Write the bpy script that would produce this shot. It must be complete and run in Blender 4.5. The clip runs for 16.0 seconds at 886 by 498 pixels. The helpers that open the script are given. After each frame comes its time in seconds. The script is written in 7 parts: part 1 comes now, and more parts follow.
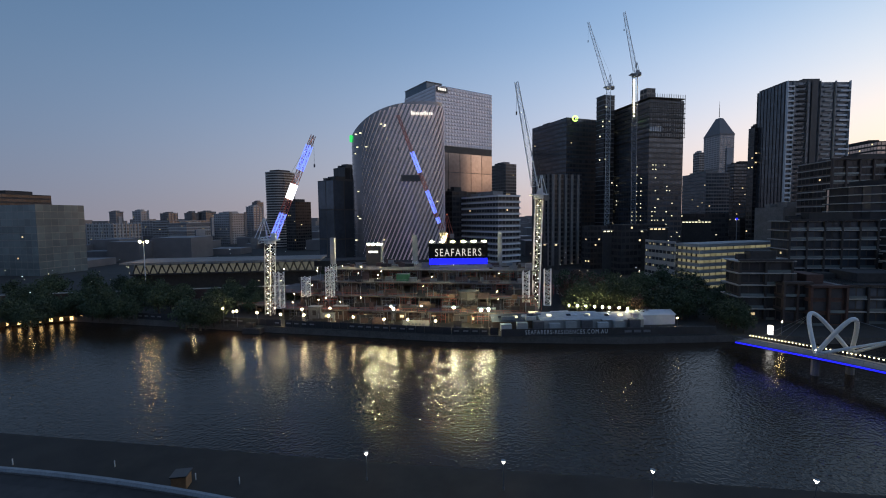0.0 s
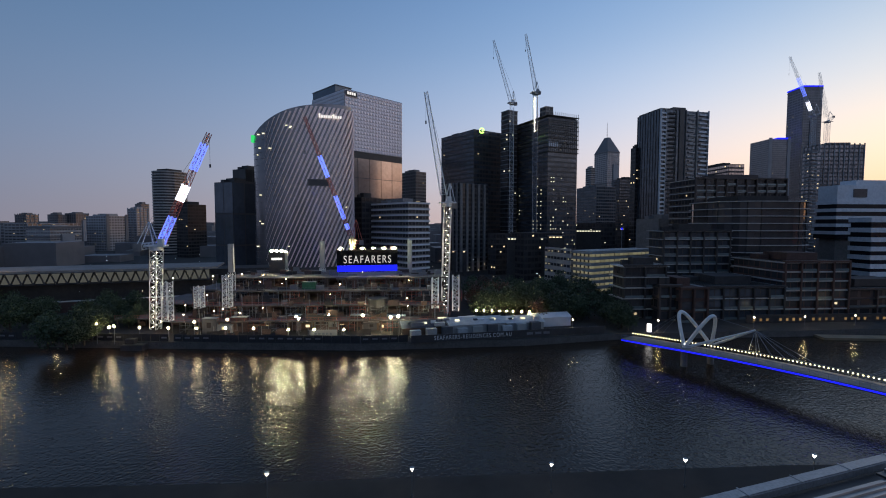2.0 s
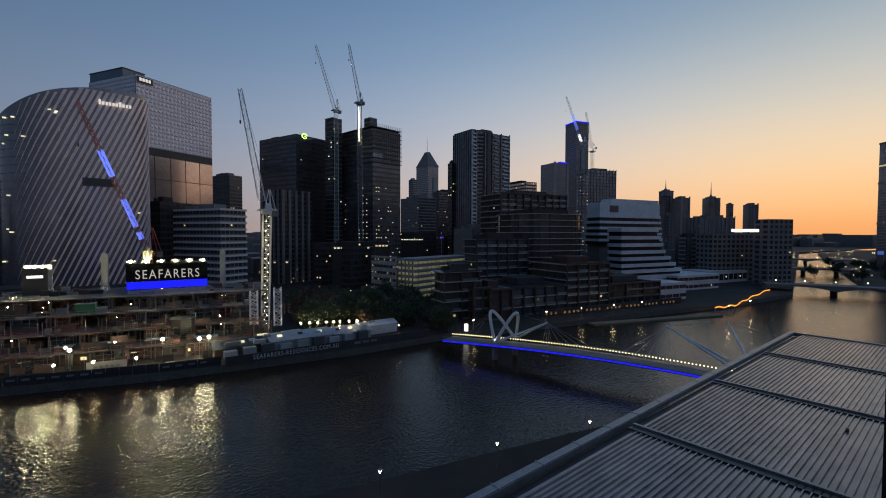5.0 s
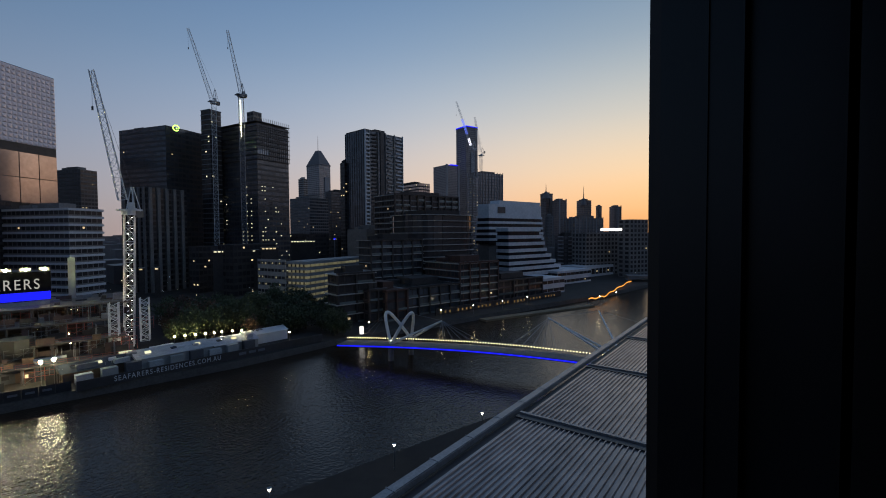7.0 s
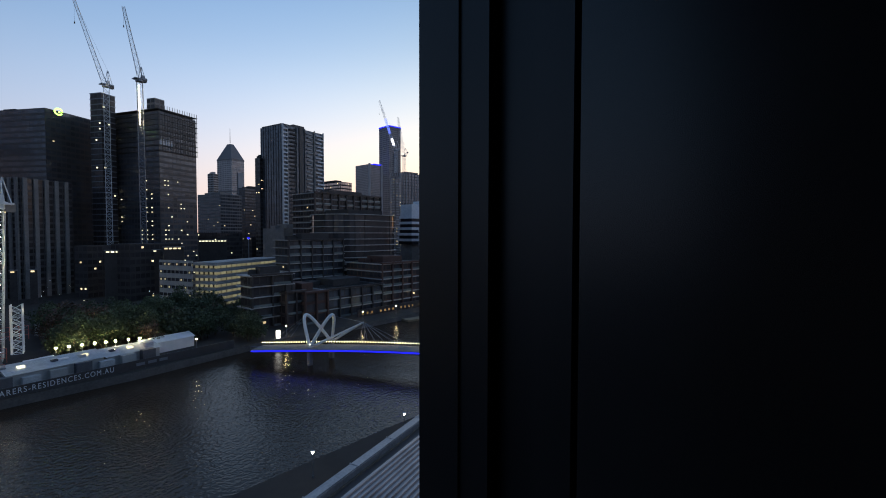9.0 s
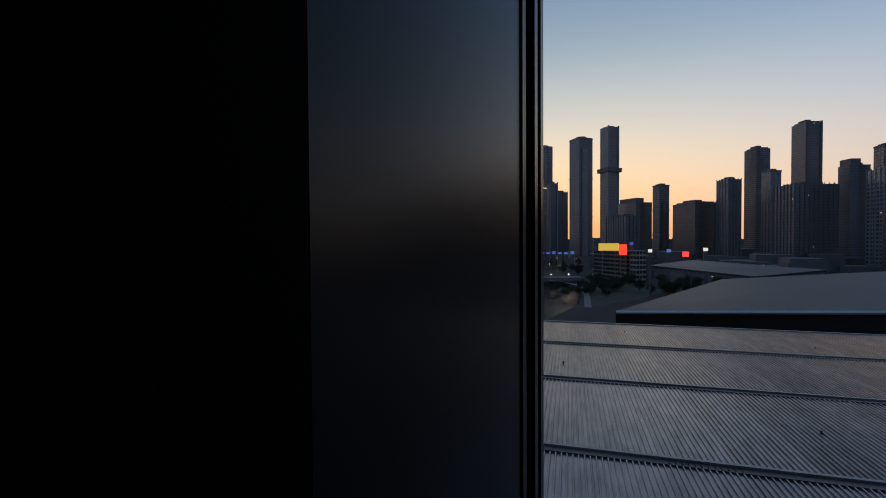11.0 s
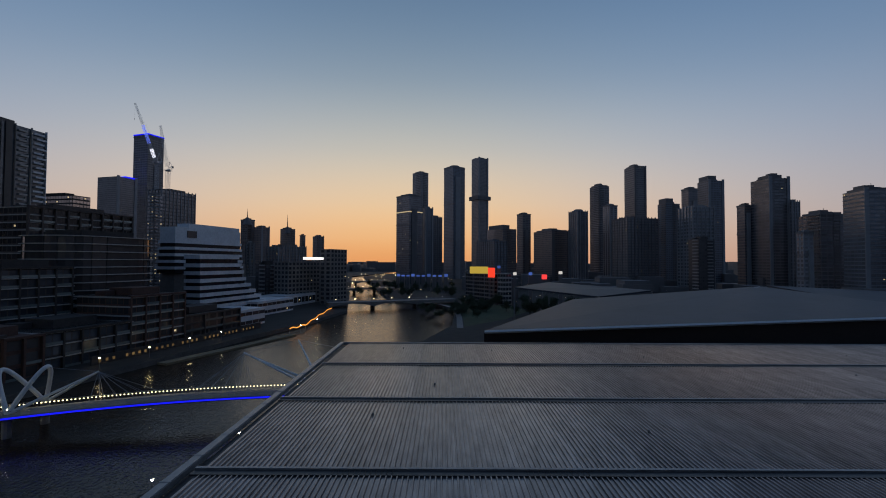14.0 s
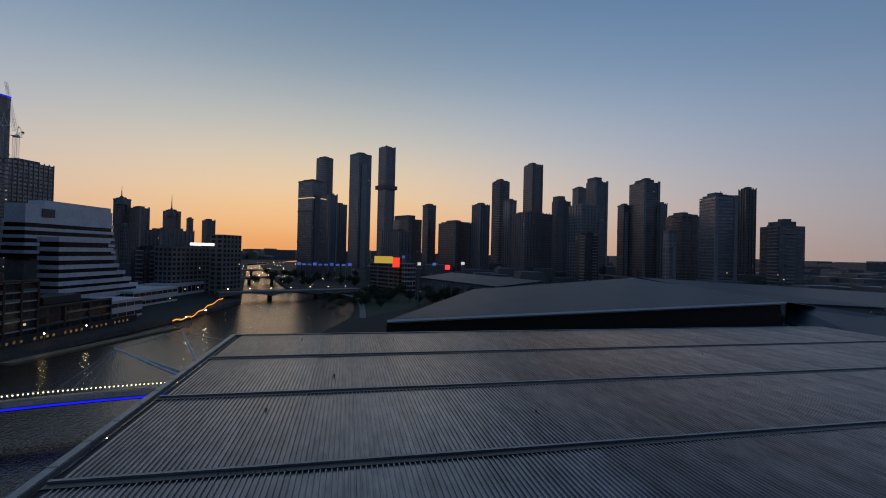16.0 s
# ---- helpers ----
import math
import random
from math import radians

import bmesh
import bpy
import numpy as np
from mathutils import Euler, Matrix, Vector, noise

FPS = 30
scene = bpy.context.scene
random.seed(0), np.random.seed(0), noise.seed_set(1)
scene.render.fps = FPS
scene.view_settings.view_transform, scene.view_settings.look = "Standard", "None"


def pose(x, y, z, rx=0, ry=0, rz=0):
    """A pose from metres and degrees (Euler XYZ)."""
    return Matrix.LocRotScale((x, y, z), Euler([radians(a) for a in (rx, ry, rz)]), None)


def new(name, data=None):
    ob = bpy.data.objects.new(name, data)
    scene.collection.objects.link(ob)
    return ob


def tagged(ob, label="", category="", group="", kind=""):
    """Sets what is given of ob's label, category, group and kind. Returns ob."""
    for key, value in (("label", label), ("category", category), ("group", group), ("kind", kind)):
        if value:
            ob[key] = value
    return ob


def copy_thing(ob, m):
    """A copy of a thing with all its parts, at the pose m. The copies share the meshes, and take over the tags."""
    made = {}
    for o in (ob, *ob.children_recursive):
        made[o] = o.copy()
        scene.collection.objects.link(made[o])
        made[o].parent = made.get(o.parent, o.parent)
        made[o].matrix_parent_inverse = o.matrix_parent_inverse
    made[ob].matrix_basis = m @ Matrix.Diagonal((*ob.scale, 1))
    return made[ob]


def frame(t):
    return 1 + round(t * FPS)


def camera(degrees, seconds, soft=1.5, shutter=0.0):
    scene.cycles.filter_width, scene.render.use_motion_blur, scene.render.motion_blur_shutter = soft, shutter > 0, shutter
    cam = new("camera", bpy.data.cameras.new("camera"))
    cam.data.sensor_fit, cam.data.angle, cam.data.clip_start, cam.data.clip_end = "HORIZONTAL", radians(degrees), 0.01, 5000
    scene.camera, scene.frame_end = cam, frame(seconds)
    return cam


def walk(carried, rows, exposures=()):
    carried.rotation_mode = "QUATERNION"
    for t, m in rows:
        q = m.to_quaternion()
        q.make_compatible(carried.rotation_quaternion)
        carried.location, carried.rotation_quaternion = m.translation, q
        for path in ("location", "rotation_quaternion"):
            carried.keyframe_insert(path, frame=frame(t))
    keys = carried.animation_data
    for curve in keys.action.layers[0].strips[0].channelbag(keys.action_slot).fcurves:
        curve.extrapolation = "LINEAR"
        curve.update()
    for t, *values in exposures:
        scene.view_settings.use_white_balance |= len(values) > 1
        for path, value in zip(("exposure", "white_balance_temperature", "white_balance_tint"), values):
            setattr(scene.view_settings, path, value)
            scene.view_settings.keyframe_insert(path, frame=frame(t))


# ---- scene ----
# ---- camera and its walk ----
cam = camera(89.57, 16.0, soft=1.0)
PATH = [
    (0.0, pose(-1.250, -0.170, 40, 85.95, 0.66, 0.85)),
    (0.5, pose(-1.200, -0.170, 40, 86.04, 0.39, -1.88)),
    (1.0, pose(-1.150, -0.170, 40, 86.39, 0.06, -5.84)),
    (1.5, pose(-1.100, -0.170, 40, 86.69, -0.07, -8.17)),
    (2.0, pose(-1.050, -0.160, 40, 86.77, -0.12, -10.60)),
    (2.5, pose(-1.000, -0.160, 40, 86.78, -0.03, -13.56)),
    (3.0, pose(-0.960, -0.160, 40, 86.95, -0.04, -16.91)),
    (3.5, pose(-0.920, -0.155, 40, 87.33, -0.01, -20.78)),
    (4.0, pose(-0.880, -0.150, 40, 87.70, -0.09, -24.36)),
    (4.5, pose(-0.830, -0.145, 40, 87.90, -0.10, -27.78)),
    (5.0, pose(-0.750, -0.140, 40, 87.96, -0.16, -32.56)),
    (7.5, pose(-0.270, -0.110, 40, 88.09, 0.39, -48.27)),
    (8.0, pose(-0.228, -0.120, 40, 88.17, 0.23, -50.60)),
    (8.5, pose(-0.214, -0.138, 40, 88.16, 0.03, -53.23)),
    (9.0, pose(-0.233, -0.177, 40, 88.06, -0.07, -55.83)),
    (9.5, pose(-0.430, -0.466, 40, 87.92, 0.26, -59.05)),
    (10.0, pose(-0.356, -0.639, 40, 87.97, 0.37, -61.70)),
    (12.5, pose(0.550, -0.843, 40, 90.97, -0.18, -74.06)),
    (13.0, pose(0.570, -0.910, 40, 91.56, -0.47, -76.31)),
    (13.5, pose(0.580, -1.010, 40, 91.53, -0.38, -79.78)),
    (14.0, pose(0.590, -1.100, 40, 91.66, -0.23, -82.61)),
    (14.5, pose(0.595, -1.170, 40, 91.29, -0.31, -85.82)),
    (15.0, pose(0.600, -1.240, 40, 91.16, -0.78, -88.79)),
    (15.5, pose(0.600, -1.300, 40, 90.80, -1.19, -91.99)),
    (16.0, pose(0.600, -1.350, 40, 90.52, -1.32, -94.74)),
]
walk(cam, PATH, exposures=[(0.0, 0.82, 7000, 12), (1.0, 0.80, 6950, 12), (2.2, 0.60, 6720, 14), (2.8, 0.50, 6750, 14), (3.8, 0.24, 6950, 12), (5.2, 0.1, 7000, 12), (7.5, 0.2, 7000, 12), (8.0, 0.35, 7000, 12), (8.5, 0.65, 7000, 12), (9.0, 0.9, 7000, 12), (9.5, 1.0, 7300, 12), (10.2, 0.66, 7300, 12), (12.3, -0.05, 6850, 12), (14.5, -0.15, 6850, 12), (16.0, -0.1, 6850, 12)])

# ---- twilight sky: the sun stands just under the eastern horizon ----
world = bpy.data.worlds.new("dawn_sky")
scene.world = world
world.use_nodes = True
wn, wl = world.node_tree.nodes, world.node_tree.links
wn.clear()
SUN_BEARING = -77.0


def wnode(kind, **values):
    n = wn.new(kind)
    for key, value in values.items():
        n.inputs[int(key[1:])].default_value = value
    return n


def wmath(op, a, b=None):
    n = wn.new("ShaderNodeMath")
    n.operation = op
    for i, v in enumerate((a, b)):
        if v is None:
            continue
        if isinstance(v, (int, float)):
            n.inputs[i].default_value = v
        else:
            wl.new(v, n.inputs[i])
    return n.outputs[0]


def wramp(fac, stops):
    n = wn.new("ShaderNodeValToRGB")
    n.color_ramp.interpolation = "B_SPLINE"
    els = n.color_ramp.elements
    while len(els) < len(stops):
        els.new(0.5)
    for e, (p, c) in zip(els, stops):
        e.position, e.color = p, (*c, 1)
    wl.new(fac, n.inputs[0])
    return n.outputs[0]


coord = wn.new("ShaderNodeTexCoord")
sep = wn.new("ShaderNodeSeparateXYZ")
wl.new(coord.outputs["Generated"], sep.inputs[0])
sx, sy = -math.sin(radians(SUN_BEARING)), math.cos(radians(SUN_BEARING))
flat = wmath("ADD", wmath("MULTIPLY", sep.outputs[0], sx), wmath("MULTIPLY", sep.outputs[1], sy))
length = wmath("SQRT", wmath("ADD", wmath("MULTIPLY", sep.outputs[0], sep.outputs[0]), wmath("MULTIPLY", sep.outputs[1], sep.outputs[1])))
facing = wmath("DIVIDE", flat, wmath("MAXIMUM", length, 0.001))
half = wmath("ADD", wmath("MULTIPLY", facing, 0.5), 0.5)
up = wmath("MAXIMUM", sep.outputs[2], 0.0)
east = wramp(up, [(0.0, (0.86, 0.36, 0.13)), (0.05, (0.94, 0.52, 0.22)), (0.13, (0.90, 0.67, 0.42)), (0.24, (0.58, 0.60, 0.57)), (0.38, (0.24, 0.35, 0.47)), (0.55, (0.10, 0.20, 0.36)), (1.0, (0.08, 0.13, 0.24))])
side = wramp(up, [(0.0, (0.52, 0.41, 0.38)), (0.08, (0.55, 0.53, 0.57)), (0.2, (0.39, 0.49, 0.68)), (0.35, (0.20, 0.35, 0.58)), (0.55, (0.08, 0.19, 0.41)), (1.0, (0.06, 0.11, 0.22))])
west = wramp(up, [(0.0, (0.10, 0.115, 0.165)), (0.06, (0.085, 0.115, 0.18)), (0.15, (0.070, 0.118, 0.20)), (0.3, (0.054, 0.108, 0.195)), (0.5, (0.036, 0.082, 0.165)), (1.0, (0.035, 0.07, 0.16))])
wide, narrow = wmath("POWER", half, 1.7), wmath("POWER", half, 9.0)


def wmix(fac, a, b):
    n = wn.new("ShaderNodeMix")
    n.data_type = "RGBA"
    wl.new(fac, n.inputs[0])
    wl.new(a, n.inputs[6])
    wl.new(b, n.inputs[7])
    return n.outputs[2]


background = wn.new("ShaderNodeBackground")
background.inputs[1].default_value = 1.0
wl.new(wmix(narrow, wmix(wide, west, side), east), background.inputs[0])
output = wn.new("ShaderNodeOutputWorld")
wl.new(background.outputs[0], output.inputs[0])


# ---- materials ----
def material(name, base, rough=0.6, metal=0.0, vary=0.25, scale=0.3, bump=0.0, spec=0.5, island=0.0, fine=6.0, stretch=(1, 1, 1)):
    """A painted, stone, metal or glass surface with large stains and fine grain; island: how far pieces differ from one another."""
    m = bpy.data.materials.new(name)
    m.use_nodes = True
    n, l = m.node_tree.nodes, m.node_tree.links
    b = n["Principled BSDF"]
    b.inputs["Roughness"].default_value, b.inputs["Metallic"].default_value = rough, metal
    b.inputs["Specular IOR Level"].default_value = spec
    tc, mp = n.new("ShaderNodeTexCoord"), n.new("ShaderNodeMapping")
    mp.inputs["Scale"].default_value = stretch
    l.new(tc.outputs["Object"], mp.inputs[0])
    big, small = n.new("ShaderNodeTexNoise"), n.new("ShaderNodeTexNoise")
    big.inputs["Scale"].default_value, small.inputs["Scale"].default_value = scale, scale * fine
    big.inputs["Detail"].default_value, small.inputs["Detail"].default_value = 4, 6
    for t in (big, small):
        l.new(mp.outputs[0], t.inputs[0])
    mix = n.new("ShaderNodeMath")
    mix.operation = "ADD"
    l.new(big.outputs[0], mix.inputs[0])
    l.new(small.outputs[0], mix.inputs[1])
    ramp = n.new("ShaderNodeMapRange")
    ramp.inputs[1].default_value, ramp.inputs[2].default_value = 0.6, 1.4
    ramp.inputs[3].default_value, ramp.inputs[4].default_value = 1 - vary, 1 + vary
    l.new(mix.outputs[0], ramp.inputs[0])
    value = ramp.outputs[0]
    if island:
        info, geo = n.new("ShaderNodeObjectInfo"), n.new("ShaderNodeNewGeometry")
        both = n.new("ShaderNodeMath")
        both.operation = "ADD"
        l.new(info.outputs["Random"], both.inputs[0])
        l.new(geo.outputs["Random Per Island"], both.inputs[1])
        span = n.new("ShaderNodeMapRange")
        span.inputs[2].default_value = 2.0
        span.inputs[3].default_value, span.inputs[4].default_value = 1 - island, 1 + island
        l.new(both.outputs[0], span.inputs[0])
        times = n.new("ShaderNodeMath")
        times.operation = "MULTIPLY"
        l.new(value, times.inputs[0])
        l.new(span.outputs[0], times.inputs[1])
        value = times.outputs[0]
    scaled = n.new("ShaderNodeVectorMath")
    scaled.operation = "SCALE"
    scaled.inputs[0].default_value = base
    l.new(value, scaled.inputs["Scale"])
    l.new(scaled.outputs[0], b.inputs["Base Color"])
    if bump:
        bp = n.new("ShaderNodeBump")
        bp.inputs["Strength"].default_value, bp.inputs["Distance"].default_value = 0.6, bump
        l.new(small.outputs[0], bp.inputs["Height"])
        l.new(bp.outputs[0], b.inputs["Normal"])
    return m


def glowing(name, colour, strength, vary=0.0):
    """A lamp or a lit window; vary: how far lit windows differ in brightness."""
    m = bpy.data.materials.new(name)
    m.use_nodes = True
    n, l = m.node_tree.nodes, m.node_tree.links
    n.clear()
    e, o = n.new("ShaderNodeEmission"), n.new("ShaderNodeOutputMaterial")
    e.inputs[0].default_value, e.inputs[1].default_value = (*colour, 1), strength
    if vary:
        info, geo = n.new("ShaderNodeObjectInfo"), n.new("ShaderNodeNewGeometry")
        both, span = n.new("ShaderNodeMath"), n.new("ShaderNodeMapRange")
        both.operation = "ADD"
        l.new(info.outputs["Random"], both.inputs[0])
        l.new(geo.outputs["Random Per Island"], both.inputs[1])
        span.inputs[2].default_value = 2.0
        span.inputs[3].default_value, span.inputs[4].default_value = strength * (1 - vary), strength * (1 + vary)
        l.new(both.outputs[0], span.inputs[0])
        l.new(span.outputs[0], e.inputs[1])
    l.new(e.outputs[0], o.inputs[0])
    return m


GLASS_DARK = material("dark_tinted_glass", (0.062, 0.056, 0.058), 0.2, 0.2, vary=0.35, scale=0.05, island=0.7, spec=0.4)
GLASS_BLUE = material("blue_grey_glass", (0.10, 0.112, 0.135), 0.18, 0.35, vary=0.3, scale=0.05, island=0.6, spec=0.7)
GLASS_BRONZE = material("bronze_glass", (0.62, 0.47, 0.40), 0.2, 0.7, vary=0.25, scale=0.05, island=0.4, spec=0.6)
GLASS_GREEN = material("green_grey_glass", (0.22, 0.26, 0.26), 0.25, 0.4, vary=0.2, scale=0.05, island=0.4)
CONCRETE = material("grey_concrete", (0.24, 0.215, 0.20), 0.85, vary=0.3, scale=0.15, bump=0.02)
CONCRETE_PALE = material("pale_concrete", (0.46, 0.42, 0.39), 0.8, vary=0.2, scale=0.15, bump=0.02)
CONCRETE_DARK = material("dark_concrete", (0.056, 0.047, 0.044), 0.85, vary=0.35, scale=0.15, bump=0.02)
WHITE_CLAD = material("white_cladding", (0.68, 0.68, 0.70), 0.5, vary=0.12, scale=0.1)
BLACK_CLAD = material("black_cladding", (0.058, 0.052, 0.052), 0.45, vary=0.3, scale=0.1)
BROWN_CLAD = material("brown_cladding", (0.085, 0.06, 0.052), 0.6, vary=0.3, scale=0.1)
BRICK_RED = material("red_brown_render", (0.105, 0.052, 0.040), 0.75, vary=0.3, scale=0.2)
STEEL_WHITE = material("white_painted_steel", (0.72, 0.72, 0.72), 0.4, vary=0.12, scale=0.6)
STEEL_GREY = material("grey_steel", (0.25, 0.26, 0.28), 0.45, 0.6, vary=0.2, scale=0.6)
STEEL_RED = material("red_painted_steel", (0.45, 0.10, 0.07), 0.5, vary=0.2, scale=0.6)
ROOF_SHEET = material("weathered_zinc_sheet", (0.25, 0.232, 0.238), 0.30, 0.75, vary=0.55, scale=0.14, fine=9, island=0.3, stretch=(0.25, 1, 1))
ROOF_CAP = material("galvanised_capping", (0.27, 0.27, 0.28), 0.4, 0.4, vary=0.3, scale=0.8, bump=0.01)
WING_SHEET = material("blue_grey_metal_roof", (0.050, 0.058, 0.074), 0.5, 0.1, vary=0.2, scale=0.05, spec=0.18)
EARTH = material("city_ground", (0.034, 0.029, 0.025), 0.9, vary=0.5, scale=0.02, fine=12)
GRASS = material("dull_grass", (0.05, 0.07, 0.03), 0.9, vary=0.4, scale=0.1)
QUAY = material("quay_stone", (0.12, 0.105, 0.095), 0.85, vary=0.4, scale=0.3, bump=0.03)
LEAF = material("dark_leaves", (0.045, 0.065, 0.03), 0.7, vary=0.4, scale=0.4, island=0.5)
LEAF_RUST = material("russet_leaves", (0.10, 0.055, 0.035), 0.7, vary=0.4, scale=0.4, island=0.5)
BARK = material("bark", (0.08, 0.06, 0.045), 0.9, vary=0.4, scale=1.5)
LIT_WARM = glowing("warm_lit_window", (1.0, 0.82, 0.48), 0.5, 0.85)
LIT_PALE = glowing("pale_lit_window", (0.95, 0.95, 0.66), 0.6, 0.85)
LIT_WHITE = glowing("white_lamp", (1.0, 0.95, 0.82), 60.0)
LIT_SODIUM = glowing("amber_lamp", (1.0, 0.72, 0.32), 40.0)
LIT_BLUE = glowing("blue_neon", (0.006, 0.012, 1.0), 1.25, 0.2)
GLASS_BRONZE_CURVED = material("bronze_curtain_glass", (0.25, 0.225, 0.235), 0.2, 0.6, vary=0.25, scale=0.04, spec=0.6)
LIT_SIGN_SOFT = glowing("soft_sign_light", (1.0, 1.0, 0.98), 0.62)
LIT_GREEN = glowing("green_sign_light", (0.03, 0.9, 0.22), 0.55)
LIT_SIGN = glowing("white_sign_light", (1.0, 1.0, 0.98), 1.3)


def water_material():
    m = bpy.data.materials.new("river_water")
    m.use_nodes = True
    n, l = m.node_tree.nodes, m.node_tree.links
    b = n["Principled BSDF"]
    b.inputs["Base Color"].default_value = (0.038, 0.022, 0.013, 1)
    b.inputs["Roughness"].default_value = 0.16
    b.inputs["Specular IOR Level"].default_value = 0.36
    b.inputs["IOR"].default_value = 1.33
    tc = n.new("ShaderNodeTexCoord")
    heights = []
    for scale, detail, weight in ((0.25, 1, 0.2), (1.3, 1, 0.42), (2.4, 0, 0.06)):
        t = n.new("ShaderNodeTexNoise")
        t.inputs["Scale"].default_value, t.inputs["Detail"].default_value = scale, detail
        l.new(tc.outputs["Object"], t.inputs[0])
        k = n.new("ShaderNodeMath")
        k.operation = "MULTIPLY"
        k.inputs[1].default_value = weight
        l.new(t.outputs[0], k.inputs[0])
        heights.append(k.outputs[0])
    total = n.new("ShaderNodeMath")
    total.operation = "ADD"
    pair = n.new("ShaderNodeMath")
    pair.operation = "ADD"
    l.new(heights[0], pair.inputs[0])
    l.new(heights[1], pair.inputs[1])
    l.new(pair.outputs[0], total.inputs[0])
    l.new(heights[2], total.inputs[1])
    bp = n.new("ShaderNodeBump")
    bp.inputs["Strength"].default_value, bp.inputs["Distance"].default_value = 1.0, 0.25
    l.new(total.outputs[0], bp.inputs["Height"])
    l.new(bp.outputs[0], b.inputs["Normal"])
    return m


WATER = water_material()


# ---- builders ----
def mesh(name, verts, faces, mat):
    me = bpy.data.meshes.new(name)
    me.from_pydata(verts, [], faces)
    me.materials.append(mat)
    return me


def bm_mesh(name, bm, mat):
    me = bpy.data.meshes.new(name)
    bm.to_mesh(me)
    bm.free()
    me.materials.append(mat)
    return me


def part(name, source, mat, parent, label="", kind="", at=(0, 0, 0)):
    """One mesh object under a thing or a part; source: a bmesh or a ready mesh."""
    me = source if isinstance(source, bpy.types.Mesh) else bm_mesh(name, source, mat)
    ob = new(name, me)
    ob.parent = parent
    ob.location = at
    return tagged(ob, label=label, kind=kind)


def thing(name, label, category, x, y, z, turn=0.0, group="", kind=""):
    ob = new(name)
    ob.empty_display_size = 0.5
    ob.matrix_basis = pose(x, y, z, 0, 0, turn)
    return tagged(ob, label, category, group, kind)


def single(name, source, mat, label, category="", kind="", group=""):
    me = source if isinstance(source, bpy.types.Mesh) else bm_mesh(name, source, mat)
    return tagged(new(name, me), label, category, group, kind)


def box(bm, x, y, z, sx, sy, sz, turn=0.0, bevel=0.0):
    """A box whose bottom centre is at x, y, z."""
    m = pose(x, y, z + sz / 2, 0, 0, turn) @ Matrix.Diagonal((sx, sy, sz, 1))
    made = bmesh.ops.create_cube(bm, size=1, matrix=m)
    if bevel:
        edges = list({e for v in made["verts"] for e in v.link_edges})
        bmesh.ops.bevel(bm, geom=edges, offset=bevel, segments=2, affect="EDGES")


def beam(bm, p, q, r, sides=4, r2=None):
    """A straight member from p to q."""
    p, q = Vector(p), Vector(q)
    way = q - p
    m = Matrix.Translation((p + q) / 2) @ way.to_track_quat("Z", "Y").to_matrix().to_4x4()
    bmesh.ops.create_cone(bm, cap_ends=True, segments=sides, radius1=r, radius2=r if r2 is None else r2, depth=way.length, matrix=m)


def ball(bm, x, y, z, r, detail=1):
    bmesh.ops.create_icosphere(bm, subdivisions=detail, radius=r, matrix=Matrix.Translation((x, y, z)))


def box_mesh(name, boxes, mat):
    """Many upright boxes (x, y, z bottom, sx, sy, sz) in one mesh, quickly."""
    verts, faces = [], []
    for x, y, z, a, b, c in boxes:
        k = len(verts)
        for dz in (0, c):
            verts += [(x - a / 2, y - b / 2, z + dz), (x + a / 2, y - b / 2, z + dz), (x + a / 2, y + b / 2, z + dz), (x - a / 2, y + b / 2, z + dz)]
        faces += [(k, k + 3, k + 2, k + 1), (k + 4, k + 5, k + 6, k + 7)] + [(k + i, k + (i + 1) % 4, k + 4 + (i + 1) % 4, k + 4 + i) for i in range(4)]
    return mesh(name, verts, faces, mat)


def extruded(name, outline, z0, z1, mat, top=True):
    n = len(outline)
    verts = [(x, y, z0) for x, y in outline] + [(x, y, z1) for x, y in outline]
    faces = [(i, (i + 1) % n, n + (i + 1) % n, n + i) for i in range(n)] + [tuple(range(n, 2 * n))]
    return mesh(name, verts, faces, mat)


def sweep(name, pts, r, mat, sides=4):
    """One connected square or round member along a bent line."""
    verts, faces = [], []
    n = len(pts)
    for i, p in enumerate(pts):
        way = (pts[min(i + 1, n - 1)] - pts[max(i - 1, 0)]).normalized()
        a = way.cross(Vector((0.13, 0.29, 0.95))).normalized()
        b = way.cross(a)
        verts += [tuple(p + a * (r * math.cos(2 * math.pi * k / sides)) + b * (r * math.sin(2 * math.pi * k / sides))) for k in range(sides)]
    for i in range(n - 1):
        faces += [(i * sides + k, i * sides + (k + 1) % sides, (i + 1) * sides + (k + 1) % sides, (i + 1) * sides + k) for k in range(sides)]
    faces += [tuple(range(sides)), tuple(range((n - 1) * sides, n * sides))]
    return mesh(name, verts, faces, mat)


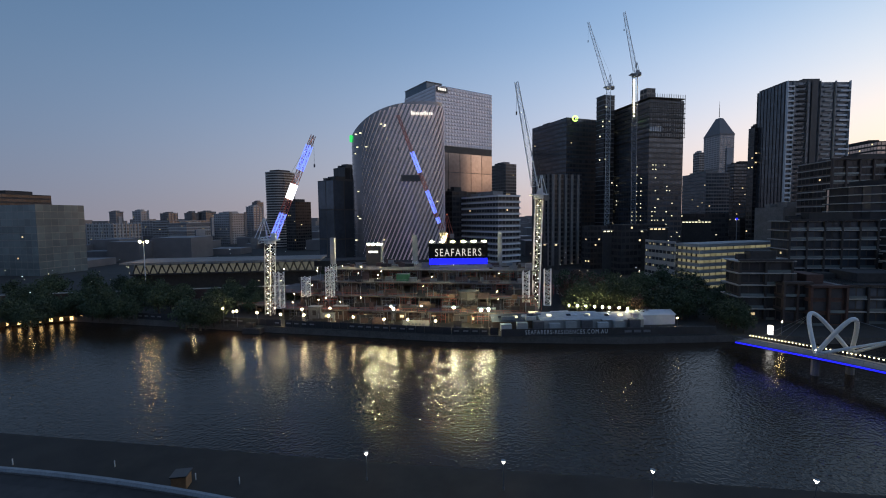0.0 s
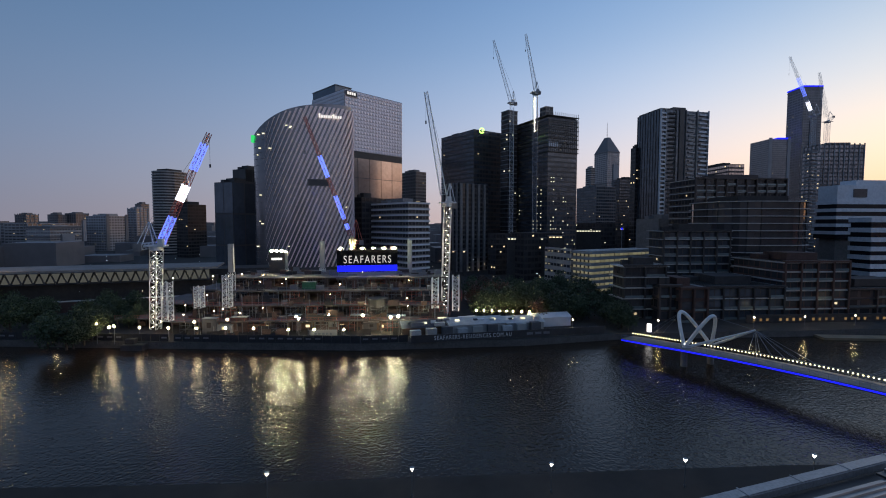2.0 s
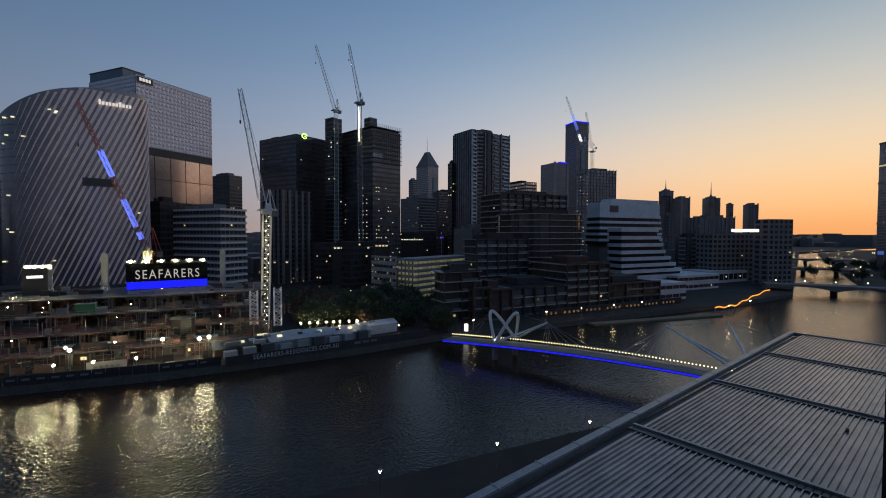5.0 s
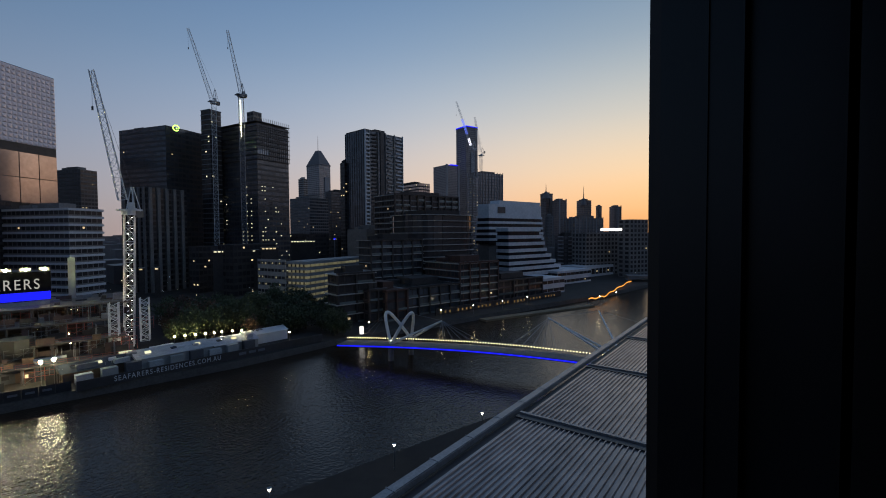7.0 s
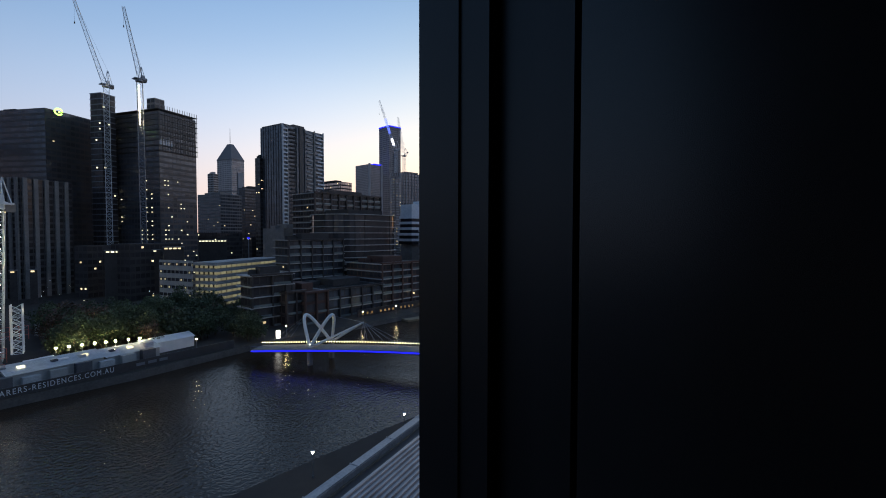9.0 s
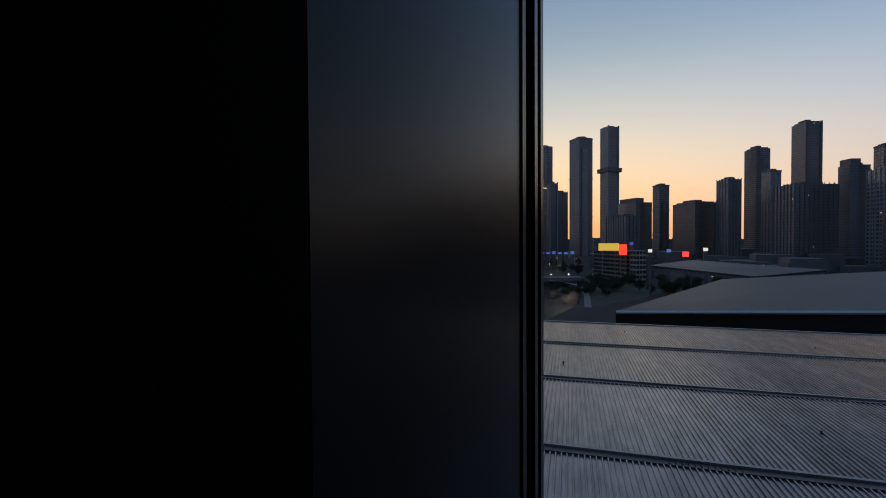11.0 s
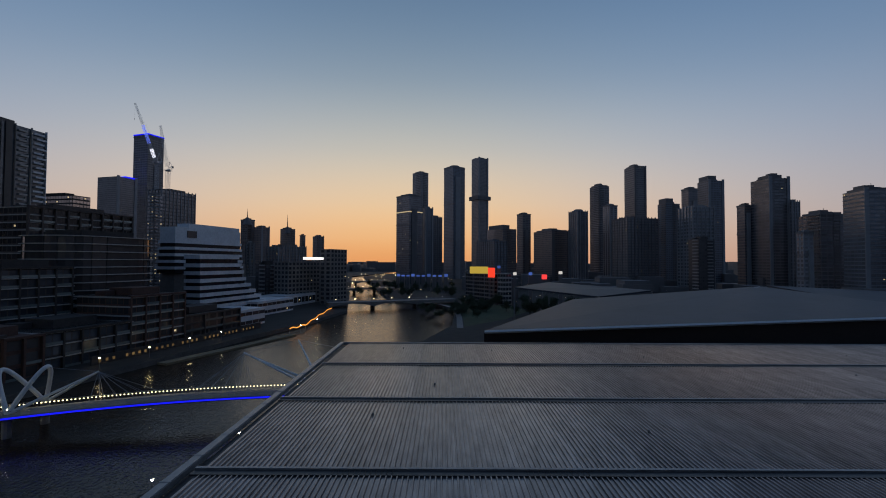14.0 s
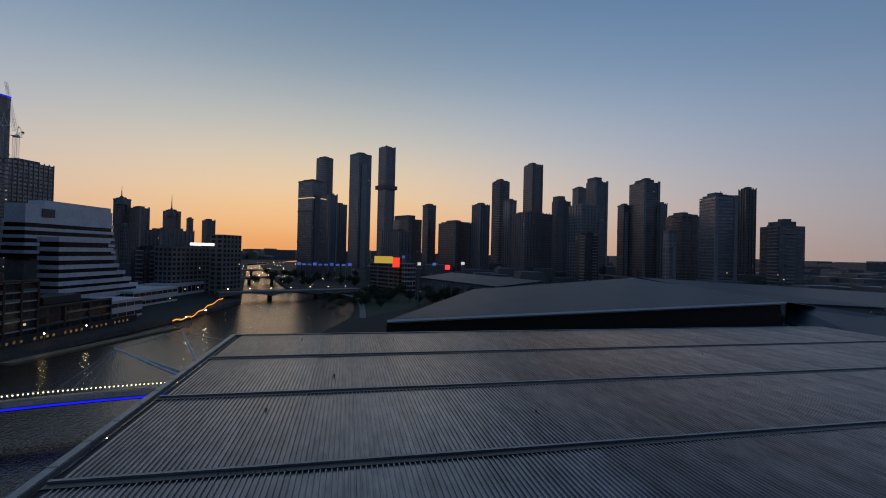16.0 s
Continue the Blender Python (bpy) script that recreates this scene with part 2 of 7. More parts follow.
def tower(name, label, x, y, w, d, turn, h, z0=2.0, floor=3.6, bay=3.0, wall=CONCRETE_DARK, pane=GLASS_DARK, slab=None, slab_out=0.25, slab_h=0.5,
          pane_h=0.62, pane_w=0.86, lit=0.03, lamp=None, far=False, plant=True, podium=0, seed=1, category="office tower", piers=None):
    """A building of even storeys: a body, a window row and a floor slab to each storey, single lit windows, roof plant. h: height of the roof above the water."""
    rng = random.Random(seed)
    top = h - z0
    t = thing(name, label, category, x, y, z0, turn)
    part("body", box_mesh("body", [(0, 0, 0, w, d, top)], wall), wall, t)
    n = max(1, int(top / floor))
    floor = top / n
    faces = [(w, d / 2, 0), (d, w / 2, 1), (w, d / 2, 2), (d, w / 2, 3)]
    cells = []
    for length, out, side in faces:
        k = max(1, int(length / bay))
        cells += [(-length / 2 + (i + 0.5) * length / k, out, side, length / k * pane_w) for i in range(k)]

    def quad(cell, zc, height, push):
        a, out, side, width = cell
        pts = [(a - width / 2, -(out + push), zc - height / 2), (a + width / 2, -(out + push), zc - height / 2), (a + width / 2, -(out + push), zc + height / 2), (a - width / 2, -(out + push), zc + height / 2)]
        c, s = ((1, 0), (0, 1), (-1, 0), (0, -1))[side]
        return [(px * c - py * s, px * s + py * c, pz) for px, py, pz in pts]

    def quads(which, zc, height, push):
        verts = [v for cell in which for v in quad(cell, zc, height, push)]
        return verts, [tuple(range(4 * i, 4 * i + 4)) for i in range(len(which))]

    count = n * len(cells)
    if count <= 150:
        for f in range(n):
            for cell in cells:
                part("window", mesh("window", quad(cell, 0, floor * pane_h, 0.06), [(0, 1, 2, 3)], pane), pane, t, at=(0, 0, (f + 0.5) * floor))
    else:
        verts, polys = [], []
        for f in range(n):
            v, p = quads(cells, (f + 0.5) * floor, floor * pane_h, 0.06)
            k = len(verts)
            verts += v
            polys += [tuple(i + k for i in q) for q in p]
        part("glazing", mesh("glazing", verts, polys, pane), pane, t, kind="stuff")
    if slab and far:
        part("slab_edging", box_mesh("slab_edging", [(0, 0, (f + 1) * floor - slab_h, w + 2 * slab_out, d + 2 * slab_out, slab_h) for f in range(n)], slab), slab, t, kind="stuff")
    elif slab:
        ring = box_mesh("floor_slab", [(0, 0, 0, w + 2 * slab_out, d + 2 * slab_out, slab_h)], slab)
        for f in range(n):
            part("floor_slab", ring, slab, t, at=(0, 0, (f + 1) * floor - slab_h))
    if lit:
        chosen = [(cell, (f + 0.5) * floor) for f in range(n) for cell in cells if rng.random() < lit]
        glow_mat = lamp or LIT_WARM
        if far:
            verts = [v for cell, zc in chosen for v in quad((cell[0], cell[1], cell[2], min(cell[3], 3.0) * 0.5), zc, min(floor, 4) * 0.26, 0.1)]
            if chosen:
                part("lit_glazing", mesh("lit_glazing", verts, [tuple(range(4 * i, 4 * i + 4)) for i in range(len(chosen))], glow_mat), glow_mat, t, "scattered lit windows", kind="stuff")
        else:
            for cell, zc in chosen[:60]:
                part("lit_window", mesh("lit_window", quad((cell[0], cell[1], cell[2], min(cell[3], 3.0) * 0.45), zc, min(floor, 4) * 0.24, 0.1), [(0, 1, 2, 3)], glow_mat), glow_mat, t, "window with its light on")
    if piers:
        k = max(2, int(w / (2 * bay)))
        pier_mesh = box_mesh("pier", [(0, 0, 0, 0.7, 1.3, top + 0.3)], piers)
        for i in range(k + 1):
            part("pier", pier_mesh, piers, t, at=(-w / 2 + i * w / k, -d / 2 - 0.5, 0))
        part("roof_beam", box_mesh("roof_beam", [(0, -d / 2 - 0.5, top - 0.2, w + 0.7, 1.5, 0.8)], piers), piers, t)
        rail = box_mesh("balcony_glass", [(0, 0, 0, w / k - 0.9, 0.08, 1.0)], GLASS_GREEN)
        for f in range(n):
            for i in range(k):
                if rng.random() < 0.6:
                    part("balcony_glass", rail, GLASS_GREEN, t, at=(-w / 2 + (i + 0.5) * w / k, -d / 2 - 0.9, f * floor + 0.1))
    if plant:
        bm = bmesh.new()
        box(bm, w * 0.05, d * 0.02, top, w * 0.5, d * 0.45, 3.2)
        box(bm, -w * 0.3, d * 0.2, top, w * 0.16, d * 0.2, 2.0)
        part("roof_plant", bm, wall, t)
    return t


# ---- ground, river and banks ----
NORTH_BANK = [(-900, 330), (-300, 215), (-160, 176), (-123, 168), (-60, 153.5), (-1, 141), (52, 137), (87, 139), (146, 132), (200, 127), (262, 119), (338, 118), (364, 127), (700, 240), (1100, 375)]
SOUTH_BANK = [(-900, 175), (-100, 79), (-13.6, 66.5), (64, 57), (110, 50), (180, 41), (266, 28), (336, 33), (372, 40), (400, 56), (440, 110), (700, 205), (1100, 345)]
single("water", mesh("water", [(-2500, -300, 0), (1500, -300, 0), (1500, 900, 0), (-2500, 900, 0)], [(0, 1, 2, 3)], WATER), WATER, "dark rippled river water at dawn", "river", "structure")


def bank(name, edge, far_y, label):
    pts = list(edge) if far_y > 0 else list(reversed(edge))
    sgn = -1 if far_y > 0 else 1
    first, last = pts[0], pts[-1]
    outline = pts + ([(4600, last[1]), (4600, far_y), (-4600, far_y), (-4600, first[1])] if far_y > 0 else [(-4600, last[1]), (-4600, far_y), (4600, far_y), (4600, first[1])])
    n = len(outline)
    verts = [(x, y, 2.2) for x, y in outline] + [(x, y, -1.0) for x, y in pts]
    faces = [tuple(range(n))] if far_y < 0 else [tuple(range(n))]
    faces += [(i, i + 1, n + i + 1, n + i) for i in range(len(pts) - 1)]
    me = mesh(name, verts, faces, EARTH)
    me.materials.append(QUAY)
    for p in me.polygons[1:]:
        p.material_index = 1
    return single(name, me, EARTH, label, "ground", "structure")


bank("ground_north", NORTH_BANK, 4600, "dark city ground behind a stone quay wall")
bank("ground_south", SOUTH_BANK, -4600, "dark promenade ground along the river")

# ---- special towers north of the river ----
def ring_mesh(name, outline, z0, z1, mat):
    return extruded(name, outline, z0, z1, mat)


def rounded(w, d, r, seg=8):
    """Outline of a rounded rectangle, anticlockwise."""
    pts = []
    for cx, cy, a0 in ((w / 2 - r, d / 2 - r, 0), (-w / 2 + r, d / 2 - r, 90), (-w / 2 + r, -d / 2 + r, 180), (w / 2 - r, -d / 2 + r, 270)):
        pts += [(cx + r * math.cos(radians(a0 + 90 * i / seg)), cy + r * math.sin(radians(a0 + 90 * i / seg))) for i in range(seg + 1)]
    return pts


def grown(outline, k):
    """The outline moved outwards by about k metres."""
    n = len(outline)
    out = []
    for i in range(n):
        a, b = Vector(outline[i - 1]), Vector(outline[(i + 1) % n])
        t = (b - a).normalized()
        out.append((outline[i][0] + t.y * k, outline[i][1] - t.x * k))
    return out


def round_tower(name, label, x, y, w, d, turn, h, r, floor=3.3, z0=2.0, slab=CONCRETE_PALE, pane=GLASS_DARK, out=0.9, slab_h=0.9, category="apartment tower", cap=True):
    """A tower with rounded corners: a glass body and a projecting slab edge to each storey."""
    t = thing(name, label, category, x, y, z0, turn)
    shape = rounded(w, d, min(r, w / 2 - 0.1, d / 2 - 0.1))
    top = h - z0
    part("body", ring_mesh("body", shape, 0, top, pane), pane, t)
    n = int(top / floor)
    ring = ring_mesh("floor_slab", grown(shape, out), 0, slab_h, slab)
    for f in range(1, n + 1):
        part("floor_slab", ring, slab, t, at=(0, 0, f * top / n - slab_h))
    bm = bmesh.new()
    for i in range(0, len(shape), 2):
        px, py = shape[i]
        beam(bm, (px * 1.004, py * 1.004, 0), (px * 1.004, py * 1.004, top), 0.22, 4)
    part("pier", bm, CONCRETE_DARK, t, kind="stuff")
    if cap:
        bm = bmesh.new()
        box(bm, 0, 0, top, w * 0.55, d * 0.55, 3.0)
        part("roof_plant", bm, CONCRETE_DARK, t)
    return t


# curved office tower with slanting fins
FIN = material("bronze_fins", (0.90, 0.71, 0.69), 0.42, 0.2, vary=0.15, scale=0.3)
CX, CY, CZ = -37.9, 319.7, 74.5
curved = thing("curved_office_tower", "curved bronze glass office tower with slanting metal fins", "office tower", CX, CY, 2.0, 6.54)


def curve_point(u):
    """A point of the plan: u from 0 to 1 runs from the left end round the front to the right end."""
    a = math.pi * (1 + u)
    c, s = math.cos(a), math.sin(a)
    e = 2.0 + 4.5 * u * u
    return Vector((31.5 * math.copysign(abs(c) ** (2 / e), c), 24 * math.copysign(abs(s) ** (2 / e), s), 0))


def curve_top(px):
    return 114.5 - 20 * ((1 - px / 31.5) / 2) ** 3


NU, shell, faces = 48, [], []
NF = 30
for j in range(NF + 1):
    for i in range(NU + 1):
        p = curve_point(i / NU)
        shell.append((p.x, p.y, curve_top(p.x) * j / NF))
for j in range(NF):
    for i in range(NU):
        k = j * (NU + 1) + i
        faces.append((k, k + 1, k + NU + 2, k + NU + 1))
topmost = NF * (NU + 1)
k = len(shell)
shell += [(31.4, 24, curve_top(31.4)), (-31.4, 24, curve_top(-31.4)), (31.4, 24, 0), (-31.4, 24, 0)]
faces += [tuple(range(topmost, topmost + NU + 1)) + (k, k + 1), (NU, k + 2, k, topmost + NU), (k + 3, 0, topmost, k + 1), (k + 2, k + 3, k + 1, k)]
part("glass_shell", mesh("glass_shell", shell, faces, GLASS_BRONZE_CURVED), GLASS_BRONZE_CURVED, curved)
for f in range(1, 29):
    z = f * 3.95
    last = None
    for i in range(NU + 1):
        p = curve_point(i / NU) * 1.003
        if z > curve_top(p.x) - 1:
            last = None
            continue
        p.z = z
        last = (last or []) + [p]
    if last and len(last) > 1:
        part("floor_band", sweep("floor_band", last, 0.07, BLACK_CLAD), BLACK_CLAD, curved)
ARC = [curve_point(i / 600) for i in range(601)]
RUN = [0.0]
for p, q in zip(ARC, ARC[1:]):
    RUN.append(RUN[-1] + (q - p).length)


def bisect(s):
    """The first station of the front that lies at or past s metres."""
    lo, hi = 0, 600
    while lo < hi:
        mid = (lo + hi) // 2
        lo, hi = (mid + 1, hi) if RUN[mid] < s else (lo, mid)
    return lo


def on_arc(s):
    """The point of the plan s metres along the front."""
    i = max(1, min(600, bisect(s)))
    f = (s - RUN[i - 1]) / max(1e-6, RUN[i] - RUN[i - 1])
    return ARC[i - 1].lerp(ARC[i], f)


FRONT = RUN[-1]


def blade(stations, width, depth):
    """A slanting sun blade: an upright plate that stands out from the curved front."""
    verts, faces = [], []
    for z, run in stations:
        p, q = on_arc(run), on_arc(min(run + 1.2, FRONT - 0.05))
        t = (q - p).normalized() if (q - p).length > 1e-4 else Vector((0, 1, 0))
        n = Vector((t.y, -t.x, 0))
        full = min(1.0, max(0.12, (run / FRONT - 0.18) / 0.3))
        for out, side in ((0.02, -1), (depth * full, -1), (depth * full, 1), (0.02, 1)):
            c = p + n * out + t * (side * full * (width + 0.006 * (z - 60)) / 2)
            verts.append((c.x, c.y, z))
    for i in range(len(stations) - 1):
        faces += [(4 * i + k, 4 * i + (k + 1) % 4, 4 * i + 4 + (k + 1) % 4, 4 * i + 4 + k) for k in range(4)]
    faces += [(0, 1, 2, 3), tuple(range(len(verts) - 4, len(verts)))]
    return mesh("fin", verts, faces, FIN)


for f in range(76):
    stations = []
    for i in range(54):
        z = 114.0 - i * 2.0
        run = FRONT * 0.22 + f * 2.75 - 0.43 * (114 - z)
        if FRONT * 0.20 < run < FRONT - 0.8 and 9 < z < curve_top(on_arc(run).x) - 0.5:
            stations.append((z, run))
    if len(stations) > 2:
        part("fin", blade(stations, 1.3, 1.0), FIN, curved)
for k in range(10):
    bm = bmesh.new()
    box(bm, 9.9 + 1.45 * k, -25.1, 105, 1.0, 0.4, 2.6 if k in (0, 6) else 1.7)
    part("sign_bar", bm, LIT_SIGN_SOFT, curved, "white glowing sign bar")
bm = bmesh.new()
beam(bm, (-31.5, -4, 91), (-31.2, -6.5, 94.5), 1.2, 8)
part("green_sign", bm, LIT_GREEN, curved, "green glowing sign")
bm = bmesh.new()
box(bm, 8.5, -24.2, 62, 13, 2.0, 4.2)
part("balcony", bm, BLACK_CLAD, curved)
rw = random.Random(77)
for _ in range(20):
    u = rw.uniform(0.12, 0.75)
    p = curve_point(u) * 1.006
    bm = bmesh.new()
    p.z = curve_top(p.x) - rw.uniform(3, 22) if rw.random() < 0.6 else rw.uniform(15, 60)
    box(bm, p.x, p.y, p.z, rw.uniform(0.8, 2.4), 0.5, 0.7)
    part("lit_window", bm, LIT_PALE, curved)

# white gridded tower
FACET = material("pearl_metal_panels", (0.90, 0.78, 0.77), 0.35, 0.2, vary=0.1, scale=0.1)
kx, ky, kw, kd, kturn, kh = -1.9, 484.4, 71, 59.4, 35, 167.7
grid_tower = thing("gridded_office_tower", "white gridded office tower above large bronze windows", "office tower", kx, ky, 2.0, kturn)
bm = bmesh.new()
box(bm, 0, 0, 0, kw, kd, kh - 2)
part("body", bm, BLACK_CLAD, grid_tower)
GZ0, GZ1 = 110.4 - 2, kh - 2.5
nx, nz = 20, 17
verts, faces = [], []
for length, fn in ((kw, lambda a, o, z: (a, -kd / 2 - o, z)), (kd, lambda a, o, z: (-kw / 2 - o, -a, z))):
    for i in range(nx):
        for j in range(nz):
            a0, a1 = -length / 2 + length * i / nx, -length / 2 + length * (i + 1) / nx
            z0, z1 = GZ0 + (GZ1 - GZ0) * j / nz, GZ0 + (GZ1 - GZ0) * (j + 1) / nz
            am, zm = a0 + (a1 - a0) * (0.35 if j % 2 else 0.65), z0 + (z1 - z0) * 0.3
            k = len(verts)
            verts += [fn(a0, 0.3, z0), fn(a1, 0.3, z0), fn(a1, 0.3, z1), fn(a0, 0.3, z1), fn(am, 0.95, zm)]
            faces += [(k, k + 1, k + 4), (k + 1, k + 2, k + 4), (k + 2, k + 3, k + 4), (k + 3, k, k + 4)]
part("faceted_cladding", mesh("faceted_cladding", verts, faces, FACET), FACET, grid_tower, "white faceted cladding panels", kind="stuff")
PZ = 65.8 - 2
for i in range(5):
    for j in range(2):
        bm = bmesh.new()
        box(bm, -kw / 2 + (i + 0.5) * kw / 5, -kd / 2 - 0.25, PZ + j * (GZ0 - 6 - PZ) / 2, kw / 5 - 0.7, 0.5, (GZ0 - 6 - PZ) / 2 - 0.6)
        part("window", bm, GLASS_BRONZE, grid_tower)
bm = bmesh.new()
box(bm, -kw / 2 + 7, -kd / 2 - 1.2, kh - 8.2, 13, 0.5, 4.6)
part("sign_board", bm, BLACK_CLAD, grid_tower, "dark sign board")
for k in range(4):
    bm = bmesh.new()
    box(bm, -kw / 2 + 3.1 + 2.5 * k, -kd / 2 - 1.7, kh - 7, 1.7, 0.4, 2.4)
    part("sign_bar", bm, LIT_SIGN_SOFT, grid_tower, "white glowing sign bar")
bm = bmesh.new()
box(bm, -kw / 2 + 9, kd * 0.12, kh - 2, 18, kd * 0.72, 6.5)
part("raised_corner", bm, GLASS_BLUE, grid_tower, "blue-grey glazed storey above the corner")
bm = bmesh.new()
box(bm, -kw / 2 + 9, kd * 0.12, kh + 4.5, 18.8, kd * 0.74, 0.7)
part("roof_edge", bm, CONCRETE, grid_tower)

# stepped white office on the river
white = thing("stepped_white_office", "white stepped office building with dark ribbon windows", "office building", 0, 0, 2.0)


NAVY_GLASS = material("navy_ribbon_glass", (0.012, 0.014, 0.022), 0.25, vary=0.3, scale=0.1, spec=0.3)
OFFICE_CLAD = material("greyed_white_cladding", (0.68, 0.68, 0.70), 0.55, vary=0.2, scale=0.12)


def ribbon_level(x, y, w, d, turn, top, height):
    m = pose(x, y, 0, 0, 0, turn)
    bm = bmesh.new()
    box(bm, 0, 0, top - 2 - height * 0.44, w, d, height * 0.44)
    bm.transform(m)
    part("parapet", bm, OFFICE_CLAD, white)
    bm = bmesh.new()
    box(bm, 0, 0, top - 2 - height, w - 1.4, d - 1.4, height * 0.56)
    bm.transform(m)
    part("ribbon_window", bm, NAVY_GLASS, white)


for k in range(8):
    x, y, w, d, turn, top = ((263.3, 180.4, 34.6, 11.5, -6, 43.5), (264.4, 180.2, 36.9, 11.5, -6, 38.5), (265.6, 180, 39.1, 11.5, -6, 33.8), (266.8, 179.8, 41.4, 11.5, -6, 29.2), (269.4, 179.5, 46.6, 11.5, -6, 24.9), (272, 179.2, 51.8, 11.5, -6, 20.6), (275, 178.8, 57.8, 11.5, -6, 16.7), (277.5, 178.5, 62.6, 11.5, -6, 12.8))[k]
    ribbon_level(x, y, w + 0.03 * k, d + 0.03 * k, turn, top, 5.2 if k < 7 else 6.5)
ux, uy, uw, ud, uturn, utop = 290, 206.2, 61.4, 11.7, -6, 64.2
bm = bmesh.new()
box(bm, 0, 0, utop - 13, uw, ud, 8.6)
box(bm, uw * 0.1, 0, utop - 4.4, uw * 0.8, ud * 0.8, 3)
bm.transform(pose(ux, uy, 0, 0, 0, uturn))
part("upper_block", bm, OFFICE_CLAD, white)
bm = bmesh.new()
box(bm, -uw * 0.28, -ud / 2 - 0.2, utop - 11, uw * 0.13, 0.5, 4.6)
bm.transform(pose(ux, uy, 0, 0, 0, uturn))
part("square_window", bm, GLASS_DARK, white)
for k in range(5):
    ribbon_level(ux, uy, uw + 1.2 + 0.5 * k, ud + 1.2 + 0.5 * k, uturn, utop - 11 - 4.2 * k, 4.2)
bm = bmesh.new()
box(bm, 0, 0, 0, uw - 2, ud - 2, utop - 21)
bm.transform(pose(ux, uy, 0, 0, 0, uturn))
part("core", bm, CONCRETE, white)
cx_, cy_, cw_, cd_, ct_, ch_ = 263.4, 180.5, 32.5, 11.5, -6, 43.5
bm = bmesh.new()
box(bm, 0, 0, 0, cw_ - 3, cd_ - 3, ch_ - 6)
bm.transform(pose(cx_, cy_, 0, 0, 0, ct_))
part("core", bm, OFFICE_CLAD, white)

# ---- plain towers ----
tower("office_building", "wide grey-green glass office building", -340.4, 332.2, 35.1, 110.7, 81.1, 52.3, wall=CONCRETE, pane=GLASS_GREEN, bay=5, floor=5, pane_w=0.97, pane_h=0.93, lit=0.006, seed=2, plant=False)
tower("office_building", "grey block above the glass office", -385.2, 387.3, 44.5, 29.8, 83.6, 64.2, wall=CONCRETE_DARK, pane=GLASS_DARK, far=True, seed=31, lit=0)
round_tower("rounded_apartment_tower", "rounded grey apartment tower with pale balconies", -228.5, 601.7, 34.7, 32, 59, 102.2, 14, slab_h=1.3)
tower("office_tower", "dark slim tower beside the rounded one", -185.6, 543.7, 23.4, 17.9, 57.1, 60.8, seed=4, far=True)
tower("office_tower", "dark grey office block beside the curved tower", -89.2, 347.5, 19.5, 19.3, 52.5, 69.1, wall=BLACK_CLAD, pane=GLASS_BLUE, bay=8, pane_w=0.93, pane_h=0.95, floor=22, lit=0, seed=5)
tower("office_tower", "dark block joined to the curved tower", -84.1, 366.6, 17.2, 14.6, 51.1, 80.6, wall=BLACK_CLAD, pane=GLASS_DARK, bay=5, floor=9, pane_w=0.9, pane_h=0.9, lit=0, seed=6, far=True)
tower("apartment_slab", "grey apartment slab with pale balcony bands", 27.2, 321.6, 18, 44.3, 31.8, 54.6, wall=CONCRETE, slab=WHITE_CLAD, slab_h=1.2, slab_out=0.6, floor=3.9, seed=8, lit=0.03, category="apartment building")
tower("apartment_slab", "dark block behind the building site", 3.3, 337.9, 14, 9.7, 37.7, 59.4, seed=32, far=True, lit=0.01)
tower("domed_tower", "distant grey building with a small dome", 62.5, 532.4, 15.6, 29.4, 30.9, 100.4, wall=CONCRETE, far=True, seed=33, lit=0.01)
tower("office_tower", "dark glass office tower with a green round sign", 102.9, 402.9, 38.2, 49.5, 23.5, 120.4, wall=BLACK_CLAD, pane=GLASS_BLUE, lit=0.006, seed=9)
tower("construction_tower", "dark tower under construction with lit floors", 146, 351.7, 28.4, 57.6, 14.3, 120.7, wall=BLACK_CLAD, pane=GLASS_BLUE, lit=0.0, seed=10, plant=False)
tower("lift_core", "concrete lift core above the unfinished tower", 144.1, 334.7, 7.1, 7.4, 14.6, 131.2, wall=CONCRETE, lit=0.0, far=True, seed=34, plant=False)
tower("lift_core", "scaffolded core of the unfinished tower", 121.6, 358, 9.4, 9.5, 19.2, 132.6, wall=CONCRETE_DARK, slab=STEEL_GREY, lit=0.05, lamp=LIT_PALE, far=True, seed=35, plant=False)
tower("office_tower", "pale narrow tower far behind", 387.2, 708.4, 8.6, 13.8, 9.2, 135.2, wall=CONCRETE_PALE, far=True, seed=36)
tower("office_block", "blue-grey office block between towers", 285.5, 508.4, 28.1, 38.5, 8.5, 84.6, wall=CONCRETE, pane=GLASS_BLUE, far=True, seed=37)
tower("office_block", "dark blue office block between towers", 331.8, 516, 30.4, 12.3, 5.9, 96.1, wall=CONCRETE_DARK, pane=GLASS_BLUE, far=True, seed=38)
ax, ay, aw, ad, at_, ah = 269.9, 354.4, 47.1, 29.8, 1.8, 135.9
apt = tower("apartment_tower", "tall dark glass apartment tower with white balconies", ax, ay, aw, ad, at_, ah, wall=BLACK_CLAD, pane=GLASS_BLUE, pane_w=0.95, pane_h=0.9, lit=0.003, seed=12, category="apartment tower", plant=False)
storeys = 38
rise = (ah - 2) / storeys


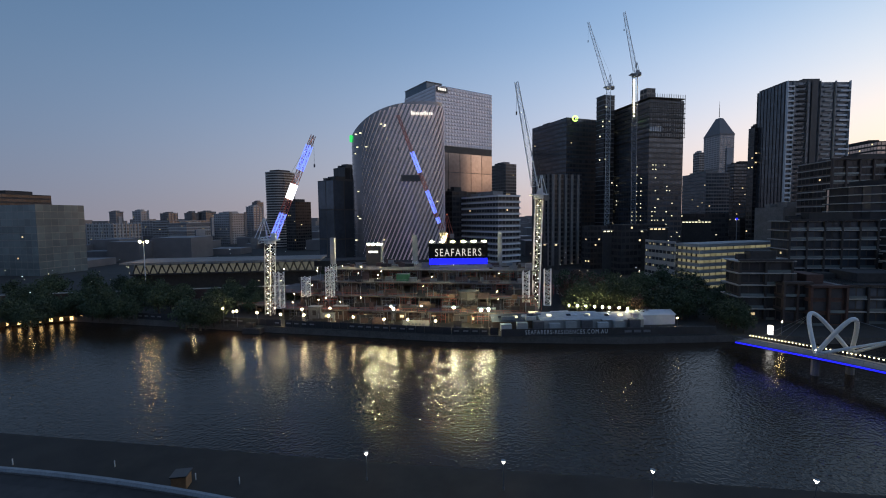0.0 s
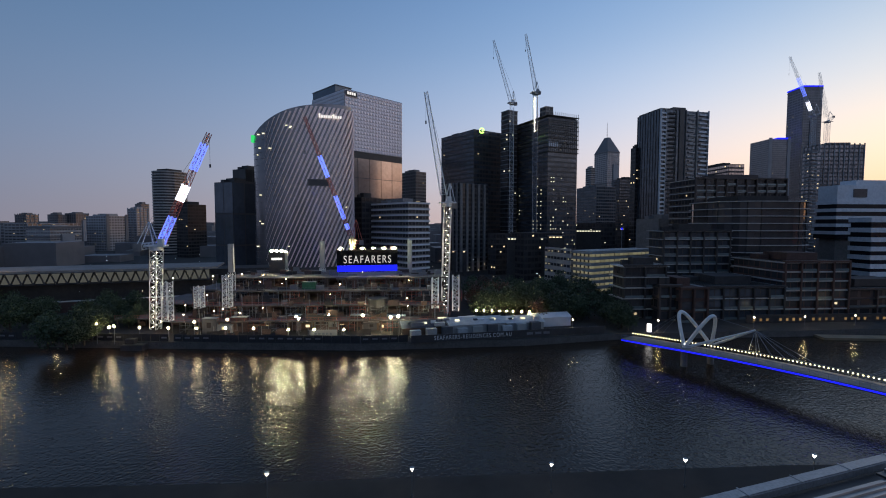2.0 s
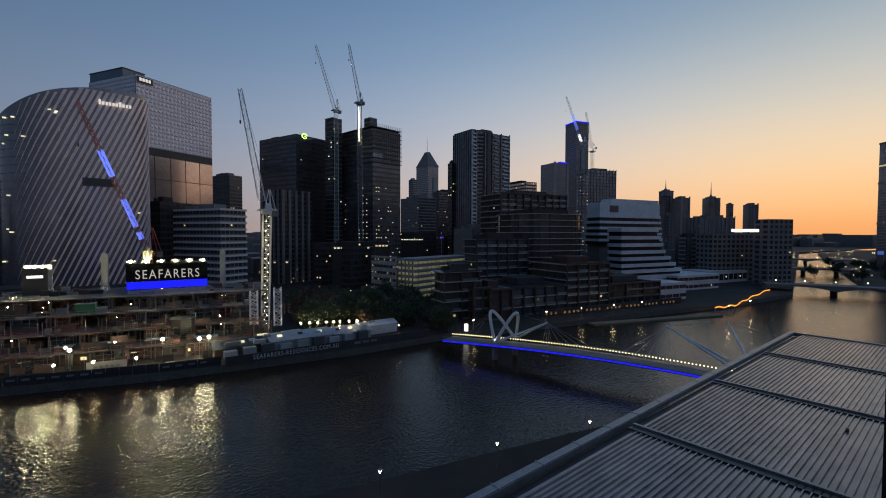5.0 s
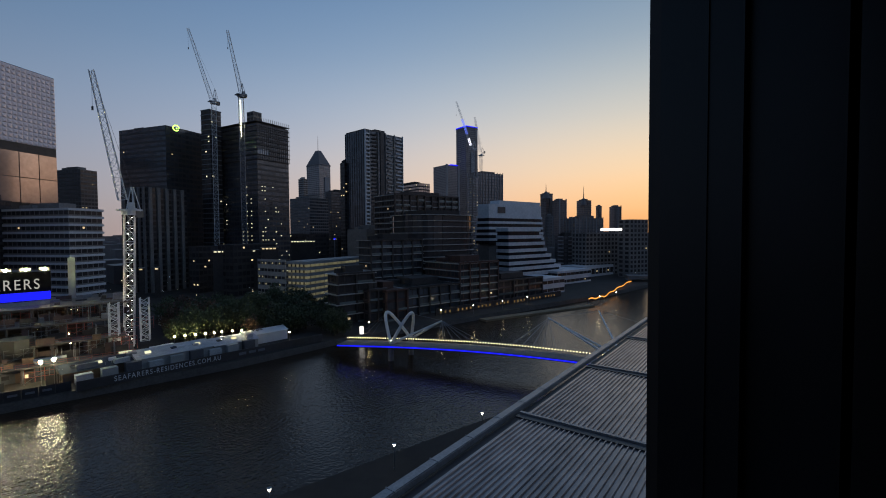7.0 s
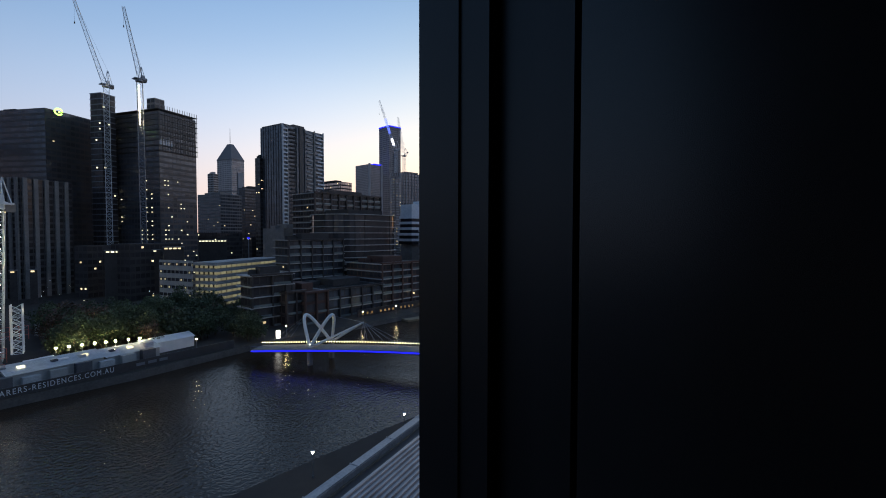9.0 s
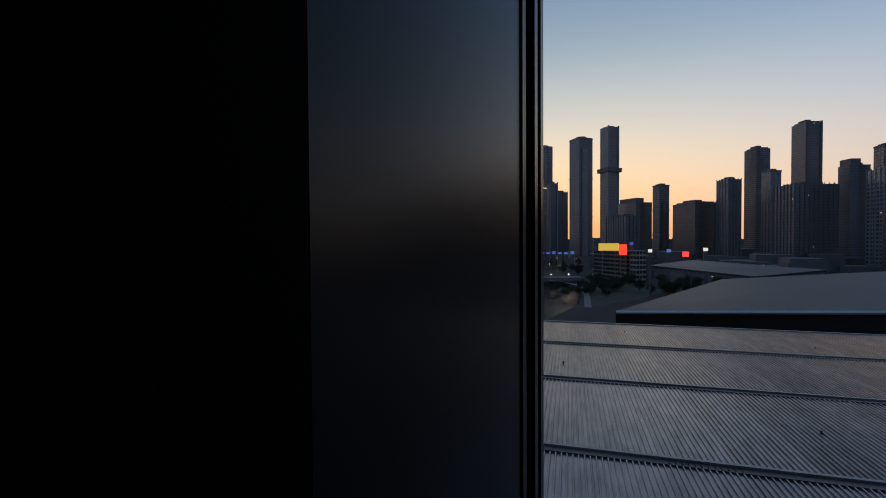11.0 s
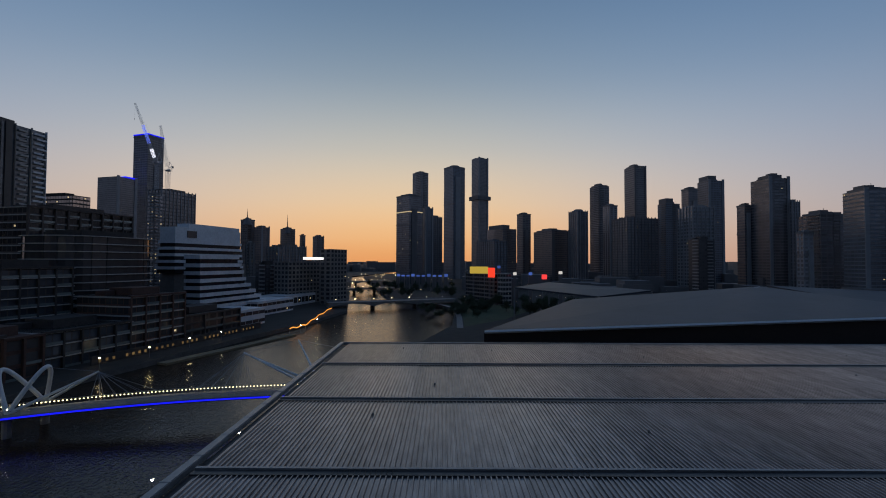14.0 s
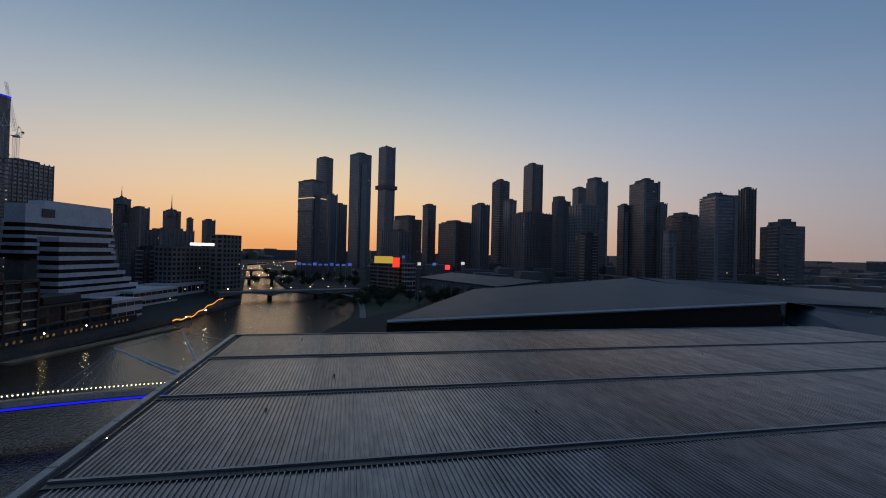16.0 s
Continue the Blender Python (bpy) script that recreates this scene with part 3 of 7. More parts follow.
def apartment_balcony(x, y, w, out, f, mat=WHITE_CLAD):
    """A slab with a solid white parapet; its glass side screen is a piece of it."""
    slab = part("balcony_slab", box_mesh("balcony_slab", [(x, y - out / 2, f * rise - 0.25, w, out, 0.25), (x, y - out + 0.1, f * rise, w, 0.2, 1.15)], mat), mat, apt)
    part("side_screen", box_mesh("side_screen", [(x + w / 2 - 0.1, y - out / 2, f * rise, 0.12, out - 0.3, 2.2)], GLASS_GREEN), GLASS_GREEN, slab)


for f in range(1, storeys):
    odd = f % 2
    apartment_balcony(-aw * 0.445, -ad / 2, aw * 0.10, 1.7, f)
    apartment_balcony(-aw * (0.27 if odd else 0.25), -ad / 2, aw * 0.13, 1.3, f, CONCRETE_DARK)
    apartment_balcony(aw * (0.13 if odd else 0.16), -ad / 2, aw * 0.12, 1.4, f, CONCRETE_PALE)
    apartment_balcony(aw * (0.37 if odd else 0.41), -ad / 2, aw * 0.16, 2.0, f)
for px, wide, out, mat in ((-0.495, 0.5, 1.9, WHITE_CLAD), (-0.385, 0.6, 1.2, CONCRETE_PALE), (-0.17, 0.5, 1.2, CONCRETE), (-0.06, 4.2, 0.9, BLACK_CLAD), (0.03, 0.5, 1.2, CONCRETE), (0.27, 0.6, 1.3, CONCRETE_PALE), (0.497, 0.4, 1.6, WHITE_CLAD)):
    part("fin_wall", box_mesh("fin_wall", [(aw * px, -ad / 2 - out / 2, 0, wide, out, ah - 1.2)], mat), mat, apt)
for k in range(9):
    part("mullion", box_mesh("mullion", [(-aw / 2 - 0.2, -ad / 2 + 1 + k * (ad - 2) / 8, 0, 0.4, 0.28, ah - 2)], BLACK_CLAD), BLACK_CLAD, apt)
bm = bmesh.new()
box(bm, -aw * 0.05, 0, ah - 2, aw * 0.26, ad * 0.8, 3.4)
box(bm, -aw * 0.3, 0, ah - 2, aw * 0.36, ad * 0.94, 1.4)
box(bm, aw * 0.3, 0, ah - 2, aw * 0.3, ad * 0.6, 1.0)
part("roof_plant", bm, BLACK_CLAD, apt)
tower("apartment_tower", "narrow dark tower flank", 246.2, 369.3, 6.6, 6.8, 4.3, 108.7, wall=BLACK_CLAD, far=True, seed=39)
tower("office_block", "dark building with a slanted glazed top", 364, 404.7, 16.3, 50.4, -5, 98.8, wall=CONCRETE_DARK, pane=GLASS_BRONZE, far=True, seed=40)
tower("office_block", "tan building below the slanted top", 317.5, 370.4, 14.9, 35.1, -3.2, 79.9, wall=BROWN_CLAD, far=True, seed=41, lit=0)
# car park decks
LIT_DIM = glowing("dim_deck_window", (0.95, 0.93, 0.62), 0.16, 0.6)
tower("parking_building", "white multi-storey car park with lit decks", 114.1, 246.4, 0.8, 24.5, 11.5, 26, wall=CONCRETE_PALE, lit=0.3, lamp=LIT_DIM, pane_h=0.4, seed=13, category="car park", plant=False)
cp = thing("parking_building", "white multi-storey car park with lit decks", "car park", 0, 0, 0)
px_, py_, pw_, pd_, pt_, ph_ = 148.5, 242.1, 56.6, 14.7, 20, 25.2
pm = pose(px_, py_, 0, 0, 0, pt_)
LIT_DECK = glowing("car_park_light", (0.95, 0.93, 0.60), 0.085, 0.6)
for f in range(7):
    z = 2.2 + f * (ph_ - 2.2) / 7
    bm = bmesh.new()
    box(bm, 0, 0, z + 1.5, pw_, pd_, 1.6)
    bm.transform(pm)
    part("deck_parapet", bm, CONCRETE_PALE, cp)
    for i in range(14):
        bm = bmesh.new()
        box(bm, -pw_ / 2 + (i + 0.5) * pw_ / 14, -pd_ / 2 + 1.0, z, pw_ / 14 - 0.8, 0.3, 1.5)
        bm.transform(pm)
        part("lit_bay", bm, LIT_DECK, cp)
    for i in range(5):
        bm = bmesh.new()
        box(bm, -pw_ / 2 + 1.0, -pd_ / 2 + (i + 0.5) * pd_ / 5, z, 0.3, pd_ / 5 - 1.2, 1.5)
        bm.transform(pm)
        part("lit_bay", bm, LIT_DECK, cp)
bm = bmesh.new()
box(bm, 0.5, 0.5, 2.2, pw_ - 4, pd_ - 4, ph_ - 3)
bm.transform(pm)
part("core", bm, CONCRETE_DARK, cp)
tower("grey_hall", "plain grey box building", 207.3, 277.9, 25.9, 23.6, 1.7, 43.7, wall=CONCRETE, pane=CONCRETE, lit=0, seed=14, floor=8, bay=12, pane_w=0.98, pane_h=0.97, category="building")

# riverside apartments in blocks
tower("riverside_apartments", "low dark riverside apartments with glass terraces", 111.4, 164.3, 17.2, 9, -6, 23.3, wall=CONCRETE_DARK, slab=CONCRETE_PALE, slab_out=1.2, slab_h=0.35, seed=15, piers=CONCRETE_DARK, lit=0.012, category="apartment building")
tower("riverside_apartments", "low riverside apartments framed in red-brown render", 118.7, 161, 8.6, 14, -6, 16, wall=BROWN_CLAD, slab=CONCRETE_DARK, slab_out=0.5, slab_h=0.4, seed=16, piers=BROWN_CLAD, lit=0.01, category="apartment building")
tower("riverside_apartments", "red-brown framed riverside apartment block", 126.7, 162.2, 10.9, 24, -6, 15.3, wall=BRICK_RED, bay=6, pane_w=0.8, pane_h=0.7, seed=17, piers=BRICK_RED, lit=0.0, category="apartment building")
tower("riverside_apartments", "dark glass riverside apartments", 151.8, 166.6, 32.3, 30, -6, 15.1, wall=CONCRETE_DARK, pane=GLASS_BLUE, slab=CONCRETE_PALE, slab_out=1.0, slab_h=0.35, seed=18, piers=CONCRETE_DARK, lit=0.012, category="apartment building")
tower("riverside_apartments", "brown framed riverside apartments with pale slabs", 183.8, 164.3, 28.2, 28, -6, 24.8, wall=BRICK_RED, slab=CONCRETE_PALE, slab_out=0.8, slab_h=0.5, seed=19, piers=BRICK_RED, lit=0.01, category="apartment building")
tower("riverside_apartments", "brown gridded riverside apartments", 217.1, 159.8, 39.1, 26, -6, 13.4, wall=BROWN_CLAD, bay=5, pane_w=0.75, pane_h=0.7, slab=CONCRETE_DARK, slab_out=0.5, seed=20, piers=BROWN_CLAD, lit=0.02, category="apartment building")
tower("riverside_apartments", "dark glass apartment block with terraces", 156.2, 191.3, 32.9, 12, -6, 36.9, wall=CONCRETE_DARK, pane=GLASS_BLUE, slab=CONCRETE_PALE, slab_out=1.0, slab_h=0.35, seed=21, piers=CONCRETE_DARK, lit=0.008, category="apartment building")
tower("riverside_apartments", "brown apartment block behind the rounded one", 218, 236.6, 55.5, 25, -6, 66.4, wall=BROWN_CLAD, slab=CONCRETE_PALE, slab_h=0.5, seed=22, piers=BROWN_CLAD, lit=0.003, category="apartment building")
round_tower("rounded_riverside_apartments", "rounded dark apartment tower with pale slab edges", 198.1, 201, 48.5, 40, -6, 51.3, 16, floor=3.3, slab_h=0.42, out=1.3, slab=CONCRETE_PALE)
tower("riverside_office", "low white riverside office with dark windows", 248.3, 155.5, 23.8, 24, -6, 12, wall=WHITE_CLAD, bay=5, pane_w=0.95, pane_h=0.4, floor=5, seed=23, lit=0.05, category="office building", plant=False)
tower("riverside_office", "low white hall by the river with lit windows", 310.3, 175.1, 43.4, 28, -6, 12.2, wall=WHITE_CLAD, bay=5, pane_w=0.95, pane_h=0.4, floor=5, seed=24, lit=0.12, category="office building", plant=False)
tower("riverside_office", "white two-storey pavilion with yellow lit windows", 384.1, 183.5, 66.7, 24, -6, 11.4, wall=WHITE_CLAD, bay=6, floor=7, pane_w=0.85, pane_h=0.5, seed=25, lit=0.3, category="pavilion", plant=False)
tower("riverside_hotel", "broad grey riverside hotel with gridded windows", 398, 179.2, 60, 17.3, -20, 39.6, wall=CONCRETE, bay=4.2, floor=3.6, pane_w=0.62, pane_h=0.6, seed=26, lit=0.012, category="hotel", plant=False)
tower("riverside_hotel", "taller grey end wing of the hotel", 388.9, 149.1, 21.5, 12.4, -20, 50.9, wall=CONCRETE, bay=4.2, floor=3.6, pane_w=0.6, pane_h=0.6, seed=27, lit=0.01, category="hotel", plant=False)
sg = thing("roof_sign", "white glowing sign bar on the hotel roof", "sign", 361.9, 156.4, 41.4, -20)
bm = bmesh.new()
box(bm, 0, 0, 0, 24, 0.4, 2.2)
part("sign_bar", bm, LIT_SIGN, sg)
bm = bmesh.new()
for i in range(6):
    beam(bm, (-11 + 4.4 * i, 0.4, -6), (-11 + 4.4 * i, 0.4, 2), 0.12, 4)
part("bracket", bm, STEEL_GREY, sg)


# ---- exhibition hall with its sheet-metal roof below the windows ----
ROOF_Z = 22.0
TURN = 7.3
hall = thing("exhibition_hall", "long hall with a weathered ribbed metal roof", "hall", 95.8, 33.5, ROOF_Z, TURN)
PITCH, SHEET = 0.46, 12
SHEET_W = PITCH * SHEET


def sheet_mesh(length):
    """A ribbed roof sheet that runs along x, its ribs side by side along -y."""
    prof = []
    for i in range(SHEET):
        y = i * PITCH
        prof += [(y, 0.0), (y + 0.27, 0.0), (y + 0.31, 0.13), (y + 0.40, 0.13)]
    prof.append((SHEET_W - 0.01, 0.0))
    verts = [(x, -y, z) for y, z in prof for x in (-length, 0.0)]
    return mesh("roof_sheet", verts, [(2 * i, 2 * i + 2, 2 * i + 3, 2 * i + 1) for i in range(len(prof) - 1)], ROOF_SHEET)


sheet, short_sheet = sheet_mesh(19.75), sheet_mesh(12.0)
for bay in range(5):
    for k in range(27):
        part("roof_sheet", sheet if bay < 4 else short_sheet, ROOF_SHEET, hall, at=(-20 * bay - 0.12, -1.5 - k * SHEET_W, 0.015 * ((k * 7) % 3)))
    if bay == 4:
        continue
    bm = bmesh.new()
    box(bm, -20 * bay - 20, -76.5, -0.02, 0.34, 151, 0.34)
    part("rib_cap", bm, ROOF_CAP, hall, "galvanised capping across the sheets")
    # black strip laid beside the cap as its painted shadow line
    bm = bmesh.new()
    box(bm, -20 * bay - 20.6, -76.5, 0.0, 0.85, 151, 0.16)
    part("rib_shade_strip", bm, BLACK_CLAD, hall)
bm = bmesh.new()
box(bm, -45.5, 0.1, -0.35, 92, 0.9, 0.6, bevel=0.08)
for i in range(18):
    box(bm, -2.5 - i * 5, 0.1, 0.252, 0.12, 0.94, 0.03)
part("edge_capping", bm, ROOF_CAP, hall, "pale weathered edge capping")
bm = bmesh.new()
box(bm, -46, -0.95, -0.7, 92, 1.05, 0.25)
part("gutter", bm, BLACK_CLAD, hall)
bm = bmesh.new()
box(bm, 0.25, -76, -0.4, 0.5, 152.5, 0.62)
part("end_capping", bm, STEEL_GREY, hall)
bm = bmesh.new()
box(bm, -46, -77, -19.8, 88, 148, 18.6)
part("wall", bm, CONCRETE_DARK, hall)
bm = bmesh.new()
for u, v in ((-8, -32), (-14, -60), (-33, -21), (-51, -44), (-27, -88), (-12, -100), (-46, -14), (-6, -14)):
    beam(bm, (u, v, -0.6), (u, v, 0.35), 0.12, 8)
part("roof_vent", bm, STEEL_GREY, hall)

# curved lower terrace roof west of the hall
verts, faces = [], []
for i in range(25):
    a = i / 24
    x = -80 + 80 * a
    y = 47.9 - 0.12 * (x + 52.6) - 0.0025 * (x + 52.6) * abs(x + 52.6)
    verts += [(x, y, 12.0), (x, y - 0.9, 12.15), (x, y - 2.2, 11.9), (x, y - 40, 11.9), (x, y, 11.2)]
for i in range(24):
    a, b = 5 * i, 5 * i + 5
    faces += [(a + k, a + k + 1, b + k + 1, b + k) for k in range(3)] + [(a + 4, a, b, b + 4)]
rim_line = [Vector((v[0], v[1] - 0.5, 12.25)) for v in verts[::5]]
terrace = thing("terrace_roof", "low curved terrace roof with a pale rim", "roof", 0, 0, 0)
part("deck", mesh("deck", verts, faces, CONCRETE_DARK), CONCRETE_DARK, terrace)
part("rim", sweep("rim", rim_line, 0.42, ROOF_CAP, 8), ROOF_CAP, terrace, "pale rounded metal rim")
bm = bmesh.new()
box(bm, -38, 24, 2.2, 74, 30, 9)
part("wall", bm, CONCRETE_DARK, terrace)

# ---- convention hall with slanting wing roofs ----
wing = thing("convention_hall", "long hall with a slanting blue-grey metal wing roof", "hall", 0, 0, 0)
T = Vector((112.0, 2.9, 23.0))
E = Vector((126.3, -115.8, 27.6))
K = Vector((208.4, -111.1, 30.1))
M = Vector((188.4, -30.3, 25.0))
N = Vector((196.3, -228.7, 14.6))
lip = Vector((0, 0, -0.7))
wv = [T, E, K, M, T + lip, E + lip, N]
part("wing_roof", mesh("wing_roof", [tuple(v) for v in wv], [(0, 1, 2), (0, 2, 3), (1, 6, 2)], WING_SHEET), WING_SHEET, wing)
bm = bmesh.new()
beam(bm, T + Vector((0, 0, -0.3)), E + Vector((0, 0, -0.3)), 0.42)
part("eave_edge", bm, STEEL_WHITE, wing, "white eave edge")
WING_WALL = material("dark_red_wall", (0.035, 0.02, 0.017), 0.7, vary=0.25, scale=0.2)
back = Vector((1.6, 0.2, 0))
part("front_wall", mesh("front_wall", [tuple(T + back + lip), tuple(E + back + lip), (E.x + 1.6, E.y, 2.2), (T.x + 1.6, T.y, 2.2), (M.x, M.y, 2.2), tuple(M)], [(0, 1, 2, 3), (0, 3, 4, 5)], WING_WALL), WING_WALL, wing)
bm = bmesh.new()
A1, A2 = Vector((188.9, -82.2, 26.4)), Vector((205.6, -109.8, 29.7))
beam(bm, A1, A2, 0.5)
beam(bm, A1, Vector((153.2, -130.4, 25.2)), 0.25)
part("roof_seam", bm, STEEL_WHITE, wing)


def plate(name, label, pts, thick, mat):
    n = len(pts)
    verts = [tuple(p) for p in pts] + [(p[0], p[1], p[2] - thick) for p in pts]
    faces = [tuple(range(n)), tuple(range(2 * n - 1, n - 1, -1))] + [(i, n + i, n + (i + 1) % n, (i + 1) % n) for i in range(n)]
    t = thing(name, label, "roof", 0, 0, 0)
    part("roof_plate", mesh("roof_plate", verts, faces, mat), mat, t)
    bm = bmesh.new()
    for p in pts:
        beam(bm, (p[0] * 0.995, p[1] * 0.995, 2.2), (p[0] * 0.995, p[1] * 0.995, p[2] - thick * 0.5), 0.5, 6)
    part("support", bm, STEEL_GREY, t)
    return t


plate("wing_roof", "pale blue flat wing roof on columns", [(300.5, -10.0, 23.5), (245.3, -52.2, 22.1), (267.5, -85.9, 24.4), (358.7, -38.4, 24.6)], 0.9, WING_SHEET)
plate("wing_roof", "long pale metal roof beyond the hall", [(290.8, -158.3, 26.8), (175.4, -150.7, 22.9), (149.8, -176.4, 23.8), (214.7, -252.5, 24.4)], 0.9, WING_SHEET)
plate("wing_roof", "pale metal roof beside the hall end", [(129.7, -119.5, 20.8), (148.2, -136.3, 25.2), (130.3, -153.6, 23.2), (97.8, -115.6, 20.7)], 0.6, WING_SHEET)

# ---- footbridge ----
bridge = thing("footbridge", "white steel footbridge with blue and white deck lights", "bridge", 0, 0, 0)
B0, B1 = Vector((82.3, 126.5, 4.2)), Vector((122.5, 33.0, 4.6))
axis = (B1 - B0).normalized()
cross = Vector((axis.y, -axis.x, 0)).normalized()


def deck(u, side, dz=0.0):
    p = B0.lerp(B1, u) + cross * side
    p.z += 1.9 * math.sin(math.pi * u) + dz
    return p


DECK_N = 60
verts, faces = [], []
for i in range(DECK_N + 1):
    u = i / DECK_N
    verts += [tuple(deck(u, s, z)) for s, z in ((-3.2, 0), (3.2, 0), (3.2, -0.5), (1.5, -1.3), (-1.5, -1.3), (-3.2, -0.5))]
for i in range(DECK_N):
    faces += [(6 * i + k, 6 * i + (k + 1) % 6, 6 * i + 6 + (k + 1) % 6, 6 * i + 6 + k) for k in range(6)]
part("deck", mesh("deck", verts, faces, CONCRETE), CONCRETE, bridge)
for s in (-3.25, 3.25):
    bm = bmesh.new()
    for i in range(DECK_N):
        beam(bm, deck(i / DECK_N, s, 1.15), deck((i + 1) / DECK_N, s, 1.15), 0.05)
        beam(bm, deck(i / DECK_N, s, 0), deck(i / DECK_N, s, 1.15), 0.03)
    part("handrail", bm, STEEL_GREY, bridge)
west_side = -3.27 if (cross.x > 0) else 3.27
part("blue_light_strip", sweep("blue_light_strip", [deck(i / DECK_N, west_side, -0.42) for i in range(DECK_N + 1)], 0.2, LIT_BLUE), LIT_BLUE, bridge, "blue light strip under the deck edge")
bm = bmesh.new()
ball(bm, 0, 0, 0, 0.18)
LIT_DECK_DOT = glowing("deck_dot_light", (1.0, 0.88, 0.50), 3.2)
dot = bm_mesh("deck_light", bm, LIT_DECK_DOT)
for i in range(120):
    part("deck_light", dot, LIT_DECK_DOT, bridge, at=tuple(deck(i / 120, -west_side * 0.89, 0.85)))


def arch_tube(name, p, q, apex, r0, r1, mat):
    n = 40
    pts = [p.lerp(q, i / n) + apex * math.sin(math.pi * i / n) for i in range(n + 1)]
    return part(name, sweep(name, pts, r0, mat, 10), mat, bridge)


P1, P2 = Vector((88.7, 109.2, 5.3)), Vector((97.8, 109.8, 5.3))
arch_tube("arch", P1, P2, -axis * 5.0 + Vector((0, 0, 9.2)), 0.5, 0.42, STEEL_WHITE)
arch_tube("arch", P1, P2, axis * 3.7 + Vector((0, 0, 9.4)), 0.5, 0.42, STEEL_WHITE)
TIP = P2 + axis * 11 + Vector((0, 0, 6.6))
MID = (P1 + P2) / 2
for q in (P1, P2):
    bm = bmesh.new()
    beam(bm, q, TIP, 0.42, 10, 0.24)
    part("mast", bm, STEEL_WHITE, bridge)
    bm = bmesh.new()
    beam(bm, Vector((q.x, q.y, -1)), q, 0.9, 10)
    part("pier", bm, CONCRETE, bridge)
APEX = MID + axis * 3.7 + Vector((0, 0, 9.2))


def cable(p, q, r=0.04):
    b = bmesh.new()
    beam(b, p, q, r)
    part("stay_cable", b, STEEL_GREY, bridge)


cable(APEX, TIP, 0.05)
for k in range(5):
    for s in (-3.1, 3.1):
        cable(TIP, deck(0.34 + 0.035 * k, s, 0.3))
for k in range(3):
    cable(MID - axis * 5 + Vector((0, 0, 9)), deck(0.02 + 0.03 * k, -3.1, 0.3))
for q in (P1, P2):
    bm = bmesh.new()
    ball(bm, q.x, q.y, q.z + 1.0, 0.13)
    part("arch_lamp", bm, LIT_WHITE, bridge, "bright lamp at the foot of the arches")
S1, S2 = Vector((130.6, 77.8, 11.5)), Vector((149.9, 69.2, 12.5))
S3 = Vector((125.1, 54.2, 5.5))
for p, q in ((S1, S3), (S1 + Vector((1, 0.6, 0)), S3 + cross * 5.5), (S2, S3 + cross * 4 + axis * 3)):
    bm = bmesh.new()
    beam(bm, q, p, 0.42, 10, 0.24)
    part("mast", bm, STEEL_WHITE, bridge)
cable(S1, S2, 0.05)
cable(S2, S2 + axis * 16 + Vector((0, 0, -4)), 0.05)
for k in range(5):
    for s in (-3.1, 3.1):
        cable(S1, deck(0.68 - 0.035 * k, s, 0.3))

# ---- near promenade: lamps along the water ----

def promenade_lamp():
    t = thing("promenade_lamp", "slim lit lamp post on the riverside promenade", "street lamp", 0, 0, 0, group="lamps along the promenade")
    bm = bmesh.new()
    beam(bm, (0, 0, 0), (0, 0, 3.9), 0.07, 8, 0.05)
    beam(bm, (0, 0, 0), (0, 0, 0.4), 0.14, 8)
    part("post", bm, STEEL_GREY, t)
    bm = bmesh.new()
    beam(bm, (0, 0, 3.75), (0, 0, 4.25), 0.06, 10, 0.32)
    lantern = part("lantern", bm, LIT_LANTERN, t, "cone-shaped white lantern")
    bm = bmesh.new()
    beam(bm, (0, 0, 4.25), (0, 0, 4.32), 0.36, 10, 0.1)
    part("cap", bm, STEEL_GREY, lantern)
    return t


LIT_LANTERN = glowing("lantern_light", (1.0, 0.93, 0.78), 9.0)
first = promenade_lamp()
first.matrix_basis = pose(-13.6, 61.6, 2.25)
for k in range(1, 7):
    copy_thing(first, pose(-13.6 + 19.4 * k, 61.6 - 2.36 * k, 2.25))

# small brick kiosk and bollard lights on the promenade
kiosk = thing("kiosk", "small brown timber kiosk on the promenade", "kiosk", -39.8, 60.3, 2.2, 10)
bm = bmesh.new()
box(bm, 0, 0, 0, 2.0, 2.0, 1.9, bevel=0.05)
part("wall", bm, material("timber_boards", (0.30, 0.17, 0.09), 0.7, vary=0.3, scale=1.5), kiosk)
bm = bmesh.new()
box(bm, 0, 0, 1.9, 2.3, 2.3, 0.15)
part("lid", bm, BLACK_CLAD, kiosk)
bm = bmesh.new()
beam(bm, (0, 0, 0), (0, 0, 1.0), 0.09, 8)
for i, (bx, by) in enumerate((( -53.3, 65.4 ), ( -31.8, 60.9 ), ( -38.7, 61.9 ), ( -69.9, 66.0 ))):
    if i == 0:
        post = bm_mesh("bollard", bm, STEEL_WHITE)
    tagged(new("bollard", post), "pale bollard on the promenade", "bollard", "promenade bollards").location = (bx, by, 2.2)
# ---- dark hotel room: corner column between two windows ----
ROOM_PAINT = material("dark_brown_paint", (0.022, 0.018, 0.018), 0.5, vary=0.15, scale=3)
# near-black, low-gloss version of the column paint: the corner panel's shade in colour
SHADE_PAINT = material("shaded_panel_black", (0.004, 0.0035, 0.0035), 0.75, vary=0.1, scale=3, spec=0.15)
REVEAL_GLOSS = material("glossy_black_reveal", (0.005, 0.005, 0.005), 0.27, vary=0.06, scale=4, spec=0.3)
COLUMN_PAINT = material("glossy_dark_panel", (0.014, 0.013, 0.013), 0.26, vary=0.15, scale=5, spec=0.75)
FRAME_METAL = material("black_aluminium", (0.014, 0.014, 0.016), 0.34, vary=0.15, scale=8)
FLOOR_Z, CEIL_Z = 38.45, 41.35


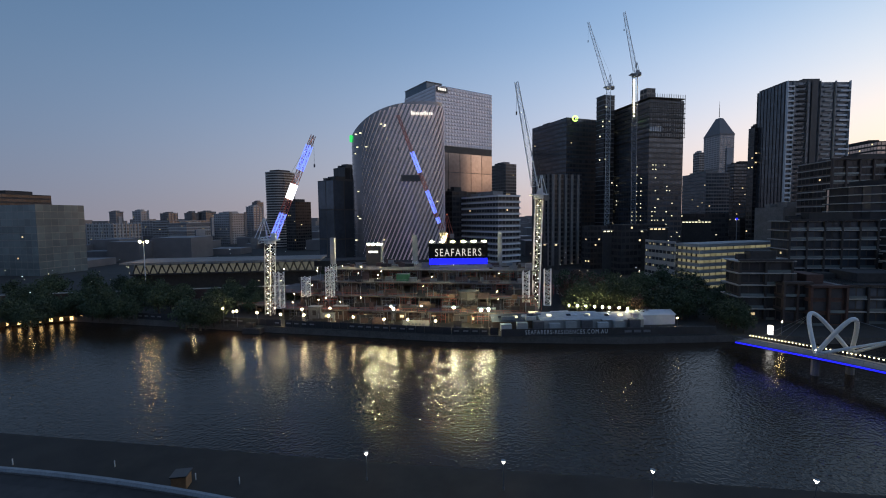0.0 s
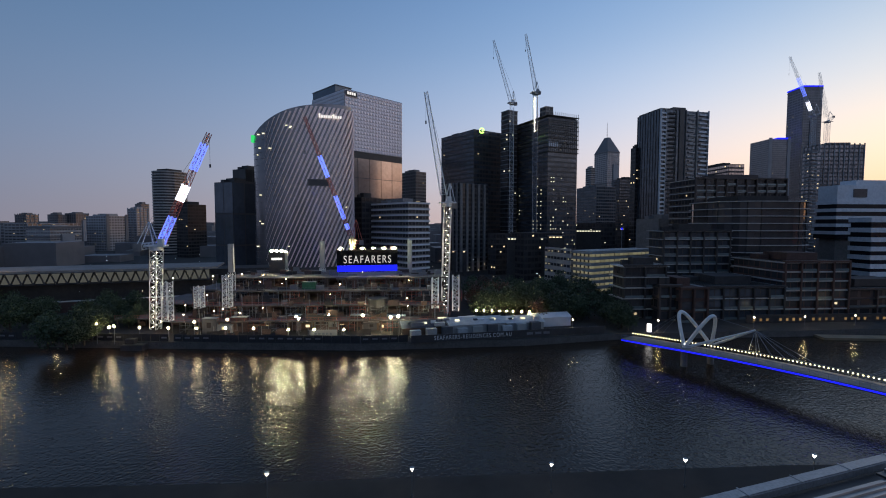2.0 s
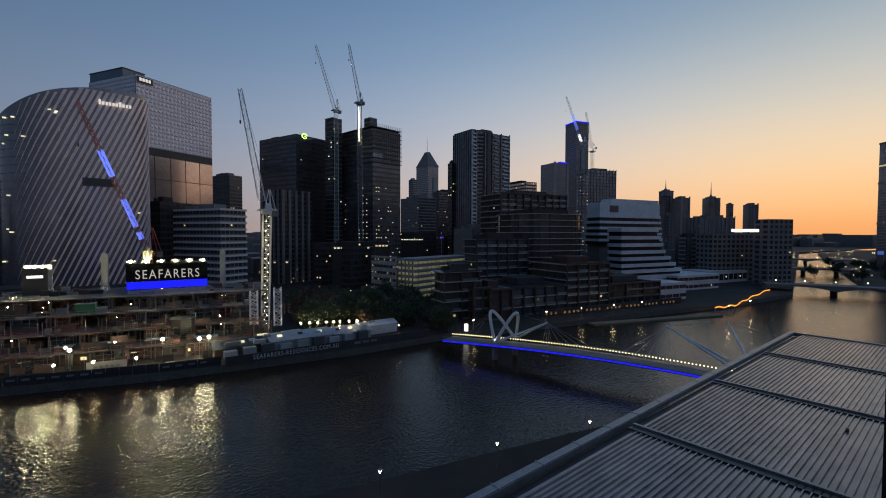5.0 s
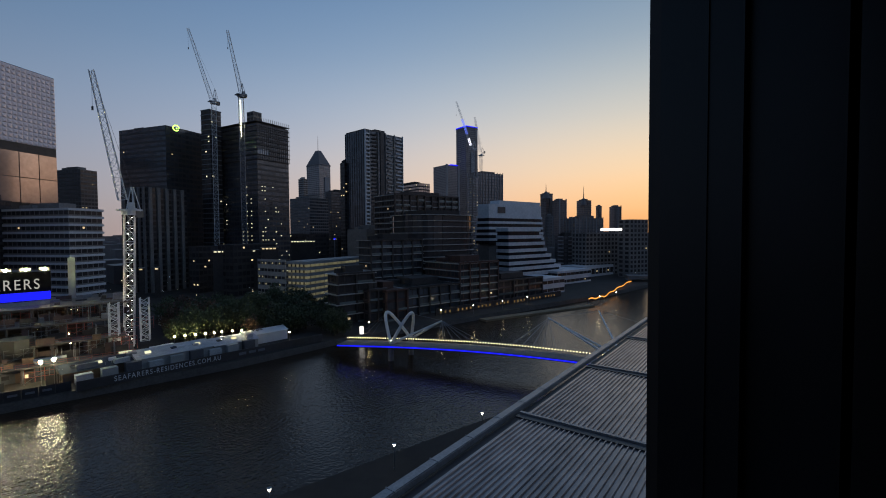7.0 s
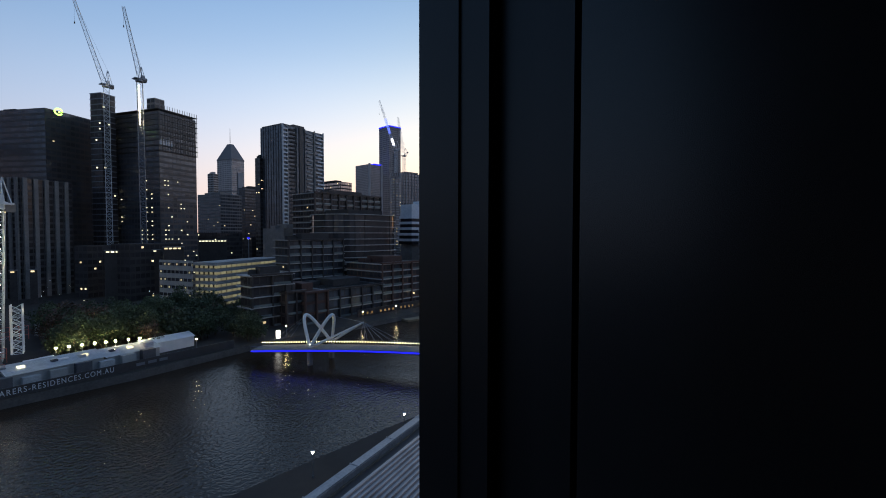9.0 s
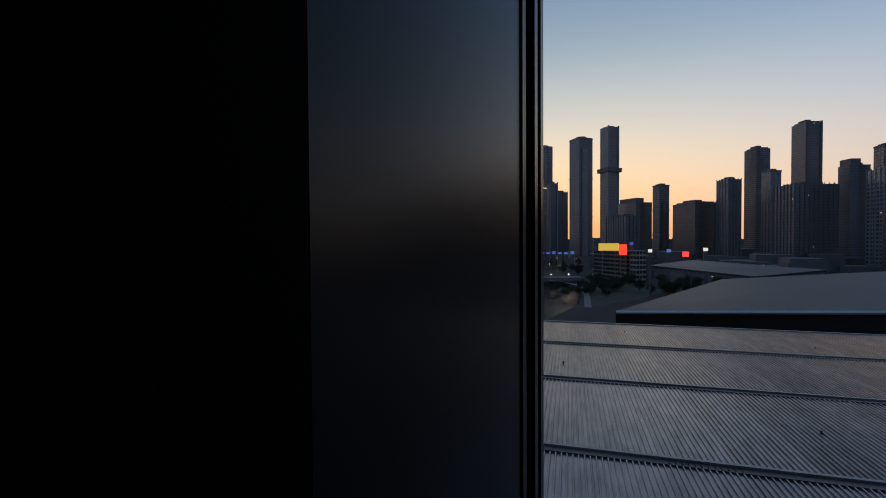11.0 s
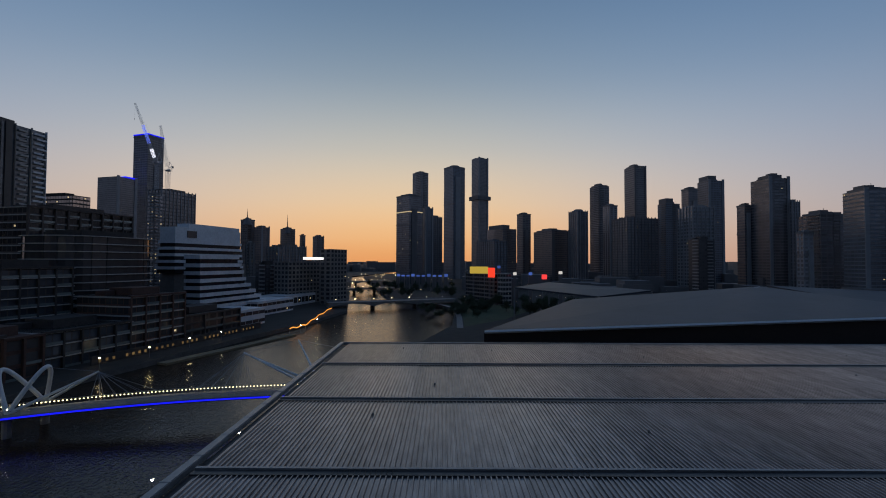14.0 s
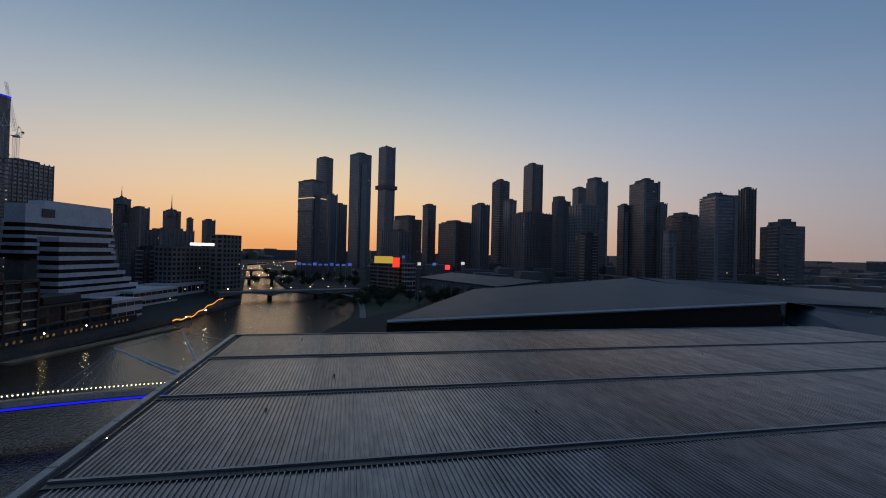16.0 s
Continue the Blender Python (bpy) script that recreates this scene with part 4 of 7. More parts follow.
def upright(name, outline, mat, parent=None, z0=FLOOR_Z, z1=CEIL_Z, label=""):
    me = extruded(name, outline, z0, z1, mat)
    ob = new(name, me)
    if parent:
        ob.parent = parent
    return tagged(ob, label)


column = thing("corner_column", "dark glossy panelled column between two windows", "column", 0, 0, 0)
C1, C2, E2 = (0.0, -0.40), (0.301, -0.536), (0.90, -0.60)
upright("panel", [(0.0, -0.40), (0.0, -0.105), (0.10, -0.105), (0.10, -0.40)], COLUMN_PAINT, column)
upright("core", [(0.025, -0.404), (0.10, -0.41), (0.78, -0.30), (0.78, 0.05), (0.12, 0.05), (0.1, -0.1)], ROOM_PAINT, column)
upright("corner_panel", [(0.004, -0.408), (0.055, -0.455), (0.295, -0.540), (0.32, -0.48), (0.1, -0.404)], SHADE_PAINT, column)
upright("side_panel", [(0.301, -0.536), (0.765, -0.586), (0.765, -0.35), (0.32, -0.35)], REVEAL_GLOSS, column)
win1 = tagged(thing("window_1", "black aluminium window frame with open view", "window", 0, 0, 0), kind="structure")
for y0, y1, x in ((-0.100, -0.078, 0.004), (-0.078, -0.050, 0.014), (-0.050, -0.030, 0.002), (-0.030, 0.0, 0.0)):
    upright("frame_profile", [(x, y0), (x + 0.11, y0), (x + 0.11, y1), (x, y1)], FRAME_METAL, win1)
win2 = tagged(thing("window_2", "black aluminium window frame with open view", "window", 0, 0, 0), kind="structure")
for x0, x1, y in ((0.770, 0.795, -0.590), (0.795, 0.830, -0.578), (0.830, 0.856, -0.598), (0.856, 0.875, -0.590), (0.875, 0.900, -0.600)):
    upright("frame_profile", [(x0, y), (x1, y), (x1, y + 0.2), (x0, y + 0.2)], FRAME_METAL, win2)
ROOM = dict(kind="structure")
bm = bmesh.new()
box(bm, -2.05, -2.44, FLOOR_Z - 0.2, 6.3, 5.3, 0.2)
single("floor", bm, ROOM_PAINT, "dark hotel room floor", "floor", **ROOM)
bm = bmesh.new()
box(bm, -2.05, -2.44, CEIL_Z, 6.3, 5.3, 0.2)
single("ceiling", bm, ROOM_PAINT, "dark hotel room ceiling", "ceiling", **ROOM)
bm = bmesh.new()
box(bm, -2.05, -5.1, FLOOR_Z, 6.3, 0.2, 2.9)
single("wall_south", bm, ROOM_PAINT, "dark room wall", "wall", **ROOM)
bm = bmesh.new()
box(bm, -5.2, -2.44, FLOOR_Z, 0.2, 5.3, 2.9)
single("wall_west", bm, ROOM_PAINT, "dark room wall", "wall", **ROOM)
bm = bmesh.new()
box(bm, 1.0, -4.6, FLOOR_Z, 0.2, 1.0, 2.9)
single("wall_east", bm, ROOM_PAINT, "dark room wall", "wall", **ROOM)
bm = bmesh.new()
box(bm, -4.6, 0.12, FLOOR_Z, 1.2, 0.2, 2.9)
single("wall_north", bm, ROOM_PAINT, "dark room wall", "wall", **ROOM)
# the hotel below the room
hotel = thing("hotel_tower", "plain dark hotel tower holding the room", "hotel", -2.05, -2.44, 2.2)
for wing_name, x, y, z, w, d, h in (("lower_body", -20.0, -30.0, 0, 42.2, 60.3, 36.0), ("west_body", -23.2, -30.0, 36.0, 35.7, 60.3, 3.3), ("south_body", -2.1, -32.7, 36.0, 6.4, 54.8, 3.3), ("upper_body", -20.0, -30.0, 39.4, 42.2, 60.3, 38.0)):
    bm = bmesh.new()
    box(bm, x + 2.05, y + 2.44, z, w, d, h)
    part(wing_name, bm, CONCRETE_DARK, hotel)


# ---- cranes ----
def lattice(bm, p, q, width, n, r=0.09, taper=1.0):
    """A four-chord lattice from p to q."""
    p, q = Vector(p), Vector(q)
    way = (q - p).normalized()
    a = way.cross(Vector((0.31, 0.95, 0.05))).normalized()
    b = way.cross(a)
    rings = []
    for i in range(n + 1):
        c, s = p.lerp(q, i / n), width / 2 * (1 + (taper - 1) * i / n)
        rings.append([c + a * (s * i1) + b * (s * i2) for i1, i2 in ((1, 1), (1, -1), (-1, -1), (-1, 1))])
    for k in range(4):
        beam(bm, rings[0][k], rings[-1][k], r * 1.3)
    for i in range(n):
        for k in range(4):
            beam(bm, rings[i][k], rings[i + 1][(k + 1) % 4] if i % 2 else rings[i + 1][k - 1], r * 0.8, 3)
            beam(bm, rings[i][k], rings[i][(k + 1) % 4], r * 0.7, 3)


def crane(label, foot, top, root, tip, back, width=2.0, steel=None, boom_steel=None, lit=(), mast_lamps=0, mast_lamp=None):
    """A luffing tower crane: mast from foot to top, boom from root to tip, counter jib towards back. lit: (from, to, material) stretches of the boom that glow."""
    steel, boom_steel = steel or STEEL_WHITE, boom_steel or STEEL_WHITE
    foot, top, root, tip, back = (Vector(v) for v in (foot, top, root, tip, back))
    t = thing("tower_crane", label, "tower crane", 0, 0, 0)
    bm = bmesh.new()
    lattice(bm, foot, top, width, max(6, int((top - foot).length / 3)), 0.11)
    mast = part("mast", bm, steel, t)
    bm = bmesh.new()
    lattice(bm, root, tip, width * 0.8, max(8, int((tip - root).length / 2.2)), 0.08, 0.55)
    boom = part("boom", bm, boom_steel, t)
    bm = bmesh.new()
    beam(bm, top, top + Vector((0, 0, 1.6)), width * 0.75, 12)
    box(bm, top.x, top.y, top.z + 1.2, width * 2.2, width * 1.6, 0.5)
    box(bm, top.x + (root.x - top.x) * 0.6 + 1.2, top.y - 1.4, top.z + 1.6, 1.7, 1.7, 2.2, bevel=0.15)
    part("slewing_cab", bm, steel, t)
    bm = bmesh.new()
    lattice(bm, top + Vector((0, 0, 1.8)), back, width * 0.7, 5, 0.08)
    part("counter_jib", bm, steel, t)
    bm = bmesh.new()
    box(bm, back.x, back.y, back.z - 1.2, 2.2, 2.2, 2.4, bevel=0.1)
    part("counterweight", bm, CONCRETE, t)
    bm = bmesh.new()
    apex = top + (back - top) * 0.35 + Vector((0, 0, (tip - root).length * 0.17 + 2))
    for k in (-0.8, 0.8):
        beam(bm, top + Vector((k, 0, 1.6)), apex + Vector((k * 0.3, 0, 0)), 0.16)
        beam(bm, back + Vector((k, 0, 0)), apex + Vector((k * 0.3, 0, 0)), 0.14)
    part("a_frame", bm, steel, t)
    bm = bmesh.new()
    beam(bm, apex, tip, 0.05, 3)
    beam(bm, tip, tip + Vector((0, 0, -(tip.z - root.z) * 0.28)), 0.05, 3)
    beam(bm, tip + Vector((0, 0, -(tip.z - root.z) * 0.28)), tip + Vector((0, 0, -(tip.z - root.z) * 0.31)), 0.3, 6)
    part("hoist_rope", bm, BLACK_CLAD, t)
    for a, b, glow_mat in lit:
        bm = bmesh.new()
        lattice(bm, root.lerp(tip, a), root.lerp(tip, b), width * 0.62, 6, 0.16)
        part("boom_light", bm, glow_mat, boom, "glowing stretch of the boom")
    if mast_lamps:
        bm = bmesh.new()
        ball(bm, 0, 0, 0, 0.11)
        lamp_mesh = bm_mesh("mast_lamp", bm, mast_lamp or LIT_WHITE)
        for k in range(mast_lamps):
            c = foot.lerp(top, (k + 0.5) / mast_lamps)
            part("mast_lamp", lamp_mesh, LIT_WHITE, mast, at=(c.x + (0.5 if k % 2 else -0.5), c.y - width * 0.3, c.z))
    return t


LIT_BOOM_BLUE = glowing("blue_boom_light", (0.12, 0.20, 1.0), 1.3)
LIT_BOOM_WHITE = glowing("white_boom_light", (0.8, 0.85, 1.0), 2.0)
LIT_MAST = glowing("mast_lamp_light", (1.0, 0.88, 0.52), 42.0)
crane("luffing crane with red boom lit in blue", (-73.0, 174.0, 2.5), (-64.4, 155.5, 31.4), (-63.3, 155.9, 33.4), (-49.5, 160.8, 69.7), (-68.8, 153.7, 32.4), 2.6, STEEL_WHITE, STEEL_RED,
      lit=((0.0, 0.24, LIT_BOOM_BLUE), (0.38, 0.52, LIT_BOOM_WHITE), (0.66, 0.9, LIT_BOOM_BLUE)), mast_lamps=26, mast_lamp=LIT_MAST)
crane("white luffing crane lit along its mast", (33.7, 181.8, 2.5), (32.3, 168.5, 46.6), (30.7, 168.8, 51.2), (24.1, 170.0, 89.9), (34.7, 168.0, 47.0), 2.8, STEEL_WHITE, STEEL_WHITE, mast_lamps=26, mast_lamp=LIT_MAST)
crane("red luffing crane with blue lit boom stretches", (-4.4, 231.8, 15.0), (-4.2, 231.8, 29.2), (-5.6, 231.8, 34.2), (-27.0, 230.4, 92.1), (-0.1, 231.8, 30.3), 2.2, STEEL_RED, STEEL_RED,
      lit=((0.05, 0.1, LIT_BOOM_BLUE), (0.14, 0.34, LIT_BOOM_BLUE), (0.5, 0.68, LIT_BOOM_BLUE)))
crane("white luffing crane on the dark tower roof", (*(118.2, 341.5, 122.8)[:2], 2.0), (118.1, 341.6, 133.9), (116.9, 342.0, 137.3), (103.9, 346.2, 184.2), (120.7, 340.7, 134.4), 3.0)
crane("tall white luffing crane against the dark tower", (123.4, 305.4, 17.4), (122.9, 305.6, 131.8), (122.9, 305.6, 135.5), (116.1, 308.2, 174.5), (125.1, 304.7, 133.0), 3.0, STEEL_GREY, STEEL_WHITE, mast_lamps=0)
crane("distant luffing crane lit in blue", (*(687.4, 579.9, 173.5)[:2], 2.0), (687.1, 580.2, 205.7), (685.7, 581.9, 211.2), (665.8, 604.6, 303.3), (692.4, 573.9, 207.4), 5.0, lit=((0.3, 0.62, LIT_BOOM_BLUE), (0.05, 0.2, LIT_BOOM_WHITE)))
crane("distant luffing crane above an unfinished tower", (*(658.1, 536.9, 135.1)[:2], 2.0), (658.9, 535.9, 185.5), (658.2, 536.8, 193.6), (651.5, 544.9, 258.7), (663.0, 530.8, 193.2), 5.0)
bm = bmesh.new()
ball(bm, 0, 0, 0, 0.3)
lamp_string = thing("lamp_string", "string of white lamps on a crane mast", "lamp string", 0, 0, 0)
string_lamp = bm_mesh("lamp", bm, LIT_MAST)
for k in range(13):
    part("lamp", string_lamp, LIT_MAST, lamp_string, at=tuple(Vector((122.0, 304.9, 129.1)).lerp(Vector((122.3, 304.7, 106.2)), k / 12)))

# ---- building site ----
site = thing("building_site", "unfinished concrete decks with columns on a building site", "building site", 0, 0, 0)
SITE_MAT = material("raw_site_concrete", (0.15, 0.12, 0.105), 0.85, vary=0.4, scale=0.12)
SITE_RED = material("rusty_formwork", (0.105, 0.066, 0.056), 0.8, vary=0.4, scale=0.3)
rng = random.Random(5)

bm = bmesh.new()
beam(bm, (0, 0, 0), (0, 0, 3.9), 0.28, 6)
SITE_COLUMN = bm_mesh("column", bm, SITE_MAT)


def site_deck(x, y, w, d, z, turn):
    bm = bmesh.new()
    box(bm, x, y, z - 0.35, w, d, 0.35, turn)
    part("deck_slab", bm, SITE_MAT, site)
    m = pose(x, y, 0, 0, 0, turn)
    for i in range(int(w / 8) + 1):
        for k in (-1, 1):
            p = m @ Vector((-w / 2 + 0.5 + i * (w - 1) / int(w / 8), k * (d / 2 - 0.6), 0))
            part("column", SITE_COLUMN, None, site, at=(p.x, p.y, z - 4.2))
    bm = bmesh.new()
    for i in range(int(w / 2.5) + 1):
        p = m @ Vector((-w / 2 + i * w / int(w / 2.5), -d / 2, 0))
        beam(bm, (p.x, p.y, z), (p.x, p.y, z + 1.1), 0.04, 4)
    for zz in (0.55, 1.1):
        beam(bm, tuple(m @ Vector((-w / 2, -d / 2, z + zz))), tuple(m @ Vector((w / 2, -d / 2, z + zz))), 0.04, 4)
    part("edge_rail", bm, STEEL_RED if z < 12 else STEEL_GREY, site)


site_deck(-16, 172, 96, 26, 6.2, -8)
site_deck(-14, 178, 90, 24, 10.4, -8)
site_deck(-11, 186, 84, 26, 14.6, -8)
site_deck(-8, 196, 88, 30, 18.6, -8)
site_deck(-62, 186, 48, 26, 5.6, -12)
site_deck(-57, 194, 42, 24, 9.4, -12)
site_deck(-52, 203, 30, 20, 13.0, -12)
bm = bmesh.new()
box(bm, -10, 205, 2.2, 60, 10, 16, -8)
part("core_wall", bm, SITE_MAT, site)


def light_ball(bm_r, mat, name="lamp_head"):
    b = bmesh.new()
    ball(b, 0, 0, 0, bm_r)
    return bm_mesh(name, b, mat)


flood_head = light_ball(0.40, glowing("site_flood_light", (1.0, 0.84, 0.48), 45.0))
pale_head = light_ball(0.5, glowing("strong_flood_light", (1.0, 0.95, 0.62), 130.0))
sign_head = light_ball(0.42, glowing("sign_flood_light", (0.97, 0.95, 0.56), 470.0))


def site_lamp(x, y, z, head, base=2.2):
    t = thing("site_lamp", "lit floodlight on a thin pole at the building site", "floodlight", x, y, base, group="floodlights on the building site")
    b = bmesh.new()
    beam(b, (0, 0, 0), (0, 0, z - base), 0.07, 6)
    part("pole", b, STEEL_GREY, t)
    part("lamp_head", head, None, t, at=(0, -0.2, z - base))
    return t


for x, y, z in (( -99.2, 164.8, 6.0 ), ( -89.9, 162.7, 6.0 ), ( -81.1, 160.7, 6.3 ), ( -71.4, 158.6, 6.3 ), ( -62.0, 156.5, 6.2 ), ( -53.0, 154.7, 6.2 ), ( -43.7, 152.8, 6.3 ), ( -34.8, 151.0, 6.2 ), ( -23.8, 148.7, 5.9 ), ( -15.6, 147.0, 6.0 ), ( -6.2, 145.1, 6.0 )):
    site_lamp(x, y, max(z, 3.6), flood_head)
for bearing, dist, z in (( 27.83, 176, 8.5), ( 26.42, 172, 8), ( 19.13, 165, 8), ( 15.76, 164, 8), ( 4.22, 160, 8), ( 8.15, 160, 8.2), ( -9.26, 160, 7.5)):
    a = radians(bearing)
    site_lamp(-math.sin(a) * dist, math.cos(a) * dist, z, flood_head)
for bearing, dist, z in (( 7.86, 152, 9), ( 0.04, 152, 9), ( -3.48, 150, 8.5), ( -4.43, 150, 8.7)):
    a = radians(bearing)
    site_lamp(-math.sin(a) * dist, math.cos(a) * dist, z, pale_head)
small_head = light_ball(0.2, glowing("work_light", (1.0, 0.72, 0.36), 26.0))
for k in range(44):
    a, dist = radians(rng.uniform(-6, 23)), rng.uniform(168, 200)
    z = 7.5 + (dist - 166) * 0.36
    site_lamp(-math.sin(a) * dist, math.cos(a) * dist, z, small_head, z - 2.5)

# loose clutter on the decks: formwork stacks, props, tarpaulins
rd = random.Random(21)
for mat, name, count in ((SITE_RED, "formwork_stack", 110), (CONCRETE_DARK, "material_stack", 130), (STEEL_GREY, "steel_stack", 70)):
    heap = []
    for _ in range(count):
        u, v, k = rd.uniform(-44, 44), rd.uniform(-10, 10), rd.randrange(5)
        x, y, z = ((-16, 172, 2.2), (-16, 172, 6.2), (-14, 178, 10.4), (-11, 186, 14.6), (-8, 196, 18.6))[k]
        heap.append((x + u * 0.99, y + v - u * 0.14, z, rd.uniform(0.6, 4.0), rd.uniform(0.6, 2.5), rd.uniform(0.3, 2.2)))
    single(name, box_mesh(name, heap, mat), mat, "stacks of loose material on the site decks", "building material", "stuff")
scaffold = thing("scaffolding", "steel scaffolding along the unfinished decks", "scaffolding", 0, 0, 0)
bm = bmesh.new()
beam(bm, (0, 0, 0), (0, 0, 3.8), 0.06, 4)
pole_red, pole_grey = bm_mesh("pole", bm.copy(), STEEL_RED), bm_mesh("pole", bm, STEEL_GREY)
bm = bmesh.new()
beam(bm, (0, 0, 0), (5.7, -0.8, 0), 0.05, 4)
ledger_red, ledger_grey = bm_mesh("ledger", bm.copy(), STEEL_RED), bm_mesh("ledger", bm, STEEL_GREY)
bm = bmesh.new()
beam(bm, (0, 0, 0), (5.7, -0.8, 3.8), 0.05, 4)
brace_mesh = bm_mesh("brace", bm, STEEL_GREY)
for z, x0, y0 in ((2.3, -62, 165.5), (6.3, -58, 171), (10.5, -52, 178), (14.7, -50, 188)):
    for k in range(12):
        if not (k * 5 + int(z)) % 3:
            continue
        x, y = x0 + 7.6 * k, y0 - 7.6 * k * 0.14
        for i in range(4):
            part("pole", pole_red if k % 2 else pole_grey, None, scaffold, at=(x + i * 1.9, y - i * 0.27, z))
        for h in (1.3, 2.6, 3.8):
            part("ledger", ledger_red if k % 2 else ledger_grey, None, scaffold, at=(x, y, z + h))
        part("brace", brace_mesh, None, scaffold, at=(x, y, z))
hx0, hy0, hz0 = 5.4, 165.7, 6.0
hopper = thing("concrete_hopper", "dark steel hopper standing on the site", "hopper", hx0, hy0, hz0, -8)
bm = bmesh.new()
beam(bm, (0, 0, 0), (0, 0, 3.5), 1.2, 8, 4.0)
beam(bm, (0, 0, 3.5), (0, 0, 6.5), 4.0, 8)
part("bin", bm, BLACK_CLAD, hopper)
bm = bmesh.new()
for i in (-1, 1):
    for j in (-1, 1):
        beam(bm, (2.6 * i, 2.6 * j, 2.2 - hz0), (2.6 * i, 2.6 * j, 3.6), 0.18)
part("leg", bm, BLACK_CLAD, hopper)
gx, gy, gz = -20.3, 178.8, 9.4
green = thing("green_container", "green site container lit from above", "container", gx, gy, 14.6, -8)
bm = bmesh.new()
box(bm, 0, 0, 0, 5, 2.6, 2.8, bevel=0.05)
part("body", bm, material("green_container_paint", (0.03, 0.16, 0.08), 0.6, vary=0.25, scale=0.8), green)
bm = bmesh.new()
box(bm, 0, 0, 2.8, 5.1, 2.7, 0.12)
part("lid", bm, STEEL_GREY, green)
for (x, y), w in ((( 4.2, 145.5 ), 9.5), (( -71.2, 155.1 ), 7.0)):
    barge = thing("work_barge", "dark flat work barge moored at the quay", "barge", x, y, -0.6, -8)
    bm = bmesh.new()
    box(bm, 0, 0, 0, w, 4, 2.4, bevel=0.15)
    part("hull", bm, BLACK_CLAD, barge)
    bm = bmesh.new()
    box(bm, -w * 0.2, 0.3, 2.4, w * 0.4, 2.2, 1.6)
    part("deckhouse", bm, CONCRETE_DARK, barge)

# site huts, containers and screens along the quay
HUT_MATS = (material("white_hut_panel", (0.36, 0.36, 0.35), 0.6, vary=0.15, scale=0.8), material("tan_container", (0.16, 0.10, 0.065), 0.6, vary=0.25, scale=0.8), material("grey_container", (0.10, 0.10, 0.11), 0.6, vary=0.25, scale=0.8), SITE_RED)


def hut(x, y, w, d, h, turn, mat, label, lit=False, z=2.2):
    t = thing("site_hut", label, "site hut", x, y, z, turn, group="huts on the building site")
    b = bmesh.new()
    box(b, 0, 0, 0, w, d, h, bevel=0.05)
    body = part("body", b, mat, t)
    b = bmesh.new()
    box(b, 0, 0, h, w + 0.3, d + 0.3, 0.12)
    part("roof", b, HUT_MATS[0] if mat is not HUT_MATS[1] else HUT_MATS[2], t)
    for i in range(max(1, int(w / 3))):
        b = bmesh.new()
        box(b, -w / 2 + (i + 0.5) * w / max(1, int(w / 3)), -d / 2 - 0.03, h * 0.4, 1.4, 0.06, h * 0.35)
        part("window", b, LIT_WARM if lit and i % 2 == 0 else GLASS_DARK, body)


for k in range(15):
    a, dist = radians(17.5 - 1.55 * k), 172 - k * 1.0
    hut(-math.sin(a) * dist, math.cos(a) * dist, rng.uniform(3.5, 6.5), 2.6, rng.choice((2.6, 2.8, 5.2)), -8 + rng.uniform(-4, 4), HUT_MATS[rng.choice((0, 1, 2, 3, 1))], "site container standing along the quay", k % 3 == 1)
# pale rectangular screens facing the river
for (x, y), w in ((( -93.2, 168.4 ), 6.5), (( -13.0, 149.8 ), 9.0)):
    s = thing("site_screen", "pale printed board on the quay fence", "sign board", x, y, 2.2, -8)
    b = bmesh.new()
    box(b, 0, 0, 0.2, w, 0.12, 2.7)
    part("board", b, HUT_MATS[0], s)
    b = bmesh.new()
    for i in range(5):
        box(b, -w * 0.28 + i * w * 0.14, -0.09, 1.2, w * 0.09, 0.05, 0.7)
    part("lettering_bar", b, STEEL_GREY, s)
# white climbing screens and hoist masts


def hoist(foot, top, w, lattice_below):
    foot, top = Vector(foot), Vector(top)
    t = thing("hoist_mast", "white hoist mast on the building site", "hoist", 0, 0, 0, group="hoists on the building site")
    b = bmesh.new()
    box(b, foot.x, foot.y, foot.z, w, w * 0.6, top.z - foot.z, -8, bevel=0.1)
    part("enclosure", b, HUT_MATS[0], t)
    b = bmesh.new()
    lattice(b, (foot.x, foot.y, lattice_below), foot, w * 0.9, max(4, int((foot.z - lattice_below) / 2)), 0.08)
    part("mast", b, STEEL_WHITE, t)


hoist((-48.7, 179.7, 21.5), (-48.4, 179.8, 32.3), 2.0, 8)
hoist((-17.3, 204.2, 20.2), (-17.1, 204.2, 32.2), 2.2, 18)
hoist((21.0, 198.6, 18.3), (21.1, 198.6, 32.7), 2.0, 16)
hoist((-32.4, 202.5, 20.5), (-32.2, 202.5, 28.8), 1.4, 18)
for (x, y, z), (x2, y2, z2) in ((( -61.0, 153.6, 9.1 ), ( -60.6, 153.8, 21.6 )), (( -54.8, 163.3, 11.3 ), ( -54.6, 163.3, 18.7 )), (( -46.5, 165.8, 10.8 ), ( -46.2, 165.9, 22.1 )), (( 34.0, 161.0, 7.8 ), ( 34.0, 161.0, 21.0 )), (( 26.5, 162.5, 7.6 ), ( 26.5, 162.5, 20.1 ))):
    s = thing("lattice_tower", "short white lattice tower on the building site", "lattice tower", 0, 0, 0, group="lattice towers on the building site")
    b = bmesh.new()
    lattice(b, (x, y, max(z, 2.2)), (x, y, z2), 2.3, 8, 0.12)
    part("lattice", b, STEEL_WHITE, s)

